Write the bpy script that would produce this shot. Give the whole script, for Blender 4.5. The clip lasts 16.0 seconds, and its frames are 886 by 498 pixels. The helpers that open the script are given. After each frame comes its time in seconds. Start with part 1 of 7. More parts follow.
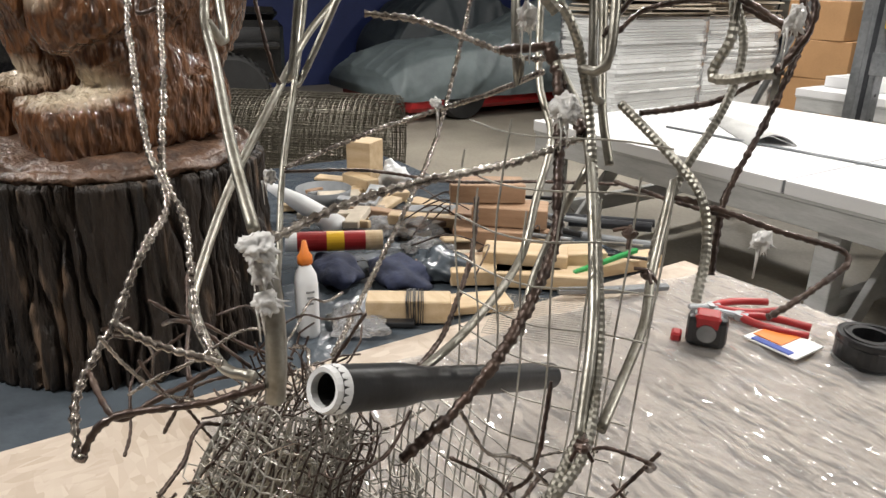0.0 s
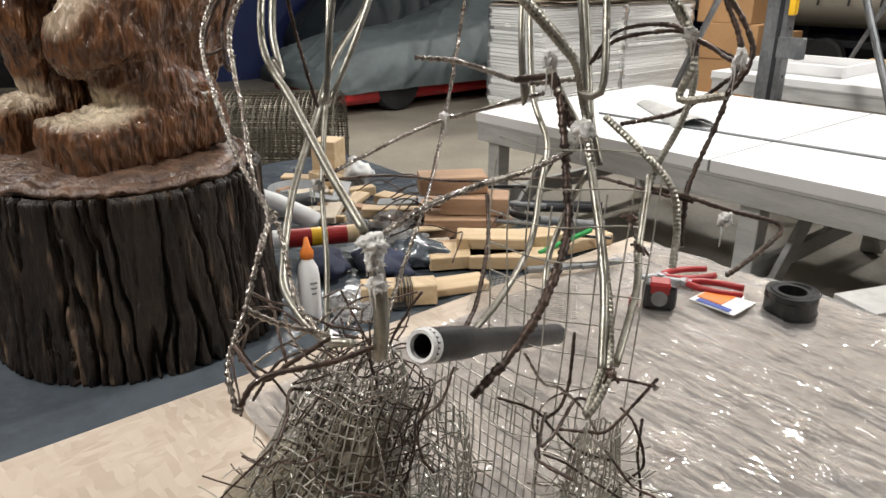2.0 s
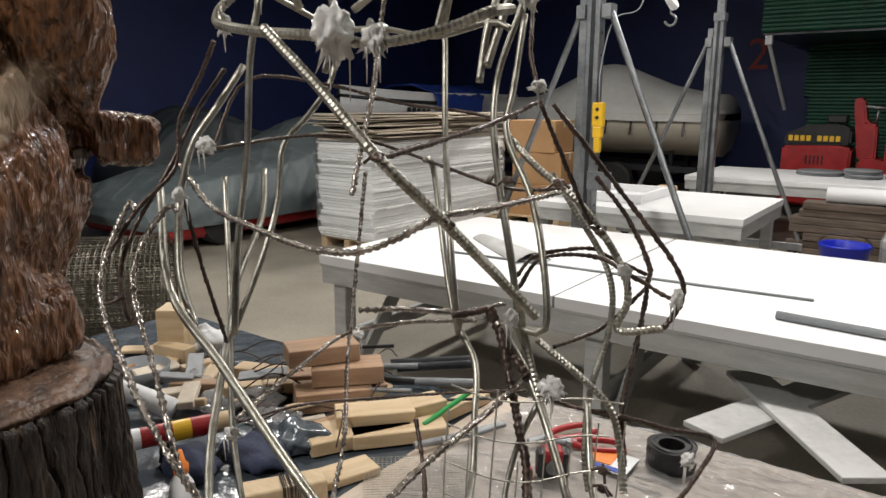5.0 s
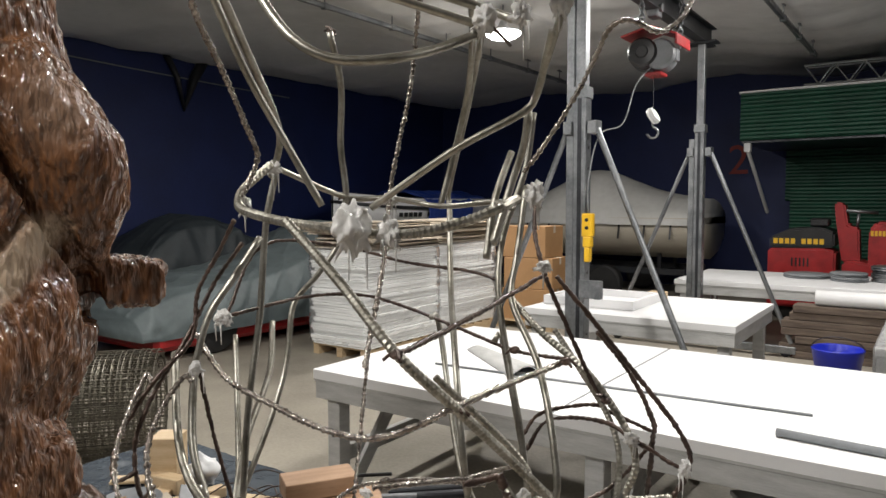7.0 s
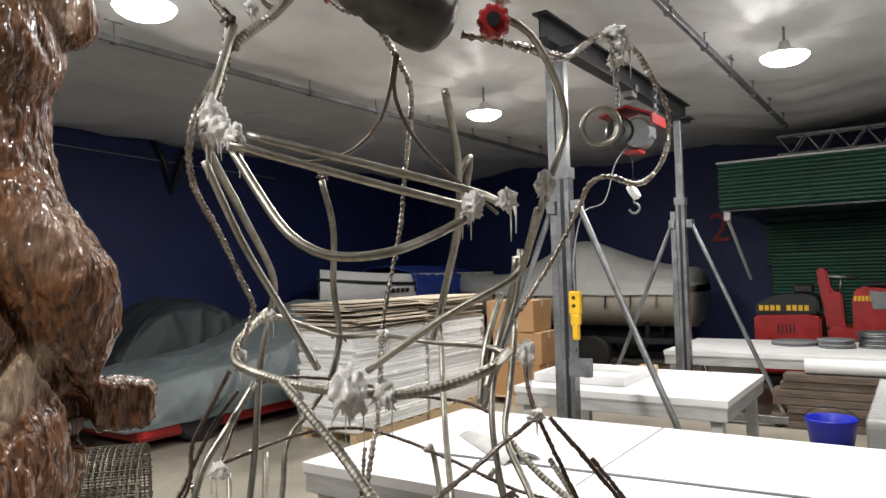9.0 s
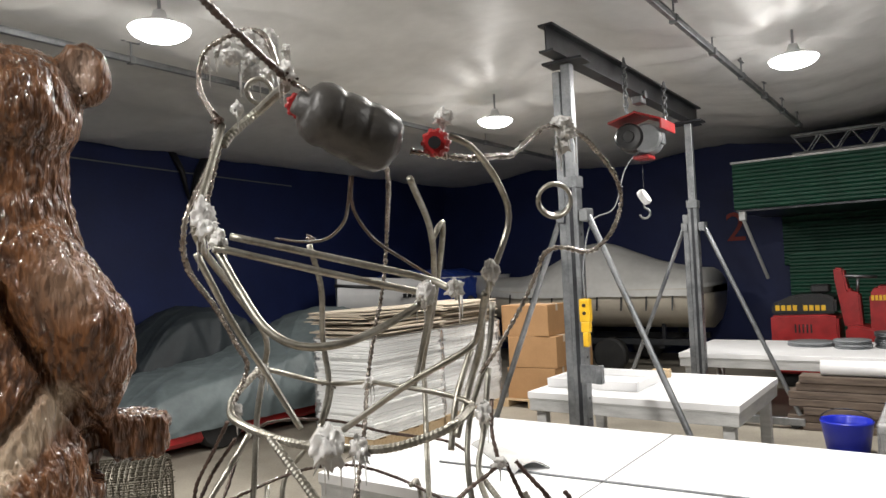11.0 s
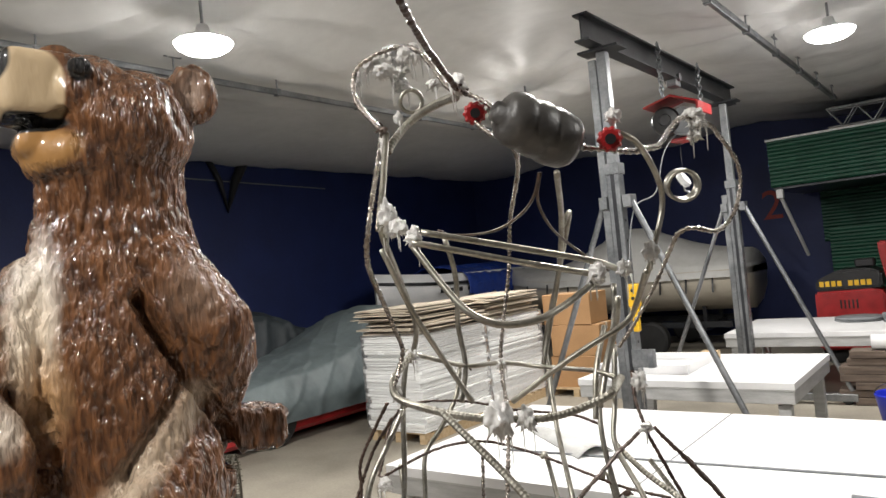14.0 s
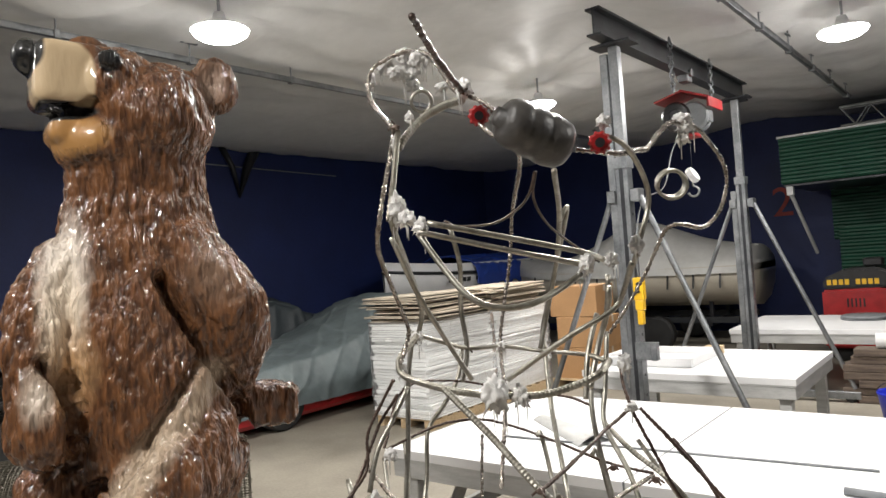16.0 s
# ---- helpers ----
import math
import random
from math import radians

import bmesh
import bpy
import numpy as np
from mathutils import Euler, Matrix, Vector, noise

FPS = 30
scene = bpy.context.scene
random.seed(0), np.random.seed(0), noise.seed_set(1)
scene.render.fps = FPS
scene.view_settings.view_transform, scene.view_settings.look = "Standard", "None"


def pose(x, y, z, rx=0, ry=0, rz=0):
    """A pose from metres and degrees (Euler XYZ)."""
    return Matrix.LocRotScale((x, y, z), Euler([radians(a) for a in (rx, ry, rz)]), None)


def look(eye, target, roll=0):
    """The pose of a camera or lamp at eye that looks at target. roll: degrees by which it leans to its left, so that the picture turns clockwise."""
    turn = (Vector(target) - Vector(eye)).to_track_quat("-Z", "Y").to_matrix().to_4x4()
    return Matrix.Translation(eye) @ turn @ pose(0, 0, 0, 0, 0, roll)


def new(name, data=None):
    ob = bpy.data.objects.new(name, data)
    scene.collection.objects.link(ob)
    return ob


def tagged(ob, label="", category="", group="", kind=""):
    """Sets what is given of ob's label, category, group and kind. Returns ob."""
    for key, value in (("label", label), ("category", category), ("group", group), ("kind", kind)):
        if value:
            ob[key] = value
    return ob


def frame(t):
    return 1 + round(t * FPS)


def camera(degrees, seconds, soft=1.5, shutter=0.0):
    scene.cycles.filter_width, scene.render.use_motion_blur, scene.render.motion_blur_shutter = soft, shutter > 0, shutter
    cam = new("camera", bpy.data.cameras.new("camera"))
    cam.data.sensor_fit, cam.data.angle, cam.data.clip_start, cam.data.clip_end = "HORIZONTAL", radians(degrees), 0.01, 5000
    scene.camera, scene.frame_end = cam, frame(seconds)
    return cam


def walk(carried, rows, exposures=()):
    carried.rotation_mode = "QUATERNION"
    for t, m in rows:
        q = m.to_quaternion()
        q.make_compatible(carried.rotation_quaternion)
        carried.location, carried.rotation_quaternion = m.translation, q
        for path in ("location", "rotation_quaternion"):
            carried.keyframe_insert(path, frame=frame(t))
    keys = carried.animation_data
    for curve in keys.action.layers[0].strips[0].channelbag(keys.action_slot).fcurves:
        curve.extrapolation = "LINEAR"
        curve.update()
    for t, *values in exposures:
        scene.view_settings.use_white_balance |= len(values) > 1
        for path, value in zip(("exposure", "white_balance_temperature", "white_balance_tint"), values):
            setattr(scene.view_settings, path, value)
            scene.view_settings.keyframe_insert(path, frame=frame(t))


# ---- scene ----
cam = camera(64.1, 16.0)
PATH = [
    (0, (0.1689, 0.1488, 1.4136), (-1.2371, 1.0857, 0.7927), 1.09),
    (0.5, (0.1747, 0.0783, 1.3963), (-1.1923, 1.0604, 0.7586), 0.71),
    (1, (0.2064, 0.0178, 1.4114), (-1.0941, 1.0769, 0.7582), 0.81),
    (1.5, (0.2309, -0.0272, 1.4158), (-1.0347, 1.0547, 0.7318), 1.50),
    (2, (0.2337, -0.0383, 1.4748), (-1.0609, 1.0311, 0.8264), 0.04),
    (2.5, (0.2038, -0.0089, 1.5131), (-1.0944, 1.0726, 0.8926), 0.95),
    (3, (0.1782, 0.0159, 1.5210), (-1.1318, 1.1035, 0.9368), 2.74),
    (3.5, (0.1273, -0.0050, 1.5436), (-1.1050, 1.1862, 0.9939), 1.69),
    (4, (0.0974, -0.0646, 1.5450), (-1.0043, 1.2545, 1.0101), 1.23),
    (4.5, (0.0840, -0.0688, 1.5688), (-0.9548, 1.3305, 1.1184), 1.40),
    (4.7, (0.0814, -0.0679, 1.5822), (-0.9525, 1.3460, 1.1674), 0.92),
    (6.8, (0.0779, -0.1008, 1.6723), (-0.9550, 1.3662, 1.5282), -0.04),
    (7, (0.0738, -0.0964, 1.6828), (-0.9592, 1.3730, 1.5648), -0.14),
    (7.5, (0.0665, -0.0951, 1.7005), (-0.9599, 1.3814, 1.6185), -0.42),
    (8, (0.0651, -0.0976, 1.7230), (-0.9504, 1.3880, 1.6846), -1.20),
    (8.5, (0.0695, -0.1002, 1.7467), (-0.9404, 1.3899, 1.7427), -1.39),
    (9, (0.0805, -0.1143, 1.7711), (-0.9241, 1.3781, 1.8303), -1.67),
    (9.2, (0.0915, -0.1213, 1.7827), (-0.9124, 1.3705, 1.8654), -1.87),
    (11.3, (0.1855, -0.1692, 1.8525), (-0.8679, 1.2896, 1.9012), -3.02),
    (11.5, (0.1817, -0.1811, 1.8563), (-0.8625, 1.2848, 1.8892), -3.94),
    (12, (0.1271, -0.2049, 1.8463), (-0.8254, 1.3223, 1.8450), -6.06),
    (12.5, (0.0977, -0.2276, 1.8583), (-0.7708, 1.3489, 1.8748), -7.02),
    (13, (0.0736, -0.2416, 1.8586), (-0.7788, 1.3438, 1.8559), -7.13),
    (13.5, (0.0652, -0.2651, 1.8500), (-0.8808, 1.2663, 1.8604), -6.47),
    (14, (0.1108, -0.3148, 1.8456), (-0.9883, 1.1096, 1.8993), -5.51),
    (14.5, (0.1518, -0.3607, 1.8390), (-1.0203, 1.0044, 1.8935), -4.73),
    (15, (0.1718, -0.3843, 1.8407), (-0.9906, 0.9889, 1.8953), -4.61),
    (15.5, (0.1630, -0.3864, 1.8403), (-0.9786, 1.0048, 1.8783), -4.36),
    (16, (0.1636, -0.3729, 1.8426), (-0.9560, 1.0363, 1.8720), -4.22),
]
EXPOSURES = [(0.0, -0.08), (2.0, -0.18), (3.0, -0.28), (4.5, -0.54), (7.0, -0.33), (8.0, -0.22), (9.0, -0.08), (12.0, 0.0), (16.0, 0.03)]
walk(cam, [(t, look(eye, target, roll)) for t, eye, target, roll in PATH], EXPOSURES)

# ---- world and lamps ----
world = bpy.data.worlds.new("world")
scene.world = world
world.use_nodes = True
world.node_tree.nodes["Background"].inputs[0].default_value = (0.6, 0.7, 0.9, 1)
world.node_tree.nodes["Background"].inputs[1].default_value = 0.004
CEIL = 4.0
LAMP_POWER, HALO_POWER = 102.0, 19.0
LAMPS = [(-4.42, 2.86), (-4.32, 7.42), (-0.90, 2.9), (-0.90, 7.22), (2.7, 2.95), (-4.45, -1.6), (-0.90, -1.6)]

# ---- materials ----
MATS = {}


def mat(name, c1, c2=None, rough=0.6, metal=0.0, scale=8.0, bump=0.15, fine=60.0, stretch=(1, 1, 1), coat=0.0, rough2=None, bumpdist=0.01):
    """Two-scale noise surface."""
    if name in MATS:
        return MATS[name]
    m = bpy.data.materials.new(name)
    m.use_nodes = True
    nt = m.node_tree
    n, l = nt.nodes, nt.links
    bs = n["Principled BSDF"]
    c2 = c2 or tuple(x * 0.75 for x in c1)
    tc = n.new("ShaderNodeTexCoord")
    mp = n.new("ShaderNodeMapping")
    mp.inputs["Scale"].default_value = stretch
    l.new(tc.outputs["Object"], mp.inputs["Vector"])
    n1 = n.new("ShaderNodeTexNoise")
    n1.inputs["Scale"].default_value = scale
    n1.inputs["Detail"].default_value = 5
    n2 = n.new("ShaderNodeTexNoise")
    n2.inputs["Scale"].default_value = fine
    n2.inputs["Detail"].default_value = 3
    for k in (n1, n2):
        l.new(mp.outputs[0], k.inputs["Vector"])
    add = n.new("ShaderNodeMath")
    add.operation = "MULTIPLY_ADD"
    l.new(n2.outputs[0], add.inputs[0])
    add.inputs[1].default_value = 0.4
    l.new(n1.outputs[0], add.inputs[2])
    rp = n.new("ShaderNodeValToRGB")
    rp.color_ramp.elements[0].position, rp.color_ramp.elements[1].position = 0.5, 0.9
    rp.color_ramp.elements[0].color, rp.color_ramp.elements[1].color = (*c2, 1), (*c1, 1)
    l.new(add.outputs[0], rp.inputs[0])
    l.new(rp.outputs[0], bs.inputs["Base Color"])
    bs.inputs["Metallic"].default_value = metal
    mr = n.new("ShaderNodeMapRange")
    mr.inputs["To Min"].default_value, mr.inputs["To Max"].default_value = rough, rough if rough2 is None else rough2
    l.new(n1.outputs[0], mr.inputs["Value"])
    l.new(mr.outputs[0], bs.inputs["Roughness"])
    bs.inputs["Coat Weight"].default_value = coat
    bs.inputs["Coat Roughness"].default_value = 0.08
    if bump:
        bp = n.new("ShaderNodeBump")
        bp.inputs["Strength"].default_value, bp.inputs["Distance"].default_value = bump, bumpdist
        l.new(add.outputs[0], bp.inputs["Height"])
        l.new(bp.outputs[0], bs.inputs["Normal"])
        l.new(bp.outputs[0], bs.inputs["Coat Normal"])
    MATS[name] = m
    return m


def glow(name, col, power):
    m = bpy.data.materials.new(name)
    m.use_nodes = True
    bs = m.node_tree.nodes["Principled BSDF"]
    bs.inputs["Emission Color"].default_value, bs.inputs["Emission Strength"].default_value = (*col, 1), power
    return m


M_CONC = mat("concrete", (0.33, 0.30, 0.245), (0.20, 0.18, 0.148), 0.7, 0, 1.2, 0.2, 40, rough2=0.45)
M_BLUE = mat("blue_wall_paint", (0.008, 0.019, 0.10), (0.005, 0.013, 0.07), 0.6, 0, 1.5, 0.1, 20)
M_TARP = mat("ceiling_tarp", (0.74, 0.74, 0.73), (0.60, 0.60, 0.59), 0.5, 0, 0.7, 0.25, 6, bumpdist=0.05)
M_WHITE = mat("white_paint", (0.80, 0.80, 0.80), (0.70, 0.71, 0.72), 0.5, 0, 3, 0.1, 50)
M_FOAM = mat("white_foam", (0.78, 0.78, 0.78), (0.73, 0.73, 0.74), 0.55, 0, 4, 0.05, 90)
M_GREYW = mat("grey_painted_wood", (0.50, 0.50, 0.49), (0.36, 0.36, 0.35), 0.6, 0, 4, 0.2, 40, (1, 1, 6))
M_STEEL = mat("galvanised_steel", (0.33, 0.34, 0.35), (0.17, 0.18, 0.19), 0.35, 0.9, 6, 0.08, 50, rough2=0.5)
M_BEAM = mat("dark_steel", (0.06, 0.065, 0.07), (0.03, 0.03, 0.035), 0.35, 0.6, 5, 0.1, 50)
M_ROD = mat("dull_galvanised_rod", (0.44, 0.425, 0.375), (0.22, 0.205, 0.17), 0.40, 0.9, 30, 0.1, 200)
M_TWIST = mat("resin_coated_wire", (0.42, 0.38, 0.34), (0.10, 0.075, 0.06), 0.25, 0.7, 60, 0.5, 260, coat=0.6, bumpdist=0.004)
M_RUST = mat("rusty_wire", (0.10, 0.065, 0.05), (0.035, 0.022, 0.018), 0.4, 0.5, 50, 0.5, 240, coat=0.3, bumpdist=0.003)
M_BLACK = mat("black_plastic", (0.02, 0.02, 0.022), (0.012, 0.012, 0.012), 0.35, 0, 10, 0.08, 80)
M_RED = mat("red_paint", (0.37, 0.016, 0.018), (0.24, 0.010, 0.011), 0.4, 0, 8, 0.05, 60)
M_YEL = mat("yellow_plastic", (0.75, 0.45, 0.02), (0.65, 0.38, 0.015), 0.4, 0, 8, 0.05, 60)
M_GREEN = mat("green_sheet_metal", (0.009, 0.085, 0.047), (0.006, 0.055, 0.031), 0.5, 0.1, 3, 0.05, 40)
M_PINE = mat("pine_wood", (0.58, 0.45, 0.29), (0.45, 0.32, 0.18), 0.6, 0, 5, 0.15, 60, (1, 8, 8))
M_BROWNW = mat("brown_wood_block", (0.42, 0.27, 0.17), (0.28, 0.17, 0.10), 0.65, 0, 6, 0.15, 60, (1, 8, 8))
M_CARD = mat("brown_cardboard", (0.42, 0.24, 0.11), (0.34, 0.19, 0.085), 0.75, 0, 3, 0.05, 60)
M_SHEET = mat("kraft_sheets", (0.62, 0.55, 0.45), (0.42, 0.36, 0.28), 0.75, 0, 3, 0.1, 60)
M_FILM = mat("wrapped_sheets", (0.90, 0.90, 0.88), (0.78, 0.79, 0.78), 0.25, 0, 5, 0.35, 25, (1, 1, 10))
M_COVER = mat("grey_car_cover", (0.13, 0.16, 0.165), (0.085, 0.105, 0.11), 0.55, 0, 2, 0.3, 14, bumpdist=0.03)
M_COVER2 = mat("pale_boat_cover", (0.60, 0.60, 0.58), (0.48, 0.48, 0.46), 0.6, 0, 1.5, 0.3, 10, bumpdist=0.03)
M_HULL = mat("cream_gelcoat", (0.50, 0.46, 0.38), (0.44, 0.40, 0.33), 0.3, 0, 2, 0.0, 30)
M_BTARP = mat("blue_tarp", (0.02, 0.06, 0.35), (0.015, 0.04, 0.22), 0.5, 0, 4, 0.3, 30)
M_CAR = mat("black_car_paint", (0.006, 0.006, 0.007), (0.004, 0.004, 0.004), 0.12, 0, 3, 0, 30, coat=0.5)
M_RUBBER = mat("rubber", (0.015, 0.015, 0.015), (0.009, 0.009, 0.009), 0.7, 0, 12, 0.2, 60)
M_GLUE = mat("milky_hot_glue", (0.84, 0.83, 0.81), (0.66, 0.65, 0.63), 0.18, 0, 25, 0.6, 90, bumpdist=0.006)
M_BUCKET = mat("blue_plastic", (0.015, 0.03, 0.50), (0.012, 0.025, 0.42), 0.35, 0, 4, 0.03, 60)
M_OLDW = mat("old_boards", (0.16, 0.12, 0.09), (0.07, 0.05, 0.04), 0.8, 0, 4, 0.4, 40, (1, 10, 10))
M_NAVY = mat("navy_cloth", (0.02, 0.028, 0.07), (0.012, 0.015, 0.03), 0.8, 0, 10, 0.5, 90)
M_GREENP = mat("green_plastic", (0.01, 0.30, 0.06), (0.01, 0.24, 0.05), 0.4, 0, 8, 0, 60)
M_ORANGE = mat("orange_print", (0.75, 0.22, 0.03), (0.65, 0.17, 0.02), 0.5, 0, 8, 0, 60)
M_GREY = mat("grey_plastic", (0.22, 0.23, 0.24), (0.15, 0.16, 0.17), 0.5, 0, 8, 0.05, 60)
M_BEIGE = mat("beige_foam_rock", (0.30, 0.26, 0.19), (0.14, 0.12, 0.085), 0.8, 0, 14, 0.8, 70, bumpdist=0.02)
M_GLUE.node_tree.nodes["Principled BSDF"].inputs["Transmission Weight"].default_value = 0.2
M_LAMP = glow("lamp_glow", (1.0, 0.98, 0.95), 22.0)


def film_mat():
    """Clear wrinkled plastic film: glossy over a see-through body."""
    m = bpy.data.materials.new("clear_plastic_film")
    m.use_nodes = True
    nt = m.node_tree
    n, l = nt.nodes, nt.links
    tr, gl, mx = n.new("ShaderNodeBsdfTransparent"), n.new("ShaderNodeBsdfGlossy"), n.new("ShaderNodeMixShader")
    tr.inputs[0].default_value = (0.94, 0.94, 0.94, 1)
    gl.inputs["Roughness"].default_value = 0.045
    tc, mp, ns, bp = n.new("ShaderNodeTexCoord"), n.new("ShaderNodeMapping"), n.new("ShaderNodeTexNoise"), n.new("ShaderNodeBump")
    mp.inputs["Scale"].default_value = (1, 2.6, 1)
    mp.inputs["Rotation"].default_value = (0, 0, 0.5)
    ns.inputs["Scale"].default_value, ns.inputs["Detail"].default_value = 9, 2
    bp.inputs["Strength"].default_value, bp.inputs["Distance"].default_value = 0.75, 0.03
    l.new(tc.outputs["Object"], mp.inputs[0])
    l.new(mp.outputs[0], ns.inputs["Vector"])
    l.new(ns.outputs[0], bp.inputs["Height"])
    l.new(bp.outputs[0], gl.inputs["Normal"])
    fr = n.new("ShaderNodeFresnel")
    fr.inputs["IOR"].default_value = 1.5
    l.new(bp.outputs[0], fr.inputs["Normal"])
    sc = n.new("ShaderNodeMath")
    sc.operation = "MULTIPLY_ADD"
    sc.inputs[1].default_value, sc.inputs[2].default_value = 1.0, 0.02
    l.new(fr.outputs[0], sc.inputs[0])
    l.new(sc.outputs[0], mx.inputs[0])
    l.new(tr.outputs[0], mx.inputs[1])
    l.new(gl.outputs[0], mx.inputs[2])
    df, m2 = n.new("ShaderNodeBsdfDiffuse"), n.new("ShaderNodeMixShader")
    df.inputs[0].default_value = (0.85, 0.85, 0.86, 1)
    m2.inputs[0].default_value = 0.18
    l.new(mx.outputs[0], m2.inputs[1])
    l.new(df.outputs[0], m2.inputs[2])
    l.new(m2.outputs[0], n["Material Output"].inputs["Surface"])
    return m


M_CLEAR = film_mat()


def osb_mat():
    """Pressed strand board: voronoi flakes in several tans."""
    m = bpy.data.materials.new("strand_board")
    m.use_nodes = True
    nt = m.node_tree
    n, l = nt.nodes, nt.links
    bs = n["Principled BSDF"]
    tc = n.new("ShaderNodeTexCoord")
    cols = []
    for rot, sc in ((0.4, (26, 80, 26)), (1.5, (80, 26, 26)), (2.4, (30, 90, 30))):
        mp, v = n.new("ShaderNodeMapping"), n.new("ShaderNodeTexVoronoi")
        mp.inputs["Rotation"].default_value, mp.inputs["Scale"].default_value = (0, 0, rot), sc
        v.inputs["Scale"].default_value = 1.0
        l.new(tc.outputs["Object"], mp.inputs[0])
        l.new(mp.outputs[0], v.inputs["Vector"])
        cols.append(v)
    mix = n.new("ShaderNodeMix")
    mix.data_type = "RGBA"
    ns = n.new("ShaderNodeTexNoise")
    ns.inputs["Scale"].default_value = 9
    l.new(tc.outputs["Object"], ns.inputs["Vector"])
    rp0 = n.new("ShaderNodeValToRGB")
    rp0.color_ramp.elements[0].position, rp0.color_ramp.elements[1].position = 0.45, 0.55
    l.new(ns.outputs[0], rp0.inputs[0])
    l.new(rp0.outputs[0], mix.inputs["Factor"])
    l.new(cols[0].outputs["Color"], mix.inputs["A"])
    l.new(cols[1].outputs["Color"], mix.inputs["B"])
    rp = n.new("ShaderNodeValToRGB")
    e = rp.color_ramp.elements
    e[0].color, e[1].color = (0.415, 0.335, 0.26, 1), (0.56, 0.485, 0.40, 1)
    e.new(0.5).color = (0.485, 0.405, 0.33, 1)
    l.new(mix.outputs["Result"], rp.inputs[0])
    l.new(rp.outputs[0], bs.inputs["Base Color"])
    bs.inputs["Roughness"].default_value = 0.6
    bp = n.new("ShaderNodeBump")
    bp.inputs["Strength"].default_value, bp.inputs["Distance"].default_value = 0.25, 0.004
    l.new(mix.outputs["Result"], bp.inputs["Height"])
    l.new(bp.outputs[0], bs.inputs["Normal"])
    return m


M_OSB = osb_mat()


# ---- mesh helpers ----
def finish(name, bm, material, smooth=False):
    me = bpy.data.meshes.new(name)
    bmesh.ops.recalc_face_normals(bm, faces=bm.faces)
    bm.to_mesh(me)
    bm.free()
    me.materials.append(material)
    if smooth:
        for p in me.polygons:
            p.use_smooth = True
    return new(name, me)


def part(name, bm, material, parent=None, label="", smooth=False):
    ob = finish(name, bm, material, smooth)
    if parent is not None:
        ob.parent = parent
        ob.matrix_parent_inverse = parent.matrix_basis.inverted()
    if label:
        ob["label"] = label
    return ob


def thing(name, loc, label, category, group="", kind="", rz=0):
    e = new(name)
    e.empty_display_size = 0.1
    e.matrix_basis = pose(*loc, 0, 0, rz)
    return tagged(e, label, category, group, kind)


def box(bm, sx, sy, sz, m=None, bevel=0.0, segs=1):
    r = bmesh.ops.create_cube(bm, size=1.0)
    vs = r["verts"]
    bmesh.ops.scale(bm, vec=(sx, sy, sz), verts=vs)
    if bevel:
        es = list({e for v in vs for e in v.link_edges})
        out = bmesh.ops.bevel(bm, geom=es, offset=bevel, segments=segs, affect="EDGES", profile=0.5)
        vs = list({v for f in out["faces"] for v in f.verts} | {v for v in vs if v.is_valid})
    if m is not None:
        bmesh.ops.transform(bm, matrix=m, verts=vs)
    return vs


def bx(x0, x1, y0, y1, z0, z1, bevel=0.0, bm=None):
    bm = bm or bmesh.new()
    box(bm, x1 - x0, y1 - y0, z1 - z0, pose((x0 + x1) / 2, (y0 + y1) / 2, (z0 + z1) / 2), bevel)
    return bm


def ball(bm, c, r, m=None, u=20, v=14):
    """A stretched globe with radii r about c."""
    mm = Matrix.LocRotScale(c, None, r)
    mm = (m @ mm) if m else mm
    new_v = bm.verts.new
    rings = [[new_v(mm @ Vector((math.sin(math.pi * i / v) * math.cos(2 * math.pi * k / u), math.sin(math.pi * i / v) * math.sin(2 * math.pi * k / u), math.cos(math.pi * i / v)))) for k in range(u)] for i in range(1, v)]
    top, low = new_v(mm @ Vector((0, 0, 1))), new_v(mm @ Vector((0, 0, -1)))
    for k in range(u):
        q = (k + 1) % u
        bm.faces.new((top, rings[0][k], rings[0][q]))
        bm.faces.new((low, rings[-1][q], rings[-1][k]))
        for a, b in zip(rings, rings[1:]):
            bm.faces.new((a[k], b[k], b[q], a[q]))
    return [top, low] + [p for ring in rings for p in ring]


def smooth_path(pts, n=4):
    """Catmull-Rom points through pts."""
    P = [Vector(p) for p in pts]
    if len(P) < 3:
        return P
    out = []
    Q = [2 * P[0] - P[1]] + P + [2 * P[-1] - P[-2]]
    for i in range(1, len(Q) - 2):
        a, b, c, d = Q[i - 1:i + 3]
        for k in range(n):
            t = k / n
            out.append(0.5 * (2 * b + (c - a) * t + (2 * a - 5 * b + 4 * c - d) * t * t + (3 * b - a - 3 * c + d) * t ** 3))
    return out + [P[-1]]


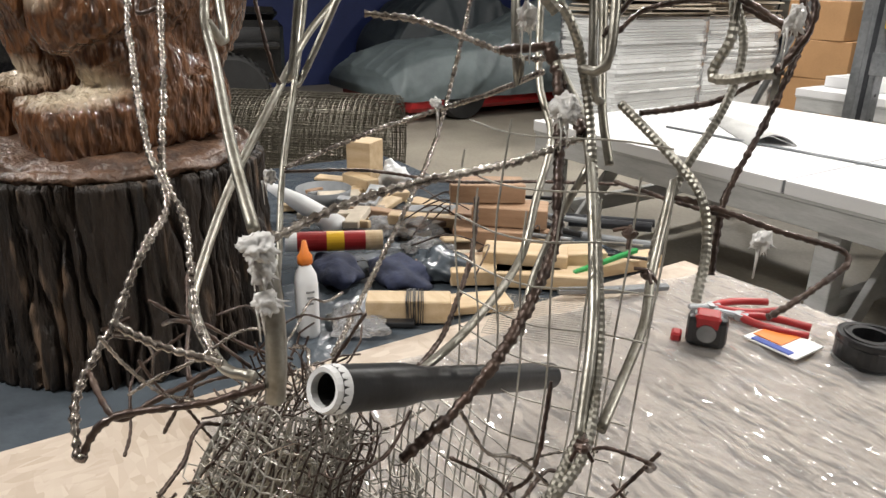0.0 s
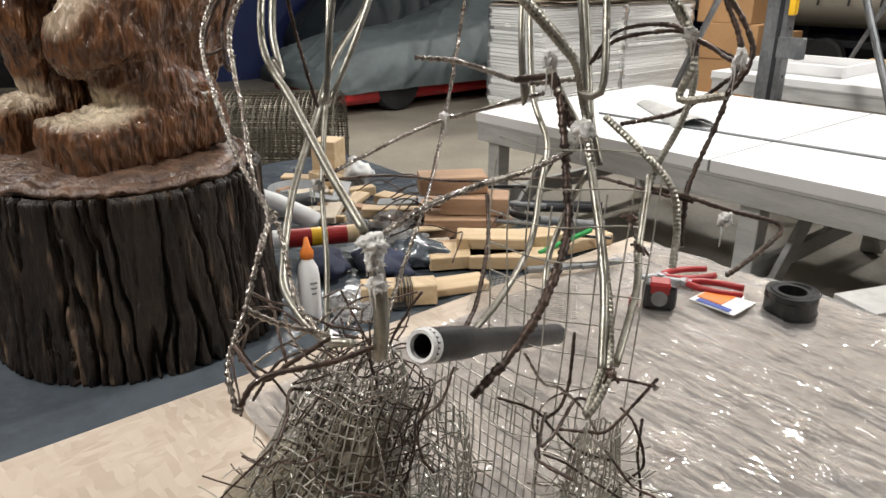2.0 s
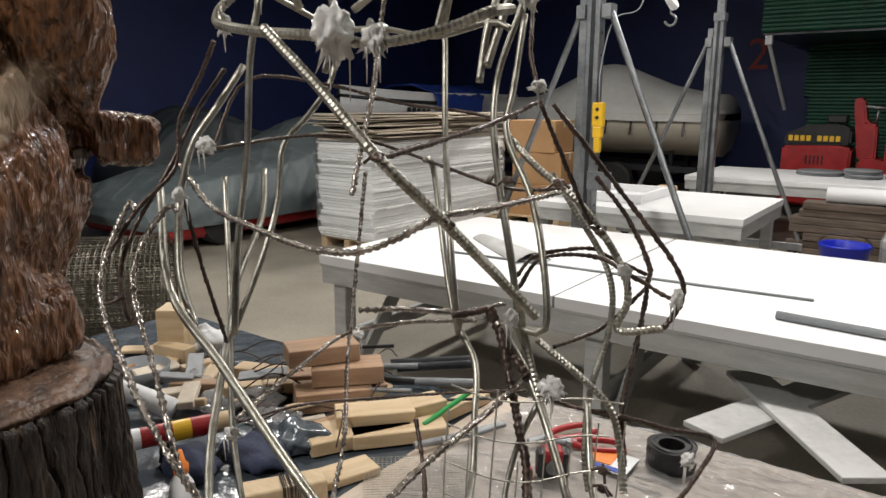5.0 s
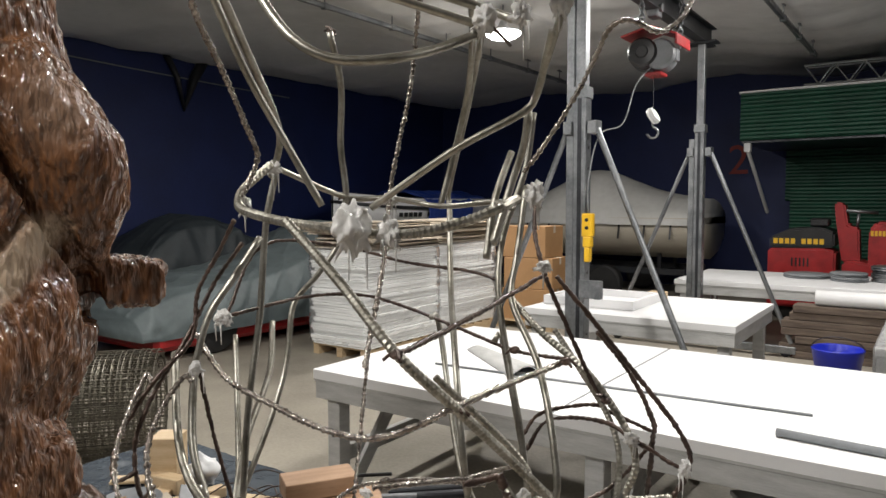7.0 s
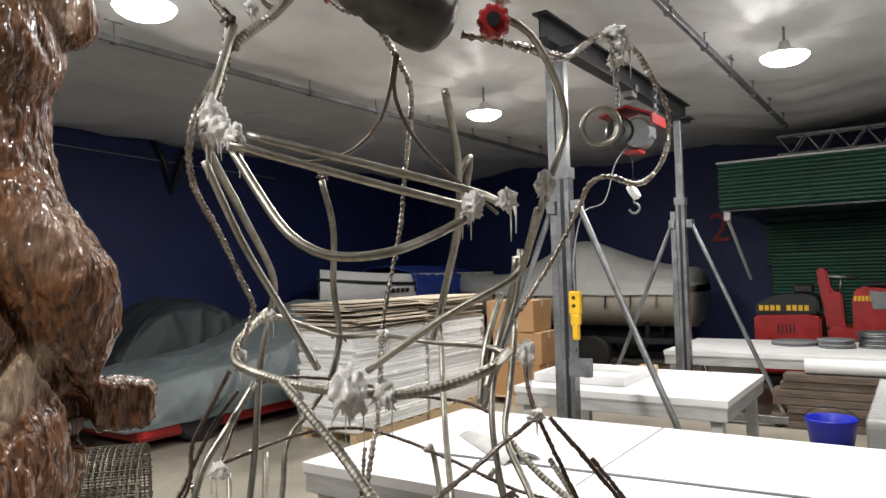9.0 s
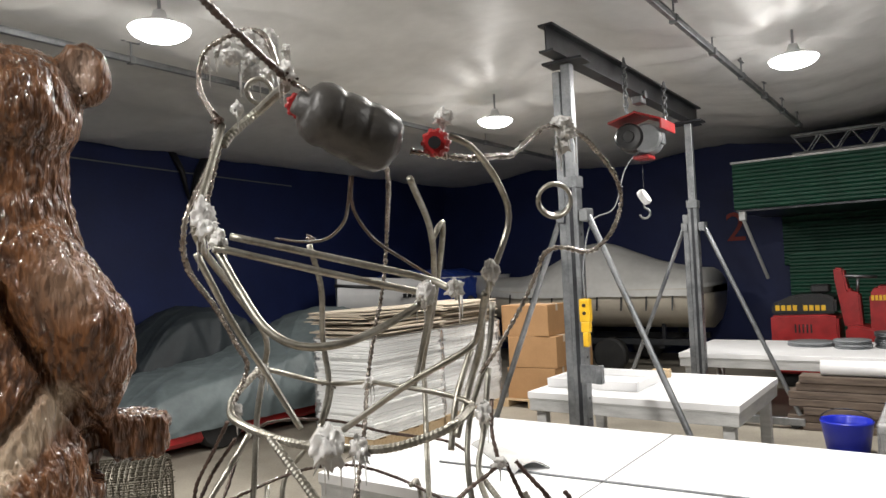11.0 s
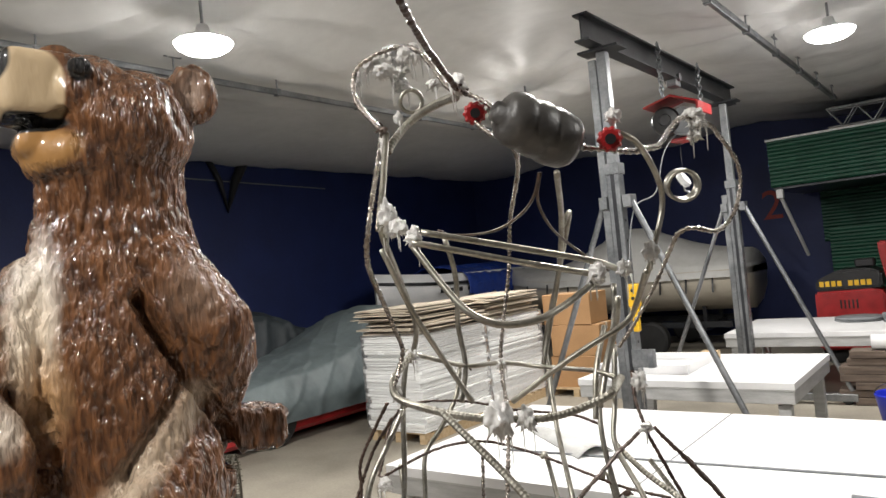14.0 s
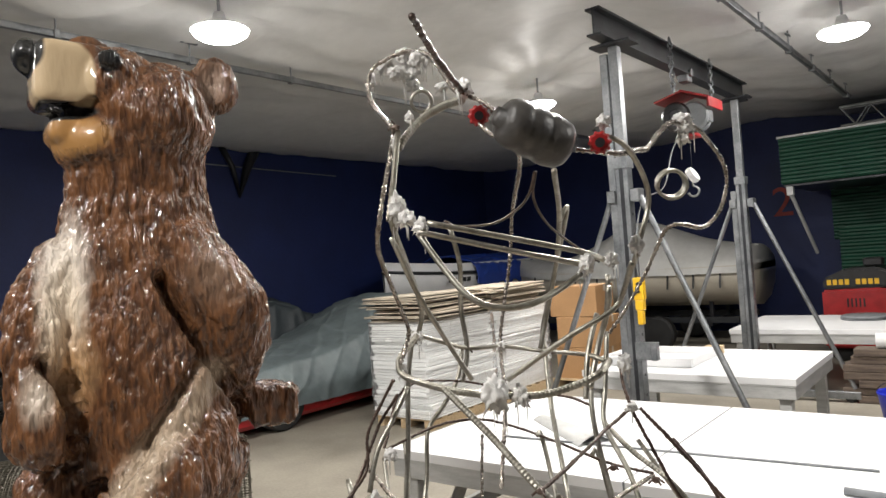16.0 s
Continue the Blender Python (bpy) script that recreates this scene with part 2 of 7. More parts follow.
def sweep(bm, pts, r, sides=8, rad=None, caps=True):
    """A round tube along pts; rad(i): the radius at point i."""
    rings, up = [], None
    for i, p in enumerate(pts):
        d = (pts[min(i + 1, len(pts) - 1)] - pts[max(i - 1, 0)]).normalized()
        if up is None:
            up = d.orthogonal().normalized()
        up = (up - d * up.dot(d)).normalized()
        w = d.cross(up)
        q = rad(i) if rad else r
        rings.append([bm.verts.new(p + (up * math.cos(2 * math.pi * k / sides) + w * math.sin(2 * math.pi * k / sides)) * q) for k in range(sides)])
    for a, b in zip(rings, rings[1:]):
        for k in range(sides):
            bm.faces.new((a[k], a[(k + 1) % sides], b[(k + 1) % sides], b[k]))
    if caps:
        bm.faces.new(rings[0][::-1])
        bm.faces.new(rings[-1])


def rod(bm, a, b, r, sides=10):
    sweep(bm, [Vector(a), Vector(b)], r, sides)


def lathe(bm, prof, sides=24, m=None, cap=True):
    """Turns (radius, height) pairs round z."""
    rings = []
    for r, z in prof:
        rings.append([bm.verts.new((r * math.cos(2 * math.pi * k / sides), r * math.sin(2 * math.pi * k / sides), z)) for k in range(sides)])
    for a, b in zip(rings, rings[1:]):
        for k in range(sides):
            bm.faces.new((a[k], a[(k + 1) % sides], b[(k + 1) % sides], b[k]))
    if cap and prof[0][0] > 1e-4:
        bm.faces.new(rings[0][::-1])
    if cap and prof[-1][0] > 1e-4:
        bm.faces.new(rings[-1])
    if m is not None:
        bmesh.ops.transform(bm, matrix=m, verts=[v for q in rings for v in q])


def resample(pts, step):
    out, acc = [pts[0]], 0.0
    for a, b in zip(pts, pts[1:]):
        L = (b - a).length
        s = step - acc
        while s < L:
            out.append(a.lerp(b, s / L))
            s += step
        acc = L - (s - step)
    out.append(pts[-1])
    return out


# ---- large structure ----
XW, YW = -10.1, 14.4  # inner faces of the two far walls
part_floor = tagged(part("floor", bx(XW, 8, -8, YW, -0.1, 0), M_CONC), "stained grey concrete warehouse floor", "floor", kind="structure")
tagged(part("wall_west", bx(XW - 0.2, XW, -8, YW + 0.2, 0, CEIL + 0.6), M_BLUE), "dark navy blue painted warehouse wall", "wall", kind="structure")
tagged(part("wall_north", bx(XW, 8, YW, YW + 0.2, 0, CEIL + 0.6), M_BLUE), "dark navy blue painted warehouse wall", "wall", kind="structure")
tagged(part("wall_east", bx(8, 8.2, -8, YW, 0, CEIL + 0.6), M_BLUE), "dark navy blue painted warehouse wall", "wall", kind="structure")
tagged(part("wall_south", bx(XW, 8, -8.2, -8, 0, CEIL + 0.6), M_BLUE), "dark navy blue painted warehouse wall", "wall", kind="structure")


def ceiling():
    """Sagging white tarpaulin stretched in bays under the roof, with radiating folds."""
    bm = bmesh.new()
    nx, ny = 190, 230
    rows = []
    for i in range(nx + 1):
        x = XW + (8 - XW) * i / nx
        row = []
        for j in range(ny + 1):
            y = -8 + (YW + 8) * j / ny
            bay = math.sin(math.pi * (x + 1.45) / 3.9) ** 2
            fold = 0.0
            for lx, ly in LAMPS:
                dx, dy = x - lx, y - ly
                d = math.hypot(dx, dy)
                fold += 0.06 * math.sin(13 * math.atan2(dy, dx) + 3 * lx) * math.exp(-((d - 0.9) / 0.9) ** 2)
            z = CEIL - 0.02 + 0.18 * bay + fold * 0.5 + 0.05 * noise.noise((x * 0.8, y * 1.6, 0)) + 0.035 * noise.noise((x * 3, y * 0.7, 5)) + 0.01 * noise.noise((x * 1.2, y * 5.5, 8))
            edge = min(x - XW, YW - y)
            z -= 0.03 * math.exp(-edge / 0.5)
            row.append(bm.verts.new((x, y, z)))
        rows.append(row)
    for i in range(nx):
        for j in range(ny):
            bm.faces.new((rows[i][j], rows[i][j + 1], rows[i + 1][j + 1], rows[i + 1][j]))
    ob = part("ceiling", bm, M_TARP, smooth=True)
    sol = ob.modifiers.new("thick", "SOLIDIFY")
    sol.thickness = 0.01
    tagged(ob, "white tarpaulin ceiling with sagging folds", "ceiling", kind="structure")


ceiling()


def ceiling_lamp(x, y):
    e = thing("ceiling_lamp", (x, y, CEIL - 0.28), "round white high-bay lamp hanging under the ceiling, lit", "ceiling lamp", "ceiling lamps")
    bm = bmesh.new()
    lathe(bm, [(0.04, 0.14), (0.06, 0.075), (0.12, 0.05), (0.20, 0.022), (0.212, 0.0), (0.2, 0.004)], 28, pose(x, y, CEIL - 0.28))
    part("housing", bm, M_WHITE, e, smooth=True)
    bm = bmesh.new()
    rod(bm, (x, y, CEIL - 0.13), (x, y, CEIL + 0.22), 0.012)
    part("stem", bm, M_STEEL, e)
    bm = bmesh.new()
    lathe(bm, [(0.0, -0.085), (0.08, -0.08), (0.15, -0.062), (0.2, -0.03), (0.218, 0.0), (0.0, 0.0)], 28, pose(x, y, CEIL - 0.281))
    part("diffuser", bm, M_LAMP, e, "glowing white diffuser", smooth=True)
    ld = bpy.data.lights.new("lamp_light", "AREA")
    ld.shape, ld.size, ld.energy, ld.color = "DISK", 0.34, LAMP_POWER, (1.0, 0.965, 0.92)
    lo = new("lamp_light", ld)
    lo.matrix_basis = pose(x, y, CEIL - 0.375)
    lo.parent = e
    lo.matrix_parent_inverse = e.matrix_basis.inverted()
    ld = bpy.data.lights.new("lamp_halo", "POINT")
    ld.shadow_soft_size, ld.energy, ld.color = 0.12, HALO_POWER, (1.0, 0.965, 0.92)
    lo = new("lamp_halo", ld)
    lo.matrix_basis = pose(x, y, CEIL - 0.5)
    lo.parent = e
    lo.matrix_parent_inverse = e.matrix_basis.inverted()


for x, y in LAMPS:
    ceiling_lamp(x, y)


def ceiling_track(x, y0, y1):
    e = thing("ceiling_track", (x, y0, CEIL - 0.2), "long galvanised steel track hung below the ceiling on rods", "ceiling track", "ceiling tracks")
    bm = bmesh.new()
    box(bm, 0.045, y1 - y0, 0.045, pose(x, (y0 + y1) / 2, CEIL - 0.2), 0.004)
    box(bm, 0.06, y1 - y0, 0.006, pose(x, (y0 + y1) / 2, CEIL - 0.176))
    part("rail", bm, M_STEEL, e)
    y = y0 + 0.5
    while y < y1:
        bm = bmesh.new()
        rod(bm, (x, y, CEIL - 0.18), (x, y, CEIL + 0.15), 0.008)
        box(bm, 0.03, 0.16, 0.012, pose(x, y, CEIL - 0.04))
        box(bm, 0.07, 0.05, 0.07, pose(x, y, CEIL - 0.2), 0.005)
        part("hanger", bm, M_STEEL, e)
        y += 1.15


ceiling_track(-5.45, -3, 12.0)
ceiling_track(-1.5, -3, 11.6)
ceiling_track(2.4, -3, 11.6)


def wall_strap(y):
    """A dark webbing loop that hangs in a point from the top of the wall."""
    bm = bmesh.new()
    sweep(bm, [Vector((XW + 0.03, y + 0.42, 4.08)), Vector((XW + 0.06, y + 0.18, 3.7)), Vector((XW + 0.05, y, 3.2)), Vector((XW + 0.06, y - 0.12, 3.7)), Vector((XW + 0.03, y - 0.3, 4.06))], 0.05, 8, lambda i: (0.10, 0.08, 0.035, 0.05, 0.06)[i])
    tagged(part("hanging_strap", bm, M_BLACK, smooth=True), "dark strap hanging in a point from the wall top", "strap")


wall_strap(7.0)
bm = bmesh.new()
sweep(bm, smooth_path([(XW + 0.02, 4.2, 3.80), (XW + 0.03, 5.8, 3.74), (XW + 0.03, 7.4, 3.70), (XW + 0.02, 9.3, 3.66)], 5), 0.012, 6)
tagged(part("wall_wire", bm, M_GREY, smooth=True), "thin grey wire strung along the blue wall", "wire")


# ---- tables ----
def leg_post(e, x, y, z1):
    part("leg", bx(x - 0.045, x + 0.045, y - 0.045, y + 0.045, 0, z1, 0.004), M_GREYW, e)


def table(name, x0, x1, y0, y1, label, seams_x=(), seams_y=(), brace=True, top=M_FOAM, group="work tables", z=0.75, inset=0.1):
    e = thing(name, ((x0 + x1) / 2, (y0 + y1) / 2, 0), label, "work table", group)
    xs = [x0, *seams_x, x1]
    ys = [y0, *seams_y, y1]
    for a, b in zip(xs, xs[1:]):
        for c, d in zip(ys, ys[1:]):
            g = 0.006
            part("top_panel", bx(a + g * (a != x0), b - g * (b != x1), c + g * (c != y0), d - g * (d != y1), z - 0.055, z, 0.003), top, e)
    for a in seams_x:
        part("seam", bx(a - 0.0055, a + 0.0055, y0 + 0.004, y1 - 0.004, z - 0.05, z - 0.002), M_GREY, e)
    for c in seams_y:
        part("seam", bx(x0 + 0.004, x1 - 1.9, c - 0.0055, c + 0.0055, z - 0.05, z - 0.0025), M_GREY, e)
    part("core_board", bx(x0 + 0.004, x1 - 0.004, y0 + 0.004, y1 - 0.004, z - 0.068, z - 0.0552), M_GREYW, e)
    for nm, q in (("apron", (x0 + 0.01, x1 - 0.01, y0 + 0.01, y0 + 0.048)), ("apron", (x0 + 0.01, x1 - 0.01, y1 - 0.048, y1 - 0.01)),
                  ("apron", (x0 + 0.01, x0 + 0.048, y0 + 0.05, y1 - 0.05)), ("apron", (x1 - 0.048, x1 - 0.01, y0 + 0.05, y1 - 0.05))):
        part(nm, bx(*q, z - 0.165, z - 0.069, 0.003), M_GREYW, e)
    n = max(2, int((x1 - x0) / 1.4) + 1)
    for i in range(n):
        x = x0 + inset + (x1 - x0 - 2 * inset) * i / (n - 1)
        for y in (y0 + inset, y1 - inset):
            leg_post(e, x, y, z - 0.166)
        if brace:
            part("stretcher", bx(x - 0.02, x + 0.02, y0 + inset + 0.046, y1 - inset - 0.046, 0.2, 0.29, 0.003), M_GREYW, e)
            for sy, yy in ((1, y0 + inset), (-1, y1 - inset)):
                bm = bmesh.new()
                box(bm, 0.03, 0.09, 0.75, pose(x + 0.062, yy + sy * 0.27, z - 0.43, -sy * 42), 0.003)
                part("brace", bm, M_GREYW, e)
    return e


table("work_table", -2.79, 2.1, 2.70, 4.38, "long low white-topped work table on grey braced legs", (-1.31,))
table("work_table", -2.95, -1.15, 5.45, 6.92, "white-topped square work table on grey legs", brace=False)
table("work_table", -2.55, 2.4, 8.52, 10.1, "long white work table holding tools and pads")
table("wrapped_table", -0.24, 2.2, 5.15, 7.0, "white work table wrapped in clear plastic film", brace=False)

# clear wrap over one table
bm = bmesh.new()
bx(-0.25, 2.21, 5.14, 7.01, 0.55, 0.757, 0.01, bm)
tagged(part("plastic_wrap", bm, M_CLEAR), "clear plastic film wrapped over a white table", "plastic wrap")

# loose lengths and a bowed offcut on the long table
bm = bmesh.new()
rod(bm, (-0.43, 2.925, 0.768), (1.0, 2.80, 0.768), 0.0175, 14)
tagged(part("conduit_pipe", bm, M_GREY, smooth=True), "grey plastic conduit lying on the white table", "pipe")
bm = bmesh.new()
rod(bm, (-2.28, 3.175, 0.757), (-0.35, 3.295, 0.757), 0.0065, 8)
tagged(part("thin_rod", bm, M_GREY, smooth=True), "long thin grey rod lying on the white table", "rod")


def bowed_offcut():
    """A thin strip that lies on its edges and bows up in the middle."""
    bm = bmesh.new()
    a, d, w = Vector((-2.31, 3.66, 0.7515)), Vector((0.60, -0.42, 0)), Vector((0.06, 0.10, 0))
    top, low = [], []
    for i in range(13):
        for j in range(7):
            u, v = i / 12, j / 6 - 0.5
            p = a + d * u + w * (2 * v * (0.55 + 0.45 * u)) + Vector((0, 0, 0.05 * (1 - 4 * v * v) * (0.4 + 0.6 * u)))
            low.append(bm.verts.new(p))
            top.append(bm.verts.new(p + Vector((0, 0, 0.006))))
    for q, s in ((top, 1), (low, -1)):
        for i in range(12):
            for j in range(6):
                k = i * 7 + j
                bm.faces.new([q[k], q[k + 7], q[k + 8], q[k + 1]][::s])
    rim = [j for j in range(7)] + [i * 7 + 6 for i in range(1, 13)] + [84 + j for j in range(5, -1, -1)] + [i * 7 for i in range(11, 0, -1)]
    for p, q in zip(rim, rim[1:] + rim[:1]):
        bm.faces.new((low[p], low[q], top[q], top[p]))
    # thin white strip; the shade on its face is given as grey colour
    tagged(part("foam_strip", bm, M_GREYW, smooth=True), "bowed white strip lying on the white table, its shade coloured pale grey", "foam strip")


bowed_offcut()


# ---- main bench: strand board and blue sheet ----
ZT = 0.765
e = thing("workbench", (-1.0, 0.4, 0), "wide wooden bench topped with pale strand board", "workbench")
part("strand_board", bx(-0.91, 0.31, -0.82, 1.62, ZT - 0.018, ZT, 0.001), M_OSB, e, "pale pressed strand board sheet")
part("strand_board", bx(-2.35, -0.915, -0.82, 1.5, ZT - 0.018, ZT - 0.004, 0.001), M_OSB, e)
for q in ((-2.3, 0.28, -0.79, -0.75), (-2.3, -0.92, 1.43, 1.47), (-0.915, 0.28, 1.55, 1.59), (-2.3, -2.26, -0.74, 1.42), (0.24, 0.28, -0.74, 1.54)):
    part("apron", bx(*q, ZT - 0.13, ZT - 0.019), M_GREYW, e)
for x in (-2.2, -0.98, 0.2):
    for y in (-0.68, 1.38):
        leg_post(e, x, y, ZT - 0.131)


def sheet(name, x0, x1, y0, y1, z, amp, material, label, cat, nx=70, ny=90, hang=None):
    bm = bmesh.new()
    rows = []
    for i in range(nx + 1):
        row = []
        for j in range(ny + 1):
            x, y = x0 + (x1 - x0) * i / nx, y0 + (y1 - y0) * j / ny
            w = amp * (noise.noise((x * 7 + y * 3, y * 5, z)) + 0.7 * noise.noise((x * 16, y * 9 + x * 6, 3)))
            zz = z + abs(w)
            if hang and y > hang:
                zz -= (y - hang) * 3.0
                y = hang + 0.01 + 0.3 * (y - hang)
            row.append(bm.verts.new((x, y, zz)))
        rows.append(row)
    for i in range(nx):
        for j in range(ny):
            bm.faces.new((rows[i][j], rows[i + 1][j], rows[i + 1][j + 1], rows[i][j + 1]))
    ob = part(name, bm, material, smooth=True)
    return tagged(ob, label, cat)


M_BSHEET = mat("blue_grey_sheet", (0.075, 0.09, 0.105), (0.05, 0.06, 0.072), 0.22, 0, 5, 0.4, 20, bumpdist=0.02)
sheet("blue_plastic_sheet", -2.37, -0.905, -0.82, 1.53, ZT - 0.0035, 0.006, M_BSHEET, "crinkled blue-grey plastic sheet under the tools", "plastic sheet")
sheet("clear_plastic_sheet", -0.83, 0.33, 0.36, 1.74, ZT + 0.003, 0.016, M_CLEAR, "crinkled clear plastic film spread on strand board", "plastic sheet", 90, 110, 1.62)


# ---- statue on its stump ----
BX, BY = -1.28, 0.36


def stump():
    e = thing("tree_stump", (BX, BY, ZT), "carved log base with dark deeply furrowed bark", "tree stump")
    bm = bmesh.new()
    n, hz = 640, 56
    H, R = 0.35, 0.262
    rings = []
    for k in range(hz + 1):
        z = H * k / hz
        ring = []
        for i in range(n):
            a = 2 * math.pi * i / n
            warp = 0.22 * noise.noise((math.cos(a) * 4, math.sin(a) * 4, z * 5)) + 0.09 * noise.noise((math.cos(a) * 9, math.sin(a) * 9, z * 16))
            g = abs(noise.noise((math.cos(a + warp * 0.35) * 9.0, math.sin(a + warp * 0.35) * 9.0, z * 2.4)))
            g2 = noise.noise((math.cos(a) * 26, math.sin(a) * 26, z * 9)) + 0.6 * noise.noise((math.cos(a) * 60, math.sin(a) * 60, z * 40))
            ridge = min(1.0, g * 6.5) ** 0.7
            r = R + 0.034 * ridge - 0.024 + 0.006 * g2 + 0.020 * (1 - k / hz) ** 2
            if k == hz:
                r -= 0.012
            ring.append(bm.verts.new((BX + r * math.cos(a), BY + r * math.sin(a), ZT + z)))
        rings.append(ring)
    for a, b in zip(rings, rings[1:]):
        for i in range(n):
            bm.faces.new((a[i], a[(i + 1) % n], b[(i + 1) % n], b[i]))
    bm.faces.new(rings[0][::-1])
    part("bark", bm, M_BARK, e, smooth=True)
    bm = bmesh.new()
    lathe(bm, [(0.255, 0.0), (0.262, 0.012), (0.25, 0.022), (0.235, 0.018), (0.228, 0.026), (0.0, 0.03)], 64, pose(BX, BY, ZT + H - 0.004))
    bmesh.ops.subdivide_edges(bm, edges=bm.edges[:], cuts=2, use_grid_fill=True)
    for v in bm.verts:
        v.co.z += 0.010 * noise.noise((v.co.x * 22, v.co.y * 22, 2)) + 0.005 * noise.noise((v.co.x * 70, v.co.y * 70, 5))
        k = 1 + 0.022 * noise.noise((v.co.x * 16, v.co.y * 16, 8)) - 0.01
        v.co.x, v.co.y = BX + (v.co.x - BX) * k, BY + (v.co.y - BY) * k
    part("cut_top", bm, M_CUT, e, "brown painted cut face with a carved rim", smooth=True)


M_BARK = mat("bark", (0.026, 0.016, 0.010), (0.005, 0.0035, 0.0025), 0.55, 0, 9, 0.9, 60, (3, 3, 0.6), coat=0.06, bumpdist=0.02)
def bark_streaks():
    n, l = M_BARK.node_tree.nodes, M_BARK.node_tree.links
    bs = n["Principled BSDF"]
    src = bs.inputs["Base Color"].links[0].from_socket
    tc, mp, ns, rp, mx = n.new("ShaderNodeTexCoord"), n.new("ShaderNodeMapping"), n.new("ShaderNodeTexNoise"), n.new("ShaderNodeValToRGB"), n.new("ShaderNodeMix")
    mp.inputs["Scale"].default_value = (34, 34, 7)
    ns.inputs["Scale"].default_value = 1.0
    rp.color_ramp.elements[0].position, rp.color_ramp.elements[1].position = 0.6, 0.72
    mx.data_type = "RGBA"
    mx.inputs["B"].default_value = (0.15, 0.10, 0.066, 1)
    l.new(tc.outputs["Object"], mp.inputs[0])
    l.new(mp.outputs[0], ns.inputs["Vector"])
    l.new(ns.outputs[0], rp.inputs[0])
    l.new(rp.outputs[0], mx.inputs["Factor"])
    l.new(src, mx.inputs["A"])
    l.new(mx.outputs["Result"], bs.inputs["Base Color"])


bark_streaks()
M_CUT = mat("cut_wood_paint", (0.15, 0.085, 0.052), (0.035, 0.02, 0.014), 0.42, 0, 22, 0.8, 110, coat=0.25, bumpdist=0.015)


def bear_mat():
    """Glossy brown carved coat; pale snout, chest and thigh, black nose and mouth, set in the statue's own space."""
    m = mat("bear_coat", (0.170, 0.073, 0.029), (0.055, 0.023, 0.010), 0.5, 0, 30, 0.75, 85, (1.8, 1.8, 0.5), coat=1.0, bumpdist=0.022)
    for k in m.node_tree.nodes:
        if k.type == "TEX_NOISE":
            k.inputs["Detail"].default_value = 1.0
    m.node_tree.nodes["Principled BSDF"].inputs["Specular IOR Level"].default_value = 0.2
    m.node_tree.nodes["Principled BSDF"].inputs["Coat Roughness"].default_value = 0.06
    nt = m.node_tree
    n, l = nt.nodes, nt.links
    bs = n["Principled BSDF"]
    src = bs.inputs["Base Color"].links[0].from_socket
    tc = n.new("ShaderNodeTexCoord")
    # ragged edges for all painted patches
    wob = n.new("ShaderNodeTexNoise")
    wob.inputs["Scale"].default_value, wob.inputs["Detail"].default_value = 30, 3
    mpw = n.new("ShaderNodeMapping")
    mpw.inputs["Scale"].default_value = (1.6, 1.6, 0.5)
    l.new(tc.outputs["Object"], mpw.inputs[0])
    l.new(mpw.outputs[0], wob.inputs["Vector"])

    def patch(c, r, col, soft=0.25, rag=0.5):
        nonlocal src
        mp = n.new("ShaderNodeMapping")
        mp.vector_type = "POINT"
        mp.inputs["Scale"].default_value = [1 / q for q in r]
        mp.inputs["Location"].default_value = [-p / q for p, q in zip(c, r)]
        l.new(tc.outputs["Object"], mp.inputs[0])
        ln = n.new("ShaderNodeVectorMath")
        ln.operation = "LENGTH"
        l.new(mp.outputs[0], ln.inputs[0])
        ad = n.new("ShaderNodeMath")
        ad.operation = "MULTIPLY_ADD"
        ad.inputs[1].default_value = rag
        l.new(wob.outputs[0], ad.inputs[0])
        l.new(ln.outputs["Value"], ad.inputs[2])
        mr = n.new("ShaderNodeMapRange")
        mr.inputs["From Min"].default_value, mr.inputs["From Max"].default_value = 1 + soft + rag * 0.5, 1 - soft + rag * 0.5
        l.new(ad.outputs[0], mr.inputs["Value"])
        mx = n.new("ShaderNodeMix")
        mx.data_type = "RGBA"
        l.new(mr.outputs[0], mx.inputs["Factor"])
        l.new(src, mx.inputs["A"])
        mx.inputs["B"].default_value = (*col, 1)
        src = mx.outputs["Result"]

    black = (0.006, 0.006, 0.006)
    # chest blaze with the gloss highlight painted in, fading to tan on the belly
    patch((-0.175, -0.07, 1.89), (0.042, 0.09, 0.12), (0.72, 0.64, 0.55), 0.45, 0.7)
    patch((-0.178, -0.10, 1.78), (0.036, 0.08, 0.11), (0.66, 0.55, 0.42), 0.5, 0.8)
    patch((-0.165, -0.13, 1.68), (0.035, 0.08, 0.07), (0.42, 0.25, 0.12), 0.6, 0.9)
    # pale ridge along the thigh
    for k in range(9):
        t = k / 8
        patch((0.105 - 0.215 * t, -0.06 - 0.16 * t, 1.635 - 0.235 * t), (0.034, 0.075, 0.024), (0.46, 0.36, 0.26), 0.6, 0.6)
    # tops of the feet, the hanging arm, the shoulder and the inside of the ear
    patch((-0.09, -0.215, 1.245), (0.085, 0.085, 0.03), (0.62, 0.52, 0.38), 0.4)
    patch((-0.27, -0.01, 1.245), (0.08, 0.08, 0.03), (0.45, 0.36, 0.26), 0.4)
    patch((-0.225, -0.17, 1.64), (0.026, 0.04, 0.045), (0.50, 0.42, 0.34), 0.6, 0.8)
    patch((0.13, -0.08, 1.86), (0.05, 0.06, 0.06), (0.24, 0.15, 0.10), 0.8)
    patch((0.155, -0.02, 2.30), (0.032, 0.05, 0.042), (0.36, 0.26, 0.20), 0.4)
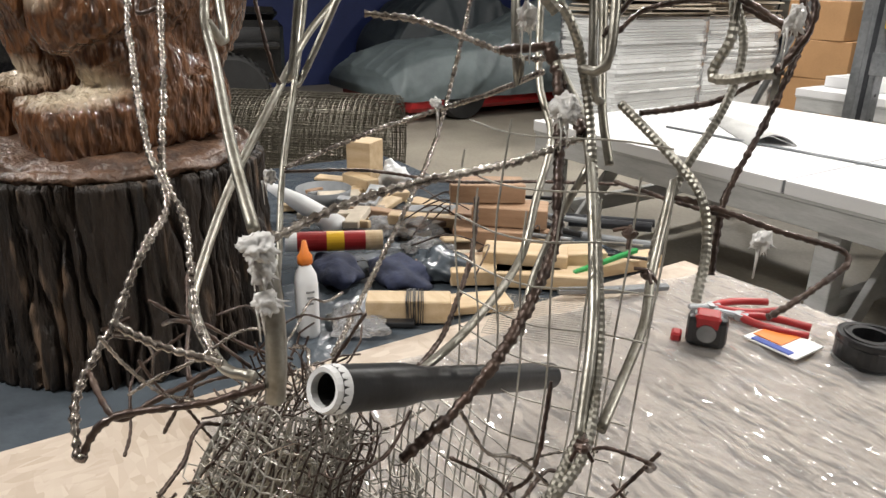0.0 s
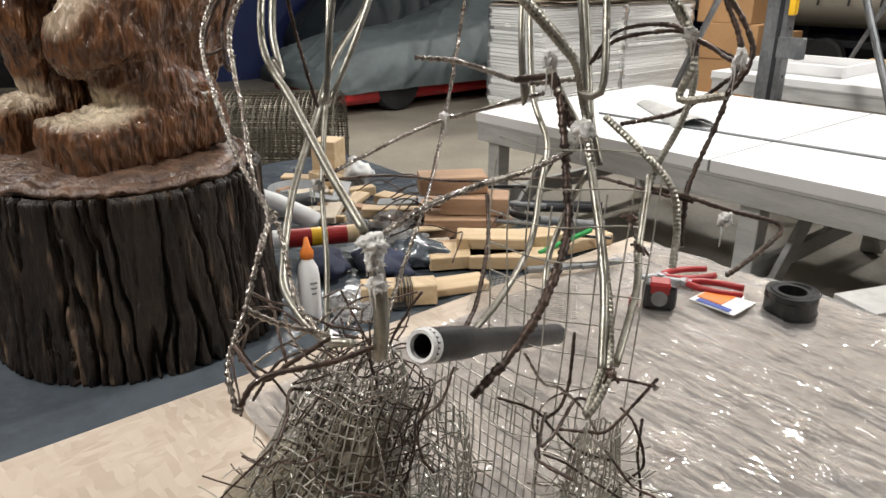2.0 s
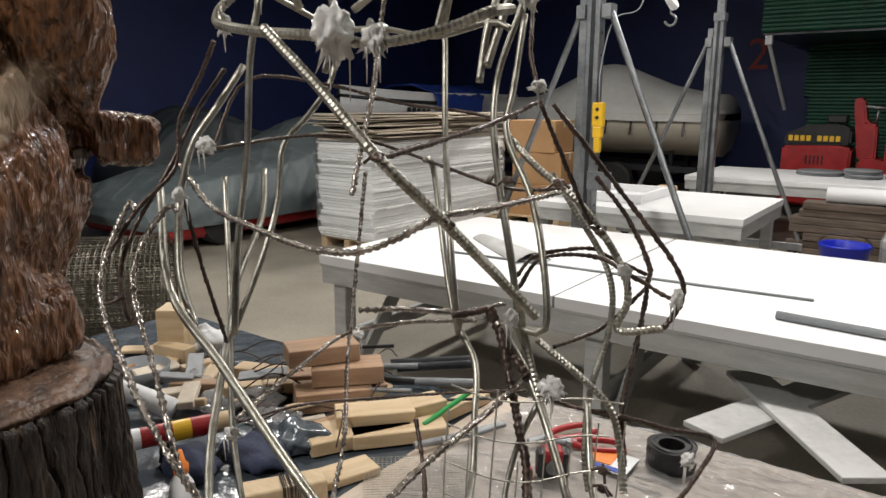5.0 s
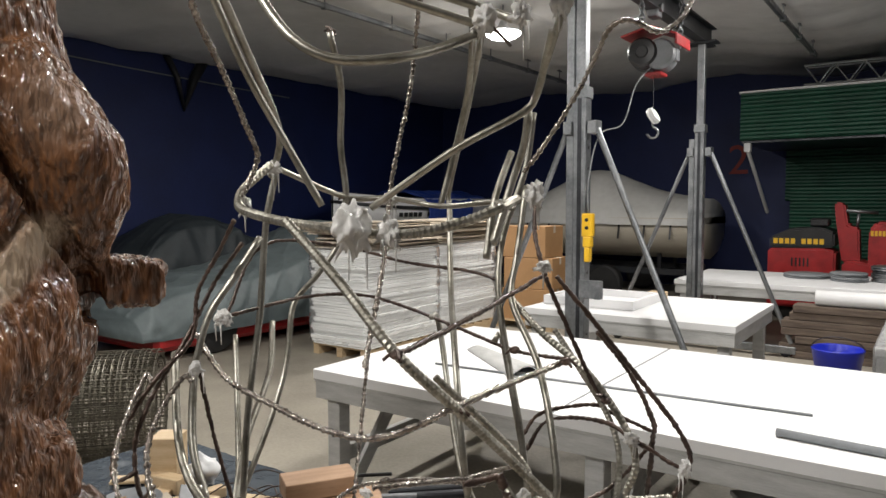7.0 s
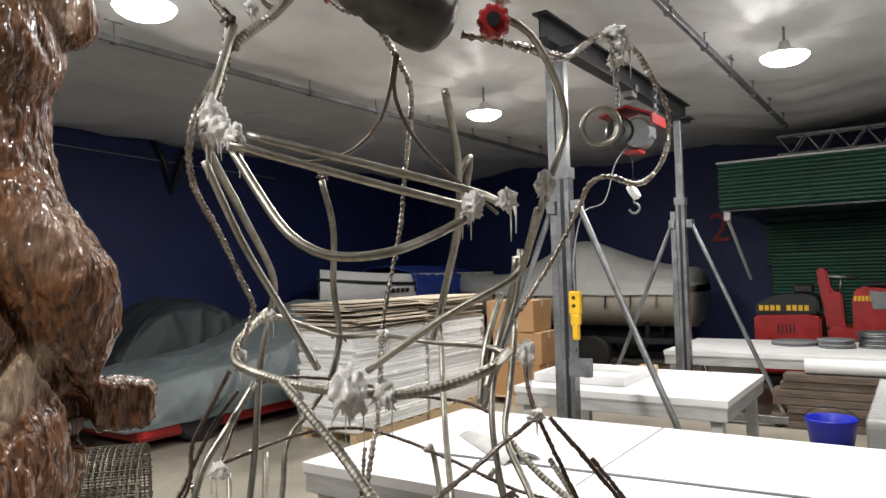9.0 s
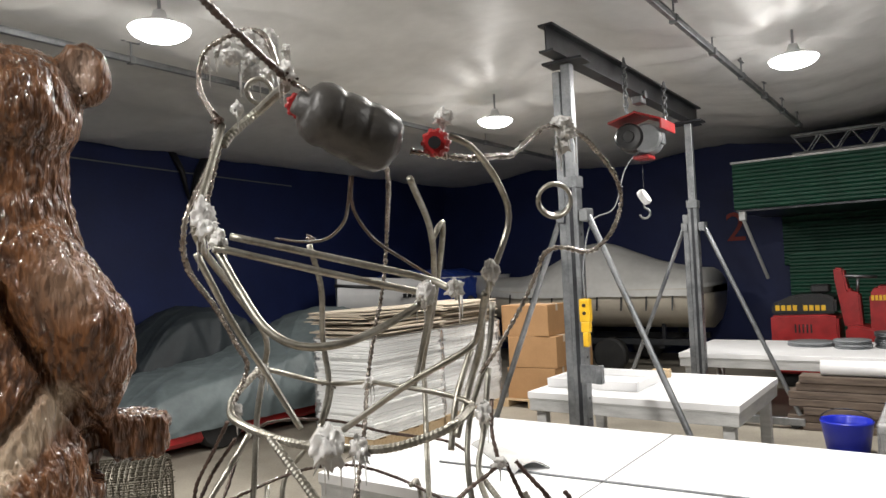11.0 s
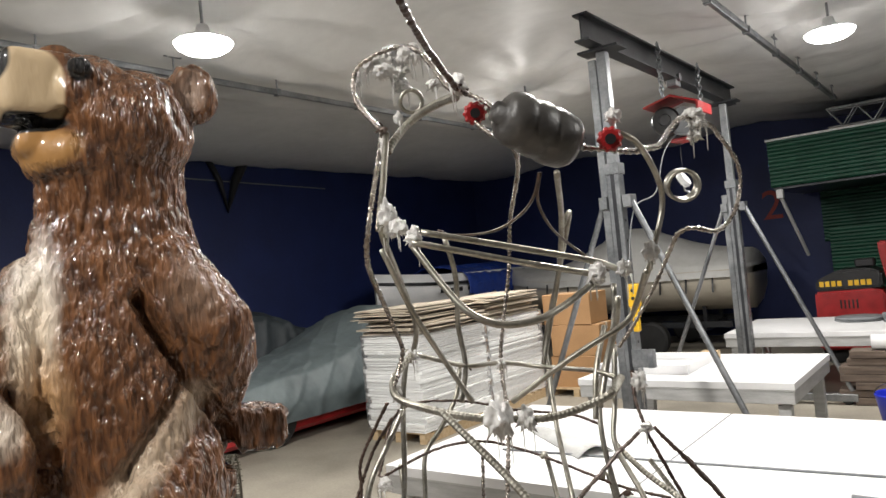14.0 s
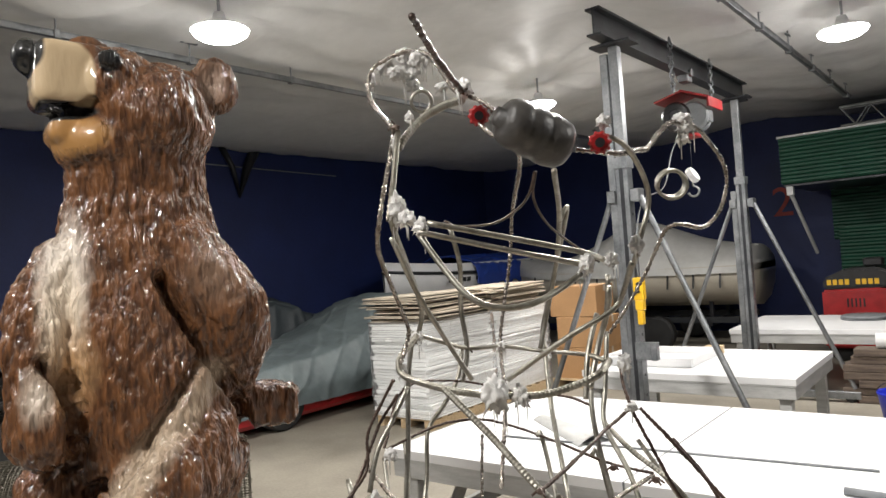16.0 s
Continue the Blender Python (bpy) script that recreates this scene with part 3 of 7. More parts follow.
    # muzzle, chin, mouth, nose and eyes
    patch((-0.160, -0.02, 2.290), (0.075, 0.16, 0.090), (0.50, 0.38, 0.235), 0.05, 0.04)
    patch((-0.145, -0.02, 2.165), (0.080, 0.14, 0.042), (0.36, 0.19, 0.065), 0.2, 0.2)
    patch((-0.175, -0.02, 2.218), (0.088, 0.16, 0.021), black, 0.08, 0.1)
    patch((-0.218, -0.02, 2.345), (0.042, 0.10, 0.052), black, 0.08, 0.05)
    patch((-0.25, -0.02, 2.27), (0.026, 0.08, 0.06), black, 0.1, 0.1)
    patch((-0.062, -0.085, 2.325), (0.026, 0.05, 0.03), black, 0.15, 0.3)
    l.new(src, bs.inputs["Base Color"])
    return m


def loft(bm, rings, n=40):
    """A closed body from level ovals: height, left, right, back, front."""
    rows = []
    for z, x0, x1, b, f in rings:
        cx, rx, cy, ry = (x0 + x1) / 2, (x1 - x0) / 2, -(b + f) / 2, (f - b) / 2
        rows.append([bm.verts.new((cx + rx * math.cos(2 * math.pi * k / n), cy + ry * math.sin(2 * math.pi * k / n), z)) for k in range(n)])
    for a, b in zip(rows, rows[1:]):
        for k in range(n):
            bm.faces.new((a[k], a[(k + 1) % n], b[(k + 1) % n], b[k]))
    bm.faces.new(rows[0][::-1])
    bm.faces.new(rows[-1])


def bear():
    bm = bmesh.new()
    # here the second number counts towards the viewer's side of the statue
    B = lambda x, d, z, r: ball(bm, (x, -d, z), r, None, 28, 20)

    def limb(pts, flat=0.95):
        for a, b in zip(pts, pts[1:]):
            for k in range(5):
                q = [u + (v - u) * k / 5 for u, v in zip(a, b)]
                B(q[0], q[1], q[2], (q[3], q[3] * flat, q[3] * 1.05))

    loft(bm, [(1.22, -0.12, 0.09, -0.20, 0.08), (1.33, -0.18, 0.15, -0.24, 0.12), (1.45, -0.215, 0.18, -0.26, 0.15), (1.55, -0.225, 0.175, -0.26, 0.155), (1.65, -0.232, 0.165, -0.25, 0.15),
              (1.75, -0.237, 0.16, -0.24, 0.13), (1.83, -0.236, 0.165, -0.22, 0.11), (1.90, -0.225, 0.16, -0.20, 0.09), (1.97, -0.198, 0.142, -0.19, 0.07), (2.04, -0.178, 0.128, -0.18, 0.06),
              (2.10, -0.175, 0.128, -0.18, 0.065), (2.17, -0.12, 0.13, -0.17, 0.07)])
    # head
    B(0.015, -0.05, 2.215, (0.142, 0.145, 0.138))
    B(-0.055, -0.045, 2.285, (0.10, 0.125, 0.095))
    B(0.05, -0.05, 2.24, (0.105, 0.125, 0.108))
    B(-0.06, -0.04, 2.155, (0.135, 0.12, 0.085))
    box(bm, 0.165, 0.165, 0.145, pose(-0.142, 0.02, 2.298, 0, 4, 14), 0.028, 3)
    box(bm, 0.140, 0.14, 0.080, pose(-0.132, 0.025, 2.176, 0, 16, 14), 0.03, 3)
    B(-0.222, -0.005, 2.345, (0.034, 0.052, 0.040))
    B(-0.06, 0.075, 2.325, (0.024, 0.018, 0.02))
    # ears
    B(0.158, -0.03, 2.298, (0.058, 0.040, 0.070))
    B(-0.120, -0.17, 2.405, (0.055, 0.032, 0.045))
    # one arm bends back to a blunt paw on the hip
    limb([(0.06, 0.01, 1.90, 0.088), (0.115, 0.025, 1.835, 0.084), (0.16, 0.03, 1.765, 0.084), (0.162, 0.01, 1.70, 0.078), (0.152, -0.02, 1.63, 0.066), (0.14, -0.05, 1.56, 0.052)], 0.85)
    box(bm, 0.17, 0.115, 0.098, pose(0.222, 0.085, 1.528, 0, 9, 6), 0.02, 2)
    # the other arm hangs in front of the belly
    limb([(-0.185, -0.01, 1.885, 0.065), (-0.222, 0.03, 1.80, 0.07), (-0.235, 0.07, 1.72, 0.064), (-0.228, 0.10, 1.65, 0.056), (-0.222, 0.115, 1.59, 0.062), (-0.222, 0.115, 1.545, 0.068)])
    # near leg: hip, thigh swung forward to the knee, shin and chisel-cut foot
    B(0.055, -0.03, 1.43, (0.125, 0.13, 0.14))
    limb([(0.095, -0.01, 1.565, 0.08), (0.055, 0.045, 1.495, 0.10), (0.01, 0.095, 1.435, 0.108), (-0.045, 0.145, 1.385, 0.10), (-0.065, 0.17, 1.355, 0.088)])
    limb([(-0.05, 0.165, 1.37, 0.09), (-0.02, 0.12, 1.30, 0.092), (0.0, 0.10, 1.24, 0.095)])
    B(0.05, 0.03, 1.20, (0.09, 0.10, 0.10))
    box(bm, 0.34, 0.18, 0.125, pose(-0.025, -0.135, 1.185, 0, -9, 43), 0.03, 2)
    # far leg
    limb([(-0.08, -0.12, 1.52, 0.11), (-0.15, -0.05, 1.45, 0.11), (-0.205, -0.01, 1.40, 0.095), (-0.21, -0.03, 1.32, 0.085), (-0.19, -0.06, 1.22, 0.085)])
    box(bm, 0.33, 0.17, 0.13, pose(-0.215, 0.065, 1.185, 0, -8, 43), 0.03, 2)
    ob = part("bear_statue", bm, bear_mat(), smooth=True)
    ob.matrix_basis = pose(-1.34, 0.47, 0, 0, 0, 60.7)
    rm = ob.modifiers.new("one_skin", "REMESH")
    rm.mode, rm.voxel_size, rm.use_smooth_shade = "VOXEL", 0.005, True
    sm = ob.modifiers.new("soft", "SMOOTH")
    sm.factor, sm.iterations = 0.5, 7
    bpy.context.view_layer.update()
    me = bpy.data.meshes.new_from_object(ob.evaluated_get(bpy.context.evaluated_depsgraph_get()))
    ob.modifiers.clear()
    ob.data = me
    co = np.empty(len(me.vertices) * 3)
    me.vertices.foreach_get("co", co)
    co = co.reshape(-1, 3)
    nr = np.empty(len(me.vertices) * 3)
    me.vertex_normals.foreach_get("vector", nr)
    nr = nr.reshape(-1, 3)
    # deep creases beside the arms, over the thigh and along the mouth, cut into the front
    cut = np.zeros(len(co))
    flat = co[:, (0, 2)]
    front = nr[:, 1] < 0.25
    for pts, width, depth in CREASES:
        dist = np.full(len(co), 9.0)
        for a, b in zip(pts, pts[1:]):
            a, b = np.array(a), np.array(b)
            u = np.clip(((flat - a) @ (b - a)) / ((b - a) @ (b - a)), 0, 1)
            dist = np.minimum(dist, np.linalg.norm(flat - a - u[:, None] * (b - a), axis=1))
        cut = np.maximum(cut, depth * np.clip(1 - dist / width, 0, 1) ** 1.2 * front)
    # hollow of the near ear
    cut = np.maximum(cut, 0.026 * np.clip(1 - np.linalg.norm((flat - np.array((0.152, 2.297))) / np.array((0.036, 0.046)), axis=1), 0, 1) ** 0.6 * front)
    # gouged fur strokes and broad tool facets; the muzzle is left smooth
    fur = np.empty(len(co))
    for i, (x, y, z) in enumerate(co):
        w = 0.05 * noise.noise((x * 7, y * 7, z * 7))
        fur[i] = 0.0062 * noise.noise(((x + w) * 62, (y + w) * 62, z * 17)) + 0.0045 * noise.noise((x * 95, y * 95, z * 40)) + 0.008 * noise.noise((x * 15, y * 15, z * 9))
    bare = np.clip((-0.085 - co[:, 0]) / 0.03, 0, 1) * (co[:, 2] > 2.12) + (co[:, 2] > 2.08) * 0.35
    cut -= fur * (1 - 0.9 * np.clip(bare, 0, 1))
    co -= nr * cut[:, None]
    me.vertices.foreach_set("co", co.ravel())
    me.update()
    # the muzzle is sanded smooth under the same paint
    sanded = ob.data.materials[0].copy()
    for k in sanded.node_tree.nodes:
        if k.type == "BUMP":
            k.inputs["Strength"].default_value = 0.08
    me.materials.append(sanded)
    mid = np.empty(len(me.polygons) * 3)
    me.polygons.foreach_get("center", mid)
    mid = mid.reshape(-1, 3)
    me.polygons.foreach_set("material_index", ((mid[:, 0] < -0.088) & (mid[:, 2] > 2.14)).astype(np.int32))
    tagged(ob, "glossy brown carved wooden bear statue standing on its log", "bear statue")


CREASES = [
    ([(0.012, 1.85), (0.04, 1.79), (0.083, 1.718), (0.118, 1.645), (0.15, 1.59), (0.172, 1.535), (0.178, 1.47)], 0.022, 0.050),
    ([(-0.215, 1.70), (-0.175, 1.655), (-0.158, 1.60), (-0.160, 1.53), (-0.175, 1.48)], 0.020, 0.040),
    ([(0.085, 1.68), (0.02, 1.585), (-0.04, 1.515), (-0.10, 1.455), (-0.15, 1.42)], 0.020, 0.030),
    ([(-0.27, 2.222), (-0.18, 2.218), (-0.125, 2.222), (-0.10, 2.238)], 0.014, 0.026),
    ([(0.02, 1.33), (-0.04, 1.30), (-0.13, 1.27)], 0.02, 0.018),
]
stump()
bear()


# ---- gantry hoist ----
def gantry():
    X, Y1, Y2, ZB = -2.2, 5.0, 8.25, 3.46
    e = thing("gantry_crane", (X, (Y1 + Y2) / 2, 0), "galvanised steel portable gantry crane with a dark beam", "gantry crane")
    bm = bmesh.new()
    L = Y2 - Y1 + 0.7
    for dz, w, h in ((0.0, 0.012, 0.2), (0.1, 0.12, 0.016), (-0.1, 0.12, 0.016)):
        box(bm, w, L, h, pose(X, (Y1 + Y2) / 2, ZB + 0.13 + dz))
    part("beam", bm, M_BEAM, e, "black steel I-beam")
    for y in (Y1, Y2):
        part("top_plate", bx(X - 0.17, X + 0.17, y - 0.1, y + 0.1, ZB, ZB + 0.021, 0.002), M_BEAM, e)
        part("upper_post", bx(X - 0.04, X + 0.04, y - 0.04, y + 0.04, 0.9, ZB - 0.001, 0.006), M_STEEL, e)
        bm = bx(X - 0.052, X + 0.052, y - 0.052, y + 0.052, 0.12, 2.55, 0.006)
        part("lower_post", bm, M_STEEL, e)
        part("channel_slot", bx(X - 0.016, X + 0.016, y - 0.0545, y - 0.0524, 0.2, 2.5), M_BEAM, e, "dark open slot of the strut")
        part("sleeve_collar", bx(X - 0.062, X + 0.062, y - 0.062, y + 0.062, 2.47, 2.56, 0.004), M_STEEL, e)
        part("side_channel", bx(X - 0.12, X - 0.056, y - 0.03, y + 0.03, 0.12, ZB - 0.05 if y == Y1 else 2.4, 0.004), M_STEEL, e)
        for k in range(12):
            bm = bmesh.new()
            rod(bm, (X + 0.0525, y, 0.5 + k * 0.16), (X + 0.0555, y, 0.5 + k * 0.16), 0.011)
            part("pin_hole", bm, M_BLACK, e)
        part("base_rail", bx(X - 1.05, X + 1.05, y - 0.04, y + 0.04, 0.04, 0.119, 0.004), M_STEEL, e)
        for s in (1, -1):
            bm = bmesh.new()
            rod(bm, (X + 0.12 * s, y, 2.24), (X + 1.0 * s, y, 0.15), 0.024)
            part("brace", bm, M_STEEL, e)
            part("bracket", bx(X + 0.1 * s - 0.035, X + 0.1 * s + 0.035, y - 0.06, y + 0.06, 2.2, 2.3, 0.004), M_STEEL, e)
            bm = bmesh.new()
            lathe(bm, [(0.0, -0.02), (0.05, -0.02), (0.06, -0.01), (0.06, 0.01), (0.05, 0.02), (0.0, 0.02)], 16, pose(X + 0.95 * s, y, 0.06, 90))
            part("caster", bm, M_RUBBER, e)
    bm = bx(X + 0.02, X + 0.2, Y1 - 0.06, Y1 - 0.085, 0.95, 1.09, 0.004)
    box(bm, 0.05, 0.06, 0.14, pose(X + 0.18, Y1 - 0.08, 1.02), 0.004)
    part("lock_bracket", bm, M_STEEL, e)
    return X, Y1, Y2, ZB


GX, GY1, GY2, GZB = gantry()


def hoist(y):
    z = GZB - 0.36
    e = thing("electric_hoist", (GX, y, z), "red and black electric hoist hanging from the gantry beam", "electric hoist")
    bm = bmesh.new()
    lathe(bm, [(0.0, -0.25), (0.05, -0.25), (0.06, -0.235), (0.115, -0.23), (0.135, -0.20), (0.135, -0.15), (0.128, -0.145), (0.128, -0.05), (0.135, -0.045), (0.135, 0.1), (0.0, 0.1)], 28, pose(GX - 0.09, y, z - 0.03, -90, 0, 12))
    part("motor", bm, M_BLACK, e, smooth=False)
    bm = bmesh.new()
    lathe(bm, [(0.0, -0.16), (0.12, -0.16), (0.14, -0.14), (0.14, 0.12), (0.0, 0.12)], 28, pose(GX + 0.07, y, z - 0.05, -90, 0, 12))
    part("cable_drum", bm, M_GREY, e, "grey cable drum housing")
    part("side_plate", bx(GX + 0.205, GX + 0.235, y - 0.08, y + 0.03, z - 0.12, z + 0.0, 0.01), M_STEEL, e, "steel end plate")
    bm = bmesh.new()
    box(bm, 0.28, 0.42, 0.02, pose(GX - 0.12, y, z + 0.165, 0, -14), 0.006)
    box(bm, 0.28, 0.42, 0.02, pose(GX + 0.135, y, z + 0.155, 0, 22), 0.006)
    box(bm, 0.02, 0.42, 0.10, pose(GX + 0.265, y, z + 0.06), 0.006)
    part("hood", bm, M_RED, e, "folded red steel hood")
    part("lower_guard", bx(GX - 0.06, GX + 0.1, y - 0.1, y + 0.1, z - 0.235, z - 0.2, 0.008), M_RED, e)
    bm = bmesh.new()
    box(bm, 0.1, 0.14, 0.1, pose(GX, y, z + 0.36), 0.01)
    for s in (1, -1):
        lathe(bm, [(0.0, -0.015), (0.04, -0.015), (0.04, 0.015), (0.0, 0.015)], 14, pose(GX + 0.06 * s, y, z + 0.4, 0, 90))
    part("trolley", bm, M_STEEL, e)
    for s in (1, -1):
        bm = bmesh.new()
        for k in range(11):
            c = Vector((GX + 0.075, y + 0.56 * s, z + 0.6 - 0.045 * k))
            pts = [c + Vector((0.02 * math.cos(a) if k % 2 else 0.0, 0.0 if k % 2 else 0.02 * math.cos(a), 0.033 * math.sin(a))) for a in [i * math.pi / 5 for i in range(11)]]
            sweep(bm, pts, 0.008, 5, caps=False)
        part("chain", bm, M_STEEL, e, smooth=True)
    bm = bmesh.new()
    rod(bm, (GX, y, z - 0.1), (GX, y, z - 0.55), 0.003, 5)
    part("cable", bm, M_BEAM, e)
    bm = bmesh.new()
    lathe(bm, [(0.0, -0.03), (0.075, -0.03), (0.085, 0.0), (0.075, 0.03), (0.0, 0.03)], 18, pose(GX, y, z - 0.6, 0, 60))
    part("pulley", bm, M_WHITE, e, "pale round pulley block")
    bm = bmesh.new()
    pts = [Vector((GX + 0.045 * math.cos(a), y + 0.02 * math.cos(a), z - 0.76 + 0.05 * math.sin(a))) for a in [0.5 * math.pi - i * 0.45 for i in range(11)]]
    sweep(bm, [Vector((GX, y, z - 0.66))] + pts, 0.012, 6)
    part("hook", bm, M_STEEL, e, smooth=True)
    bm = bmesh.new()
    pts = smooth_path([(GX + 0.05, y - 0.05, z - 0.1), (GX - 0.02, y - 0.4, z - 0.35), (GX + 0.05, y - 0.9, z - 0.75), (GX + 0.1, GY1 + 0.1, 2.2), (GX + 0.10, GY1 - 0.10, 1.85), (GX + 0.10, GY1 - 0.10, 1.595)], 6)
    sweep(bm, pts, 0.006, 6)
    part("control_cable", bm, M_GREY, e, smooth=True)
    bm = bmesh.new()
    for w, z0, z1 in ((0.088, 1.42, 1.60), (0.07, 1.34, 1.425), (0.046, 1.23, 1.345)):
        box(bm, w, 0.06, z1 - z0, pose(GX + 0.10, GY1 - 0.10, (z0 + z1) / 2), 0.012, 2)
    pc = part("pendant_control", bm, M_YEL, e, "yellow hand control box")
    for zz in (1.55, 1.49):
        bm = bmesh.new()
        lathe(bm, [(0.0, 0.0), (0.014, 0.0), (0.012, 0.01), (0.0, 0.011)], 12, pose(GX + 0.10, GY1 - 0.13, zz, 90))
        part("button", bm, M_BLACK, pc, "black push button")


hoist(6.62)


# ---- wire armature ----
M_ROLL = mat("dull_netting_wire", (0.17, 0.155, 0.12), (0.07, 0.062, 0.05), 0.45, 0.6, 40, 0.1, 200)
M_MESHW = mat("grey_mesh_wire", (0.50, 0.48, 0.43), (0.26, 0.25, 0.22), 0.4, 0.5, 40, 0.1, 200)
ARM = thing("bear_armature", (-0.36, 0.47, ZT), "open wire and tube armature of a bear, joined with hot glue", "wire armature")
LOOKS = {"twisted_wire": M_TWIST, "steel_rod": M_ROD, "spring_tube": M_ROD, "dark_wire": M_RUST, "thin_wire": M_RUST}


def wire(kind, r, pts):
    """One bent wire, rod or ribbed tube of the armature."""
    p = smooth_path(pts, 5)
    bm = bmesh.new()
    if kind == "spring_tube":
        q = resample(p, 0.0028)
        sweep(bm, q, r, 9, lambda i: r * (1.0 if i % 2 else 0.84))
    elif kind in ("twisted_wire", "dark_wire"):
        q = resample(p, 0.0028)
        s = random.random() * 50
        q = [v + 0.25 * r * Vector((noise.noise((i * 0.22, s, 0)), noise.noise((i * 0.22, s, 9)), noise.noise((i * 0.22, s, 20)))) for i, v in enumerate(q)]
        k = 0.32 if kind == "twisted_wire" else 0.18
        sweep(bm, q, r, 6, lambda i: r * (1 + k * math.sin(i * 2.15 + s) + 0.35 * noise.noise((i * 0.33, s, 4))))
    else:
        q = resample(p, 0.012)
        sweep(bm, q, r, 9)
    part(kind, bm, LOOKS[kind], ARM, smooth=kind != "spring_tube")


wire("twisted_wire", 0.00315, [(-0.476, 0.345, 2.026), (-0.530, 0.363, 2.074), (-0.546, 0.375, 2.112), (-0.533, 0.384, 2.135), (-0.479, 0.391, 2.142), (-0.431, 0.380, 2.120), (-0.370, 0.343, 2.059), (-0.342, 0.328, 2.043)])
wire("twisted_wire", 0.00315, [(-0.476, 0.345, 2.026), (-0.486, 0.339, 1.977), (-0.457, 0.287, 1.913), (-0.484, 0.305, 1.864), (-0.530, 0.373, 1.817), (-0.553, 0.422, 1.764), (-0.569, 0.449, 1.736), (-0.571, 0.435, 1.703), (-0.569, 0.424, 1.688)])
wire("twisted_wire", 0.0027, [(-0.474, 0.348, 2.005), (-0.477, 0.334, 1.953), (-0.472, 0.314, 1.900)])
wire("steel_rod", 0.00408, [(-0.473, 0.349, 2.022), (-0.449, 0.306, 1.948), (-0.434, 0.281, 1.896), (-0.490, 0.367, 1.839), (-0.564, 0.478, 1.767), (-0.588, 0.486, 1.713)])
wire("spring_tube", 0.00576, [(-0.473, 0.349, 1.999), (-0.472, 0.362, 2.015), (-0.465, 0.394, 2.044), (-0.404, 0.367, 2.047), (-0.351, 0.333, 2.039)])
wire("twisted_wire", 0.0027, [(-0.342, 0.328, 2.043), (-0.312, 0.328, 2.026), (-0.280, 0.317, 1.999)])
wire("twisted_wire", 0.0027, [(-0.323, 0.319, 2.008), (-0.293, 0.307, 1.984), (-0.268, 0.302, 1.973)])
wire("twisted_wire", 0.00297, [(-0.210, 0.352, 1.957), (-0.185, 0.374, 1.951), (-0.176, 0.408, 1.952), (-0.180, 0.457, 1.960), (-0.180, 0.484, 1.964), (-0.183, 0.533, 1.988), (-0.175, 0.565, 2.005), (-0.160, 0.605, 2.001), (-0.158, 0.660, 1.983), (-0.154, 0.704, 1.954), (-0.159, 0.727, 1.923), (-0.163, 0.699, 1.886), (-0.177, 0.662, 1.863), (-0.193, 0.621, 1.869), (-0.215, 0.616, 1.863), (-0.236, 0.625, 1.833), (-0.257, 0.622, 1.795), (-0.286, 0.612, 1.748), (-0.309, 0.607, 1.716)])
wire("steel_rod", 0.00323, [(-0.183, 0.375, 1.970), (-0.172, 0.399, 1.960), (-0.170, 0.441, 1.927), (-0.175, 0.464, 1.895), (-0.183, 0.446, 1.849), (-0.189, 0.441, 1.826), (-0.228, 0.477, 1.775)])
wire("steel_rod", 0.00357, [(-0.371, 0.257, 1.878), (-0.296, 0.336, 1.848), (-0.232, 0.404, 1.824)])
wire("steel_rod", 0.00357, [(-0.376, 0.279, 1.889), (-0.300, 0.345, 1.863), (-0.236, 0.401, 1.840), (-0.212, 0.408, 1.829)])
wire("steel_rod", 0.003825, [(-0.378, 0.264, 1.877), (-0.347, 0.266, 1.836), (-0.316, 0.268, 1.802), (-0.288, 0.280, 1.786), (-0.259, 0.304, 1.786), (-0.245, 0.342, 1.797), (-0.231, 0.393, 1.818)])
wire("thin_wire", 0.0016, [(-0.472, 0.420, 1.895), (-0.410, 0.408, 1.887), (-0.341, 0.374, 1.886), (-0.287, 0.342, 1.897), (-0.248, 0.308, 1.911), (-0.232, 0.295, 1.932)])
wire("thin_wire", 0.0016, [(-0.231, 0.296, 1.932), (-0.246, 0.311, 1.907), (-0.253, 0.345, 1.880), (-0.260, 0.406, 1.857), (-0.254, 0.478, 1.826)])
wire("twisted_wire", 0.00324, [(-0.375, 0.437, 2.042), (-0.395, 0.509, 2.014), (-0.423, 0.575, 1.986), (-0.499, 0.660, 1.915), (-0.514, 0.664, 1.834), (-0.523, 0.646, 1.749), (-0.526, 0.633, 1.689), (-0.475, 0.561, 1.616), (-0.443, 0.487, 1.501)])
wire("steel_rod", 0.00425, [(-0.310, 0.478, 1.954), (-0.378, 0.606, 1.901), (-0.427, 0.673, 1.828), (-0.460, 0.687, 1.744), (-0.474, 0.677, 1.678)])
wire("steel_rod", 0.00425, [(-0.551, 0.550, 1.893), (-0.556, 0.575, 1.832), (-0.572, 0.590, 1.756), (-0.569, 0.596, 1.689), (-0.573, 0.581, 1.634)])
wire("steel_rod", 0.00357, [(-0.585, 0.488, 1.726), (-0.569, 0.596, 1.690), (-0.526, 0.633, 1.689), (-0.462, 0.662, 1.678), (-0.346, 0.603, 1.683), (-0.318, 0.600, 1.675)])
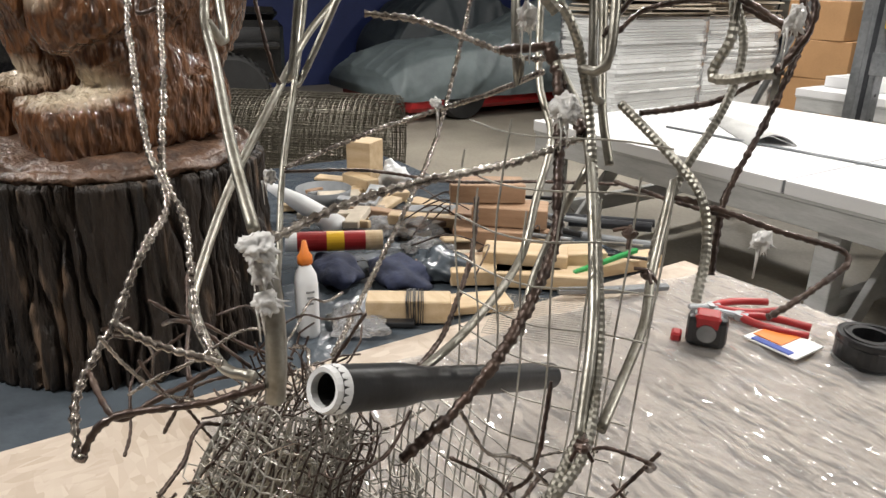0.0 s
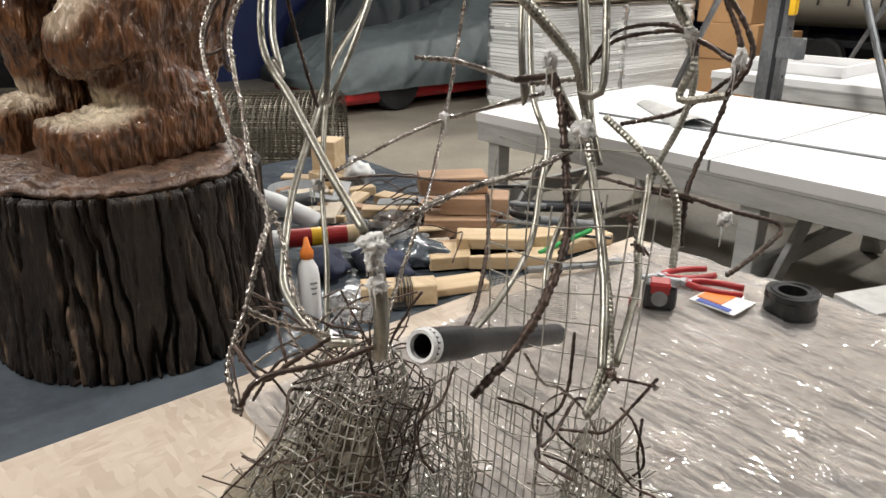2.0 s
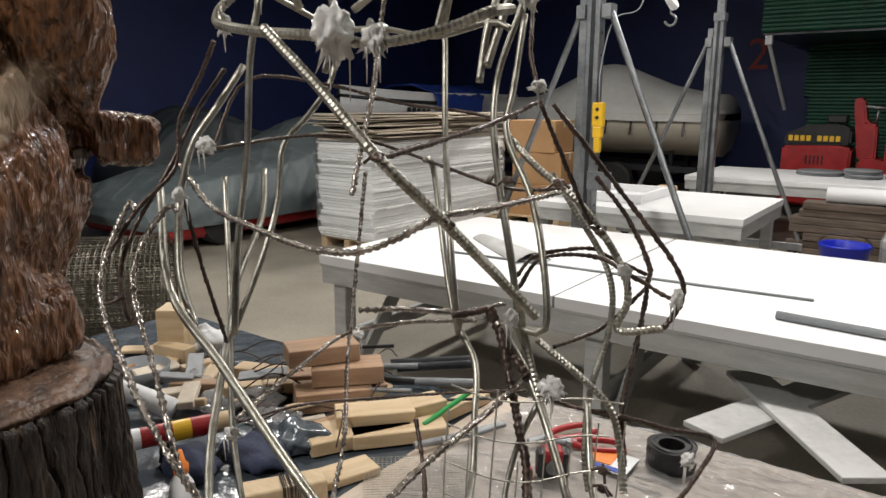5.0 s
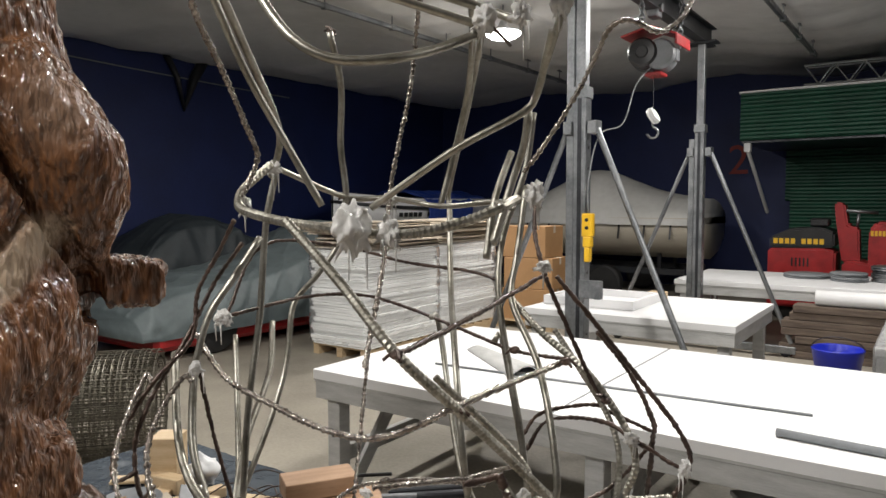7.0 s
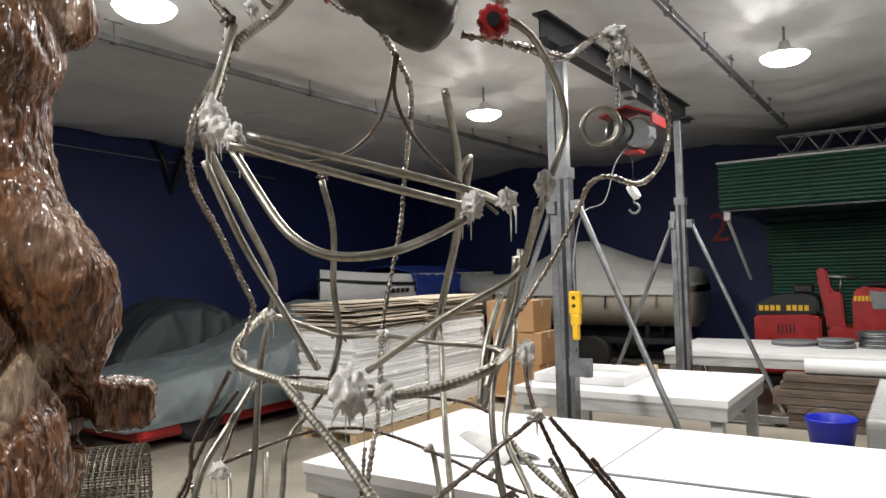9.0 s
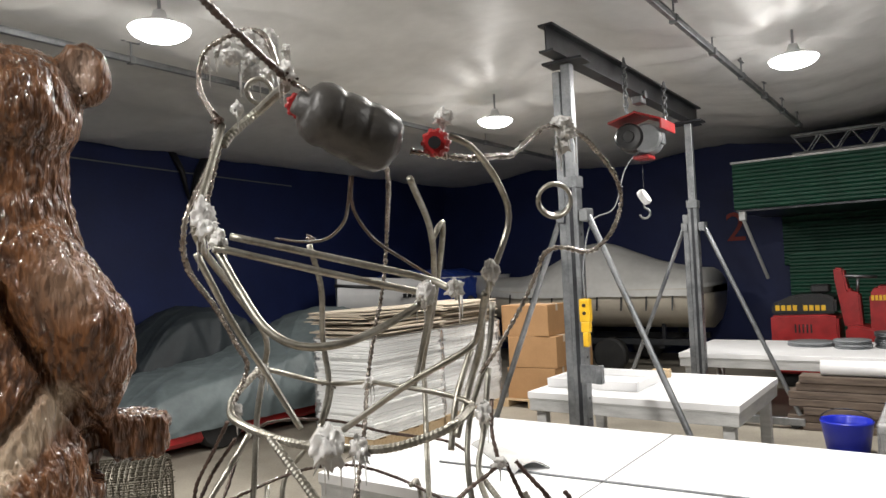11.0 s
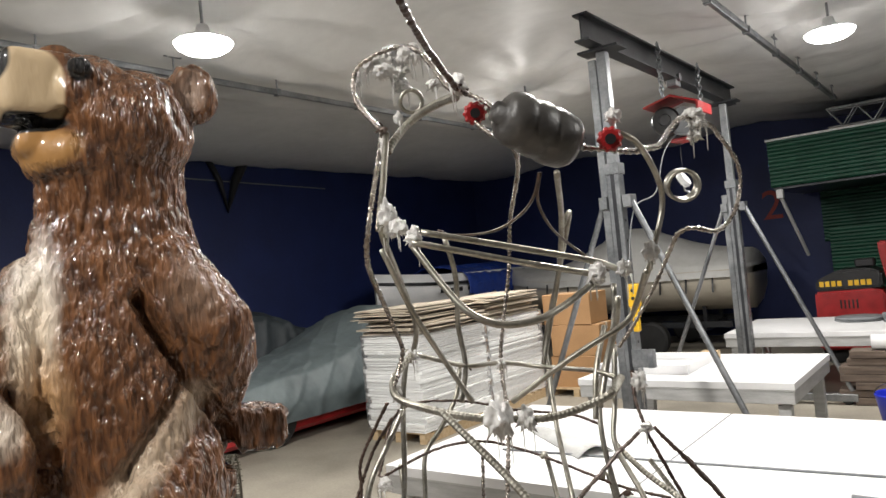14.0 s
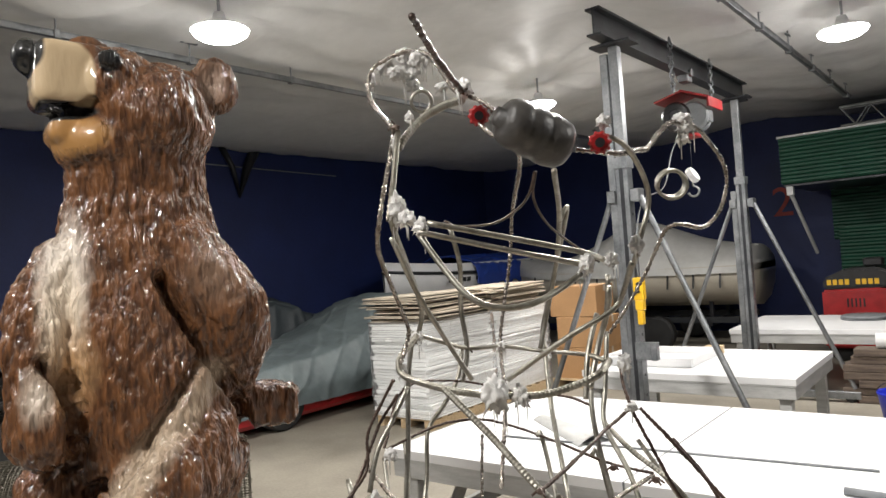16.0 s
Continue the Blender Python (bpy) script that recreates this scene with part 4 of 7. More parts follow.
wire("spring_tube", 0.0054, [(-0.572, 0.472, 1.728), (-0.580, 0.441, 1.702), (-0.571, 0.423, 1.687), (-0.544, 0.407, 1.675), (-0.476, 0.400, 1.664), (-0.411, 0.403, 1.658), (-0.377, 0.432, 1.652), (-0.333, 0.444, 1.654), (-0.294, 0.464, 1.665), (-0.270, 0.483, 1.677), (-0.281, 0.540, 1.686)])
wire("steel_rod", 0.00357, [(-0.443, 0.288, 1.876), (-0.443, 0.330, 1.802), (-0.433, 0.368, 1.739), (-0.409, 0.390, 1.680)])
wire("steel_rod", 0.00357, [(-0.367, 0.413, 1.678), (-0.290, 0.438, 1.730), (-0.242, 0.465, 1.759), (-0.228, 0.477, 1.775), (-0.192, 0.439, 1.823)])
wire("dark_wire", 0.002624, [(-0.271, 0.578, 1.614), (-0.286, 0.590, 1.646), (-0.295, 0.607, 1.683)])
wire("steel_rod", 0.004675, [(-0.305, 0.608, 1.786), (-0.314, 0.615, 1.748), (-0.332, 0.614, 1.698), (-0.337, 0.586, 1.636)])
wire("steel_rod", 0.00425, [(-0.345, 0.641, 1.742), (-0.346, 0.603, 1.683), (-0.343, 0.581, 1.620)])
wire("dark_wire", 0.003444, [(-0.264, 0.143, 2.078), (-0.306, 0.227, 2.067), (-0.343, 0.327, 2.045)])
wire("spring_tube", 0.005184, [(-0.457, 0.387, 1.666), (-0.376, 0.378, 1.610), (-0.299, 0.366, 1.554), (-0.268, 0.408, 1.503), (-0.248, 0.467, 1.445), (-0.225, 0.504, 1.400)])
wire("twisted_wire", 0.00306, [(-0.654, 0.421, 1.527), (-0.581, 0.408, 1.485), (-0.500, 0.402, 1.470), (-0.424, 0.393, 1.462), (-0.350, 0.385, 1.466), (-0.304, 0.394, 1.483), (-0.268, 0.408, 1.504), (-0.280, 0.522, 1.498), (-0.268, 0.629, 1.503)])
wire("dark_wire", 0.002788, [(-0.299, 0.366, 1.554), (-0.302, 0.463, 1.566), (-0.308, 0.570, 1.581), (-0.294, 0.631, 1.601)])
wire("dark_wire", 0.00246, [(-0.665, 0.475, 1.539), (-0.670, 0.540, 1.626), (-0.634, 0.650, 1.621), (-0.554, 0.705, 1.597), (-0.469, 0.739, 1.586), (-0.410, 0.719, 1.579)])
wire("dark_wire", 0.00246, [(-0.649, 0.462, 1.542), (-0.642, 0.590, 1.553), (-0.605, 0.665, 1.550), (-0.551, 0.702, 1.532), (-0.468, 0.709, 1.510), (-0.364, 0.683, 1.495), (-0.268, 0.629, 1.506)])
wire("steel_rod", 0.00442, [(-0.635, 0.536, 1.726), (-0.644, 0.524, 1.653), (-0.646, 0.513, 1.536), (-0.638, 0.485, 1.424), (-0.624, 0.462, 1.316), (-0.633, 0.461, 1.317)])
wire("steel_rod", 0.00408, [(-0.647, 0.683, 1.674), (-0.648, 0.665, 1.624), (-0.659, 0.629, 1.577), (-0.670, 0.594, 1.539), (-0.660, 0.571, 1.464), (-0.652, 0.534, 1.395), (-0.656, 0.488, 1.309), (-0.650, 0.475, 1.302)])
wire("dark_wire", 0.002624, [(-0.596, 0.436, 1.663), (-0.627, 0.435, 1.622), (-0.645, 0.419, 1.576), (-0.640, 0.406, 1.524), (-0.649, 0.359, 1.479), (-0.659, 0.323, 1.422), (-0.643, 0.307, 1.386), (-0.631, 0.328, 1.392)])
wire("dark_wire", 0.002624, [(-0.611, 0.460, 1.635), (-0.637, 0.438, 1.588), (-0.645, 0.402, 1.524), (-0.648, 0.359, 1.466), (-0.644, 0.333, 1.416), (-0.618, 0.323, 1.368), (-0.592, 0.322, 1.386)])
wire("steel_rod", 0.004675, [(-0.636, 0.406, 1.488), (-0.628, 0.396, 1.447), (-0.608, 0.382, 1.402), (-0.578, 0.375, 1.358), (-0.565, 0.356, 1.379)])
wire("dark_wire", 0.00246, [(-0.642, 0.415, 1.495), (-0.633, 0.426, 1.412), (-0.611, 0.435, 1.329), (-0.622, 0.448, 1.306)])
wire("steel_rod", 0.00425, [(-0.618, 0.492, 1.640), (-0.626, 0.458, 1.593), (-0.633, 0.425, 1.549), (-0.636, 0.406, 1.491)])
wire("steel_rod", 0.00425, [(-0.386, 0.617, 1.889), (-0.383, 0.642, 1.912), (-0.450, 0.710, 1.818), (-0.507, 0.746, 1.706), (-0.506, 0.745, 1.674), (-0.478, 0.707, 1.572), (-0.426, 0.640, 1.495), (-0.389, 0.598, 1.411), (-0.379, 0.598, 1.328), (-0.379, 0.600, 1.353)])
wire("steel_rod", 0.00425, [(-0.364, 0.732, 1.799), (-0.370, 0.722, 1.726), (-0.391, 0.700, 1.638), (-0.383, 0.676, 1.567), (-0.360, 0.661, 1.485), (-0.335, 0.647, 1.408), (-0.319, 0.640, 1.328), (-0.323, 0.658, 1.313)])
wire("steel_rod", 0.00425, [(-0.369, 0.721, 1.704), (-0.365, 0.692, 1.617), (-0.359, 0.667, 1.562), (-0.312, 0.646, 1.494), (-0.278, 0.616, 1.427), (-0.262, 0.597, 1.357), (-0.289, 0.593, 1.351)])
wire("spring_tube", 0.00468, [(-0.369, 0.685, 1.560), (-0.317, 0.669, 1.524), (-0.264, 0.667, 1.490), (-0.235, 0.673, 1.456), (-0.208, 0.676, 1.414), (-0.198, 0.668, 1.382), (-0.205, 0.661, 1.349), (-0.157, 0.671, 1.357)])
wire("dark_wire", 0.002952, [(-0.288, 0.647, 1.597), (-0.246, 0.672, 1.538), (-0.194, 0.679, 1.477), (-0.158, 0.688, 1.430), (-0.142, 0.684, 1.395), (-0.157, 0.671, 1.357), (-0.145, 0.681, 1.386)])
wire("dark_wire", 0.002788, [(-0.299, 0.639, 1.597), (-0.278, 0.650, 1.544), (-0.249, 0.665, 1.472), (-0.234, 0.673, 1.450)])
wire("dark_wire", 0.002624, [(-0.338, 0.667, 1.373), (-0.317, 0.685, 1.412), (-0.249, 0.685, 1.424), (-0.208, 0.676, 1.414), (-0.167, 0.679, 1.395), (-0.145, 0.681, 1.386)])
wire("twisted_wire", 0.00288, [(-0.389, 0.437, 1.393), (-0.369, 0.487, 1.386), (-0.379, 0.600, 1.353), (-0.349, 0.658, 1.356)])
wire("steel_rod", 0.004675, [(-0.703, 0.425, 1.496), (-0.606, 0.366, 1.396), (-0.482, 0.336, 1.346), (-0.370, 0.310, 1.298), (-0.312, 0.299, 1.272), (-0.281, 0.294, 1.257)])
wire("steel_rod", 0.004675, [(-0.786, 0.657, 1.495), (-0.740, 0.609, 1.431), (-0.678, 0.510, 1.361), (-0.611, 0.436, 1.295), (-0.543, 0.359, 1.221), (-0.467, 0.302, 1.167), (-0.420, 0.280, 1.146), (-0.352, 0.281, 1.123), (-0.315, 0.295, 1.127)])
wire("steel_rod", 0.003825, [(-0.739, 0.547, 1.496), (-0.671, 0.494, 1.348), (-0.609, 0.439, 1.209), (-0.550, 0.405, 1.114), (-0.500, 0.369, 1.032)])
wire("twisted_wire", 0.00324, [(-0.649, 0.359, 1.479), (-0.658, 0.355, 1.484), (-0.627, 0.299, 1.408), (-0.549, 0.280, 1.328), (-0.477, 0.270, 1.277), (-0.431, 0.271, 1.241), (-0.391, 0.238, 1.215), (-0.367, 0.209, 1.172), (-0.349, 0.183, 1.146), (-0.335, 0.172, 1.128), (-0.312, 0.168, 1.102), (-0.311, 0.172, 1.106)])
wire("twisted_wire", 0.00324, [(-0.633, 0.403, 1.474), (-0.640, 0.389, 1.478), (-0.618, 0.331, 1.416), (-0.542, 0.303, 1.327), (-0.474, 0.279, 1.257), (-0.438, 0.285, 1.222), (-0.388, 0.274, 1.155), (-0.348, 0.276, 1.134)])
wire("twisted_wire", 0.00342, [(-0.274, 0.298, 1.250), (-0.281, 0.365, 1.266), (-0.285, 0.432, 1.273), (-0.291, 0.526, 1.276), (-0.285, 0.610, 1.294)])
wire("steel_rod", 0.00765, [(-0.277, 0.296, 1.252), (-0.269, 0.299, 1.210), (-0.263, 0.297, 1.167), (-0.264, 0.294, 1.133)])
wire("twisted_wire", 0.00297, [(-0.599, 0.438, 1.216), (-0.611, 0.557, 1.245), (-0.619, 0.658, 1.263), (-0.516, 0.667, 1.297), (-0.368, 0.620, 1.340)])
wire("twisted_wire", 0.00306, [(-0.684, 0.776, 1.489), (-0.659, 0.724, 1.346), (-0.624, 0.663, 1.225), (-0.538, 0.563, 1.161), (-0.497, 0.494, 1.100), (-0.440, 0.418, 1.051)])
wire("dark_wire", 0.00205, [(-0.598, 0.437, 1.212), (-0.581, 0.536, 1.205), (-0.554, 0.639, 1.184), (-0.452, 0.689, 1.201), (-0.356, 0.729, 1.215)])
wire("steel_rod", 0.00425, [(-0.510, 0.705, 1.521), (-0.523, 0.743, 1.501), (-0.449, 0.684, 1.331), (-0.396, 0.662, 1.268), (-0.372, 0.626, 1.212), (-0.348, 0.586, 1.153), (-0.303, 0.488, 1.119), (-0.285, 0.414, 1.098)])
wire("steel_rod", 0.00442, [(-0.399, 0.692, 1.500), (-0.392, 0.701, 1.504), (-0.360, 0.685, 1.407), (-0.323, 0.658, 1.313), (-0.294, 0.646, 1.259)])
wire("spring_tube", 0.004464, [(-0.360, 0.505, 1.498), (-0.291, 0.566, 1.405), (-0.289, 0.599, 1.341), (-0.262, 0.591, 1.271), (-0.197, 0.547, 1.172), (-0.163, 0.515, 1.133), (-0.134, 0.479, 1.098), (-0.128, 0.441, 1.075), (-0.146, 0.484, 1.102)])
wire("steel_rod", 0.004675, [(-0.325, 0.596, 1.354), (-0.291, 0.606, 1.300), (-0.240, 0.571, 1.248), (-0.184, 0.527, 1.171), (-0.146, 0.484, 1.102)])
wire("dark_wire", 0.00492, [(-0.321, 0.597, 1.348), (-0.277, 0.566, 1.259), (-0.248, 0.539, 1.208), (-0.220, 0.478, 1.159), (-0.214, 0.427, 1.116), (-0.216, 0.371, 1.081)])
wire("spring_tube", 0.004896, [(-0.312, 0.672, 1.313), (-0.258, 0.682, 1.275), (-0.221, 0.690, 1.241), (-0.204, 0.686, 1.198), (-0.184, 0.654, 1.158)])
wire("spring_tube", 0.004464, [(-0.365, 0.801, 1.504), (-0.318, 0.792, 1.449), (-0.283, 0.791, 1.401), (-0.260, 0.777, 1.357), (-0.250, 0.743, 1.308), (-0.249, 0.696, 1.253), (-0.233, 0.651, 1.198), (-0.217, 0.631, 1.159)])
wire("dark_wire", 0.003444, [(-0.322, 0.849, 1.499), (-0.273, 0.846, 1.447), (-0.237, 0.839, 1.389), (-0.229, 0.818, 1.365), (-0.222, 0.774, 1.302), (-0.218, 0.723, 1.235), (-0.199, 0.692, 1.170)])
wire("dark_wire", 0.002952, [(-0.291, 0.677, 1.306), (-0.259, 0.755, 1.319), (-0.233, 0.827, 1.360)])
wire("dark_wire", 0.002788, [(-0.371, 0.720, 1.375), (-0.358, 0.750, 1.399), (-0.302, 0.789, 1.410), (-0.278, 0.796, 1.401), (-0.232, 0.821, 1.378)])
wire("dark_wire", 0.002952, [(-0.247, 0.673, 1.237), (-0.214, 0.694, 1.232), (-0.157, 0.721, 1.219), (-0.115, 0.761, 1.202), (-0.120, 0.706, 1.174), (-0.127, 0.674, 1.161)])
wire("steel_rod", 0.00425, [(-0.246, 0.681, 1.250), (-0.215, 0.629, 1.181), (-0.188, 0.593, 1.148), (-0.162, 0.543, 1.123), (-0.143, 0.503, 1.102)])
wire("twisted_wire", 0.00306, [(-0.367, 0.209, 1.172), (-0.350, 0.236, 1.154), (-0.324, 0.275, 1.140)])
wire("dark_wire", 0.00246, [(-0.348, 0.185, 1.148), (-0.314, 0.195, 1.124), (-0.310, 0.221, 1.132), (-0.307, 0.266, 1.146)])
wire("dark_wire", 0.0041, [(-0.360, 0.559, 1.362), (-0.347, 0.576, 1.364), (-0.333, 0.594, 1.367)])
wire("dark_wire", 0.00574, [(-0.334, 0.595, 1.369), (-0.310, 0.597, 1.324), (-0.283, 0.597, 1.297)])
wire("steel_rod", 0.0034, [(-0.264, 0.588, 1.271), (-0.280, 0.574, 1.222), (-0.279, 0.545, 1.168), (-0.257, 0.516, 1.130)])
wire("dark_wire", 0.00287, [(-0.449, 0.605, 1.194), (-0.411, 0.572, 1.142), (-0.352, 0.498, 1.094), (-0.321, 0.445, 1.082)])
wire("dark_wire", 0.00246, [(-0.326, 0.690, 1.230), (-0.247, 0.699, 1.225), (-0.199, 0.707, 1.223)])
wire("dark_wire", 0.00287, [(-0.312, 0.168, 1.102), (-0.306, 0.191, 1.130), (-0.277, 0.248, 1.139), (-0.262, 0.287, 1.148)])



def glue(c, r, n=5):
    """A ragged lump of set hot glue, pulled out into drips below."""
    bm = bmesh.new()
    r *= 0.95
    c = Vector(c)
    res = bmesh.ops.create_icosphere(bm, subdivisions=4, radius=1.0)
    s = Vector((random.uniform(0, 50), random.uniform(0, 50), 0))
    st = Vector((random.uniform(0.5, 1.0), random.uniform(0.5, 1.0), random.uniform(0.6, 1.15)))
    for v in res["verts"]:
        d = v.co.copy()
        k = 0.70 + 0.38 * noise.noise(d * 1.7 + s) + 0.20 * noise.noise(d * 4.2 + s) + 0.10 * noise.noise(d * 9 + s)
        if d.z < -0.05:
            k += 1.5 * max(0, noise.noise(Vector((d.x * 6, d.y * 6, 0)) + s) - 0.28)
        v.co = c + Vector((d.x * st.x, d.y * st.y, d.z * st.z)) * r * max(0.2, k)
    for _ in range(2):
        a = c + Vector((random.uniform(-0.5, 0.5), random.uniform(-0.5, 0.5), -0.4)) * r
        sweep(bm, [a, a + Vector((0.001, 0.0, -0.5 * r)), a + Vector((0.0, 0.001, -random.uniform(1.0, 2.0) * r))], 0.0008, 5, lambda i: (0.0016, 0.0009, 0.0005)[i])
    part("glue_blob", bm, M_GLUE, ARM, smooth=True)


def tie(c, r=0.006):
    """A twist of black tie wire with its ends sticking out."""
    bm = bmesh.new()
    c = Vector(c)
    for k in range(3):
        d = Vector((random.uniform(-1, 1), random.uniform(-1, 1), random.uniform(-0.5, 0.5))).normalized()
        sweep(bm, smooth_path([c - d * r, c + d * r * 0.2 + Vector((0, 0, r * 0.6)), c + d * r * 2.0], 4), 0.0016, 5)
    ball(bm, c, (r, r, r * 0.7), None, 8, 6)
    part("wire_tie", bm, M_RUST, ARM)


for c, r, n in (((-0.430, 0.288, 1.910), 0.024, 8), ((-0.372, 0.262, 1.885), 0.018, 6), ((-0.40, 0.27, 1.897), 0.016, 6), ((-0.50, 0.385, 2.115), 0.022, 8), ((-0.45, 0.37, 2.12), 0.016, 5),
                ((-0.40, 0.36, 2.07), 0.014, 6), ((-0.34, 0.325, 2.05), 0.015, 6), ((-0.46, 0.36, 2.04), 0.013, 5), ((-0.475, 0.345, 2.01), 0.012, 4),
                ((-0.18, 0.365, 1.985), 0.018, 7), ((-0.168, 0.585, 2.01), 0.02, 8), ((-0.17, 0.585, 1.985), 0.014, 5), ((-0.20, 0.40, 1.83), 0.018, 9),
                ((-0.225, 0.385, 1.826), 0.017, 7), ((-0.185, 0.44, 1.845), 0.016, 5), ((-0.385, 0.405, 1.662), 0.03, 11), ((-0.36, 0.43, 1.655), 0.02, 6),
                ((-0.585, 0.485, 1.724), 0.018, 7), ((-0.57, 0.43, 1.68), 0.014, 5), ((-0.598, 0.38, 1.499), 0.013, 5), ((-0.60, 0.42, 1.55), 0.016, 6),
                ((-0.269, 0.577, 1.615), 0.015, 6), ((-0.14, 0.657, 1.398), 0.016, 6), ((-0.202, 0.662, 1.418), 0.012, 4), ((-0.262, 0.289, 1.252), 0.019, 11), ((-0.264, 0.292, 1.235), 0.016, 5),
                ((-0.262, 0.293, 1.212), 0.014, 7), ((-0.247, 0.496, 1.396), 0.015, 5), ((-0.203, 0.498, 1.336), 0.018, 7), ((-0.562, 0.621, 1.283), 0.014, 5),
                ((-0.572, 0.411, 1.216), 0.016, 6), ((-0.527, 0.636, 1.688), 0.014, 5), ((-0.24, 0.50, 1.69), 0.016, 5), ((-0.1, 0.6, 1.25), 0.014, 5),
                ((-0.552, 0.388, 2.117), 0.014, 5), ((-0.533, 0.40, 2.136), 0.017, 5), ((-0.508, 0.412, 2.147), 0.02, 6), ((-0.48, 0.428, 2.142), 0.017, 5), ((-0.50, 0.416, 2.122), 0.02, 6),
                ((-0.495, 0.414, 2.098), 0.015, 4), ((-0.462, 0.438, 2.127), 0.012, 4), ((-0.165, 0.585, 2.0), 0.018, 6)):
    glue(c, r, n)
for c in ((-0.233, 0.557, 1.521), (-0.319, 0.604, 1.514), (-0.226, 0.646, 1.461), (-0.269, 0.413, 1.5), (-0.297, 0.362, 1.555), (-0.571, 0.6, 1.688),
          (-0.474, 0.345, 2.027), (-0.34, 0.325, 2.045), (-0.575, 0.579, 1.902), (-0.11, 0.449, 1.128), (-0.373, 0.212, 1.164), (-0.16, 0.53, 1.25), (-0.18, 0.58, 1.2)):
    tie(c)


def bottle_nose():
    bm = bmesh.new()
    m = look((-0.226, 0.291, 1.972), (-0.187, 0.366, 1.938))
    lathe(bm, [(0.0, -0.046), (0.010, -0.046), (0.012, -0.043), (0.020, -0.041), (0.0255, -0.034), (0.028, -0.022), (0.0283, -0.012), (0.0270, -0.009), (0.0270, -0.004), (0.0283, -0.001), (0.0283, 0.012), (0.0270, 0.015),
                (0.0270, 0.019), (0.0280, 0.022), (0.027, 0.030), (0.0235, 0.038), (0.018, 0.042), (0.011, 0.044), (0.010, 0.050), (0.0, 0.050)], 32, m)
    for v in bm.verts:
        v.co += 0.0022 * Vector((noise.noise(v.co * 38), noise.noise(v.co * 38 + Vector((7, 0, 0))), noise.noise(v.co * 38 + Vector((0, 7, 0)))))
    part("black_bottle_nose", bm, mat("dull_black_bottle", (0.060, 0.056, 0.052), (0.03, 0.028, 0.027), 0.3, 0, 18, 0.35, 60, rough2=0.5), ARM, "black plastic bottle used as a nose", smooth=True)


bottle_nose()


def knob(c):
    bm = bmesh.new()
    m = look(c, (0.16, -0.3, 1.86))
    lathe(bm, [(0.0, -0.009), (0.0095, -0.009), (0.0122, -0.006), (0.0122, 0.006), (0.0095, 0.009), (0.0, 0.009)], 60)
    for v in bm.verts:
        k = 1 + 0.12 * (math.cos(10 * math.atan2(v.co.y, v.co.x)) > 0) - 0.06
        v.co = m @ Vector((v.co.x * k, v.co.y * k, v.co.z))
    part("red_knob", bm, M_RED, ARM, "red ribbed plastic knob used as an eye")
    bm = bmesh.new()
    lathe(bm, [(0.0, -0.012), (0.0055, -0.012), (0.0055, -0.0085), (0.0, -0.0085)], 12, m)
    part("knob_centre", bm, M_BLACK, ARM)


knob((-0.318, 0.320, 2.012))
knob((-0.180, 0.351, 1.960))


def spring_ring(c, tgt, r, n):
    bm = bmesh.new()
    m = look(c, tgt)
    sweep(bm, [m @ Vector((r * math.cos(a), r * math.sin(a), (a / (2 * math.pi) - n / 2) * 0.005)) for a in [2 * math.pi * i / 20 for i in range(20 * n + 1)]], 0.0026, 6)
    part("ring_fitting", bm, M_ROD, ARM, "bright steel ring fitting", smooth=True)


spring_ring((-0.474, 0.405, 2.071), (0.16, -0.3, 1.86), 0.0145, 4)
spring_ring((-0.21, 0.639, 1.929), (0.0, 0.2, 1.85), 0.02, 8)

# black tube across the lower front
bm = bmesh.new()
ta, tb = Vector((-0.229, 0.319, 1.152)), Vector((-0.314, 0.609, 1.032))
q = [ta.lerp(tb, k / 12) for k in range(13)]
sweep(bm, q, 0.016, 20, lambda i: 0.0175 if i < 4 else 0.0138, caps=False)
part("black_tube", bm, M_BLACK, ARM, "black plastic handle tube with an open pale end", smooth=True)
bm = bmesh.new()
d = (tb - ta).normalized()
m = look(ta - d * 0.003, ta - d)
lathe(bm, [(0.0122, 0.03), (0.0122, 0.0), (0.0155, -0.001), (0.0175, 0.004), (0.0178, 0.012)], 22, m, False)
part("tube_end", bm, M_WHITE, ARM, "pale ring at the tube's open end")
bm = bmesh.new()
lathe(bm, [(0.0118, 0.006), (0.0118, 0.06), (0.0, 0.061)], 18, m, False)
part("tube_bore", bm, M_BLACK, ARM)


def lattice(name, c, rx, ry, z0, z1, top, nu, nv, r, seed, a0=0.0, a1=2 * math.pi, material=None):
    """Crumpled wire netting wrapped into a leg: uneven hoops and uprights."""
    bm = bmesh.new()
    def at(u, v):
        a = a0 + (a1 - a0) * u
        t = v
        k = 1 + (top - 1) * t ** 0.8
        d = 0.12 * noise.noise((math.cos(a) * 2 + seed, math.sin(a) * 2, t * 3)) + 0.06 * noise.noise((math.cos(a) * 7, math.sin(a) * 7 + seed, t * 9))
        return Vector((c[0] + rx * (k + d) * math.cos(a) + (c[2] - c[0]) * t, c[1] + ry * (k + d) * math.sin(a) + (c[3] - c[1]) * t, z0 + (z1 - z0) * t + 0.012 * noise.noise((a * 3, t * 4, seed))))
    for i in range(nu):
        sweep(bm, [at(i / nu, j / 14) for j in range(15)], r, 4, caps=False)
    for j in range(nv):
        sweep(bm, [at(i / 44, j / (nv - 1)) for i in range(45)], r, 4, caps=False)
    part(name, bm, material or M_MESHW, ARM)


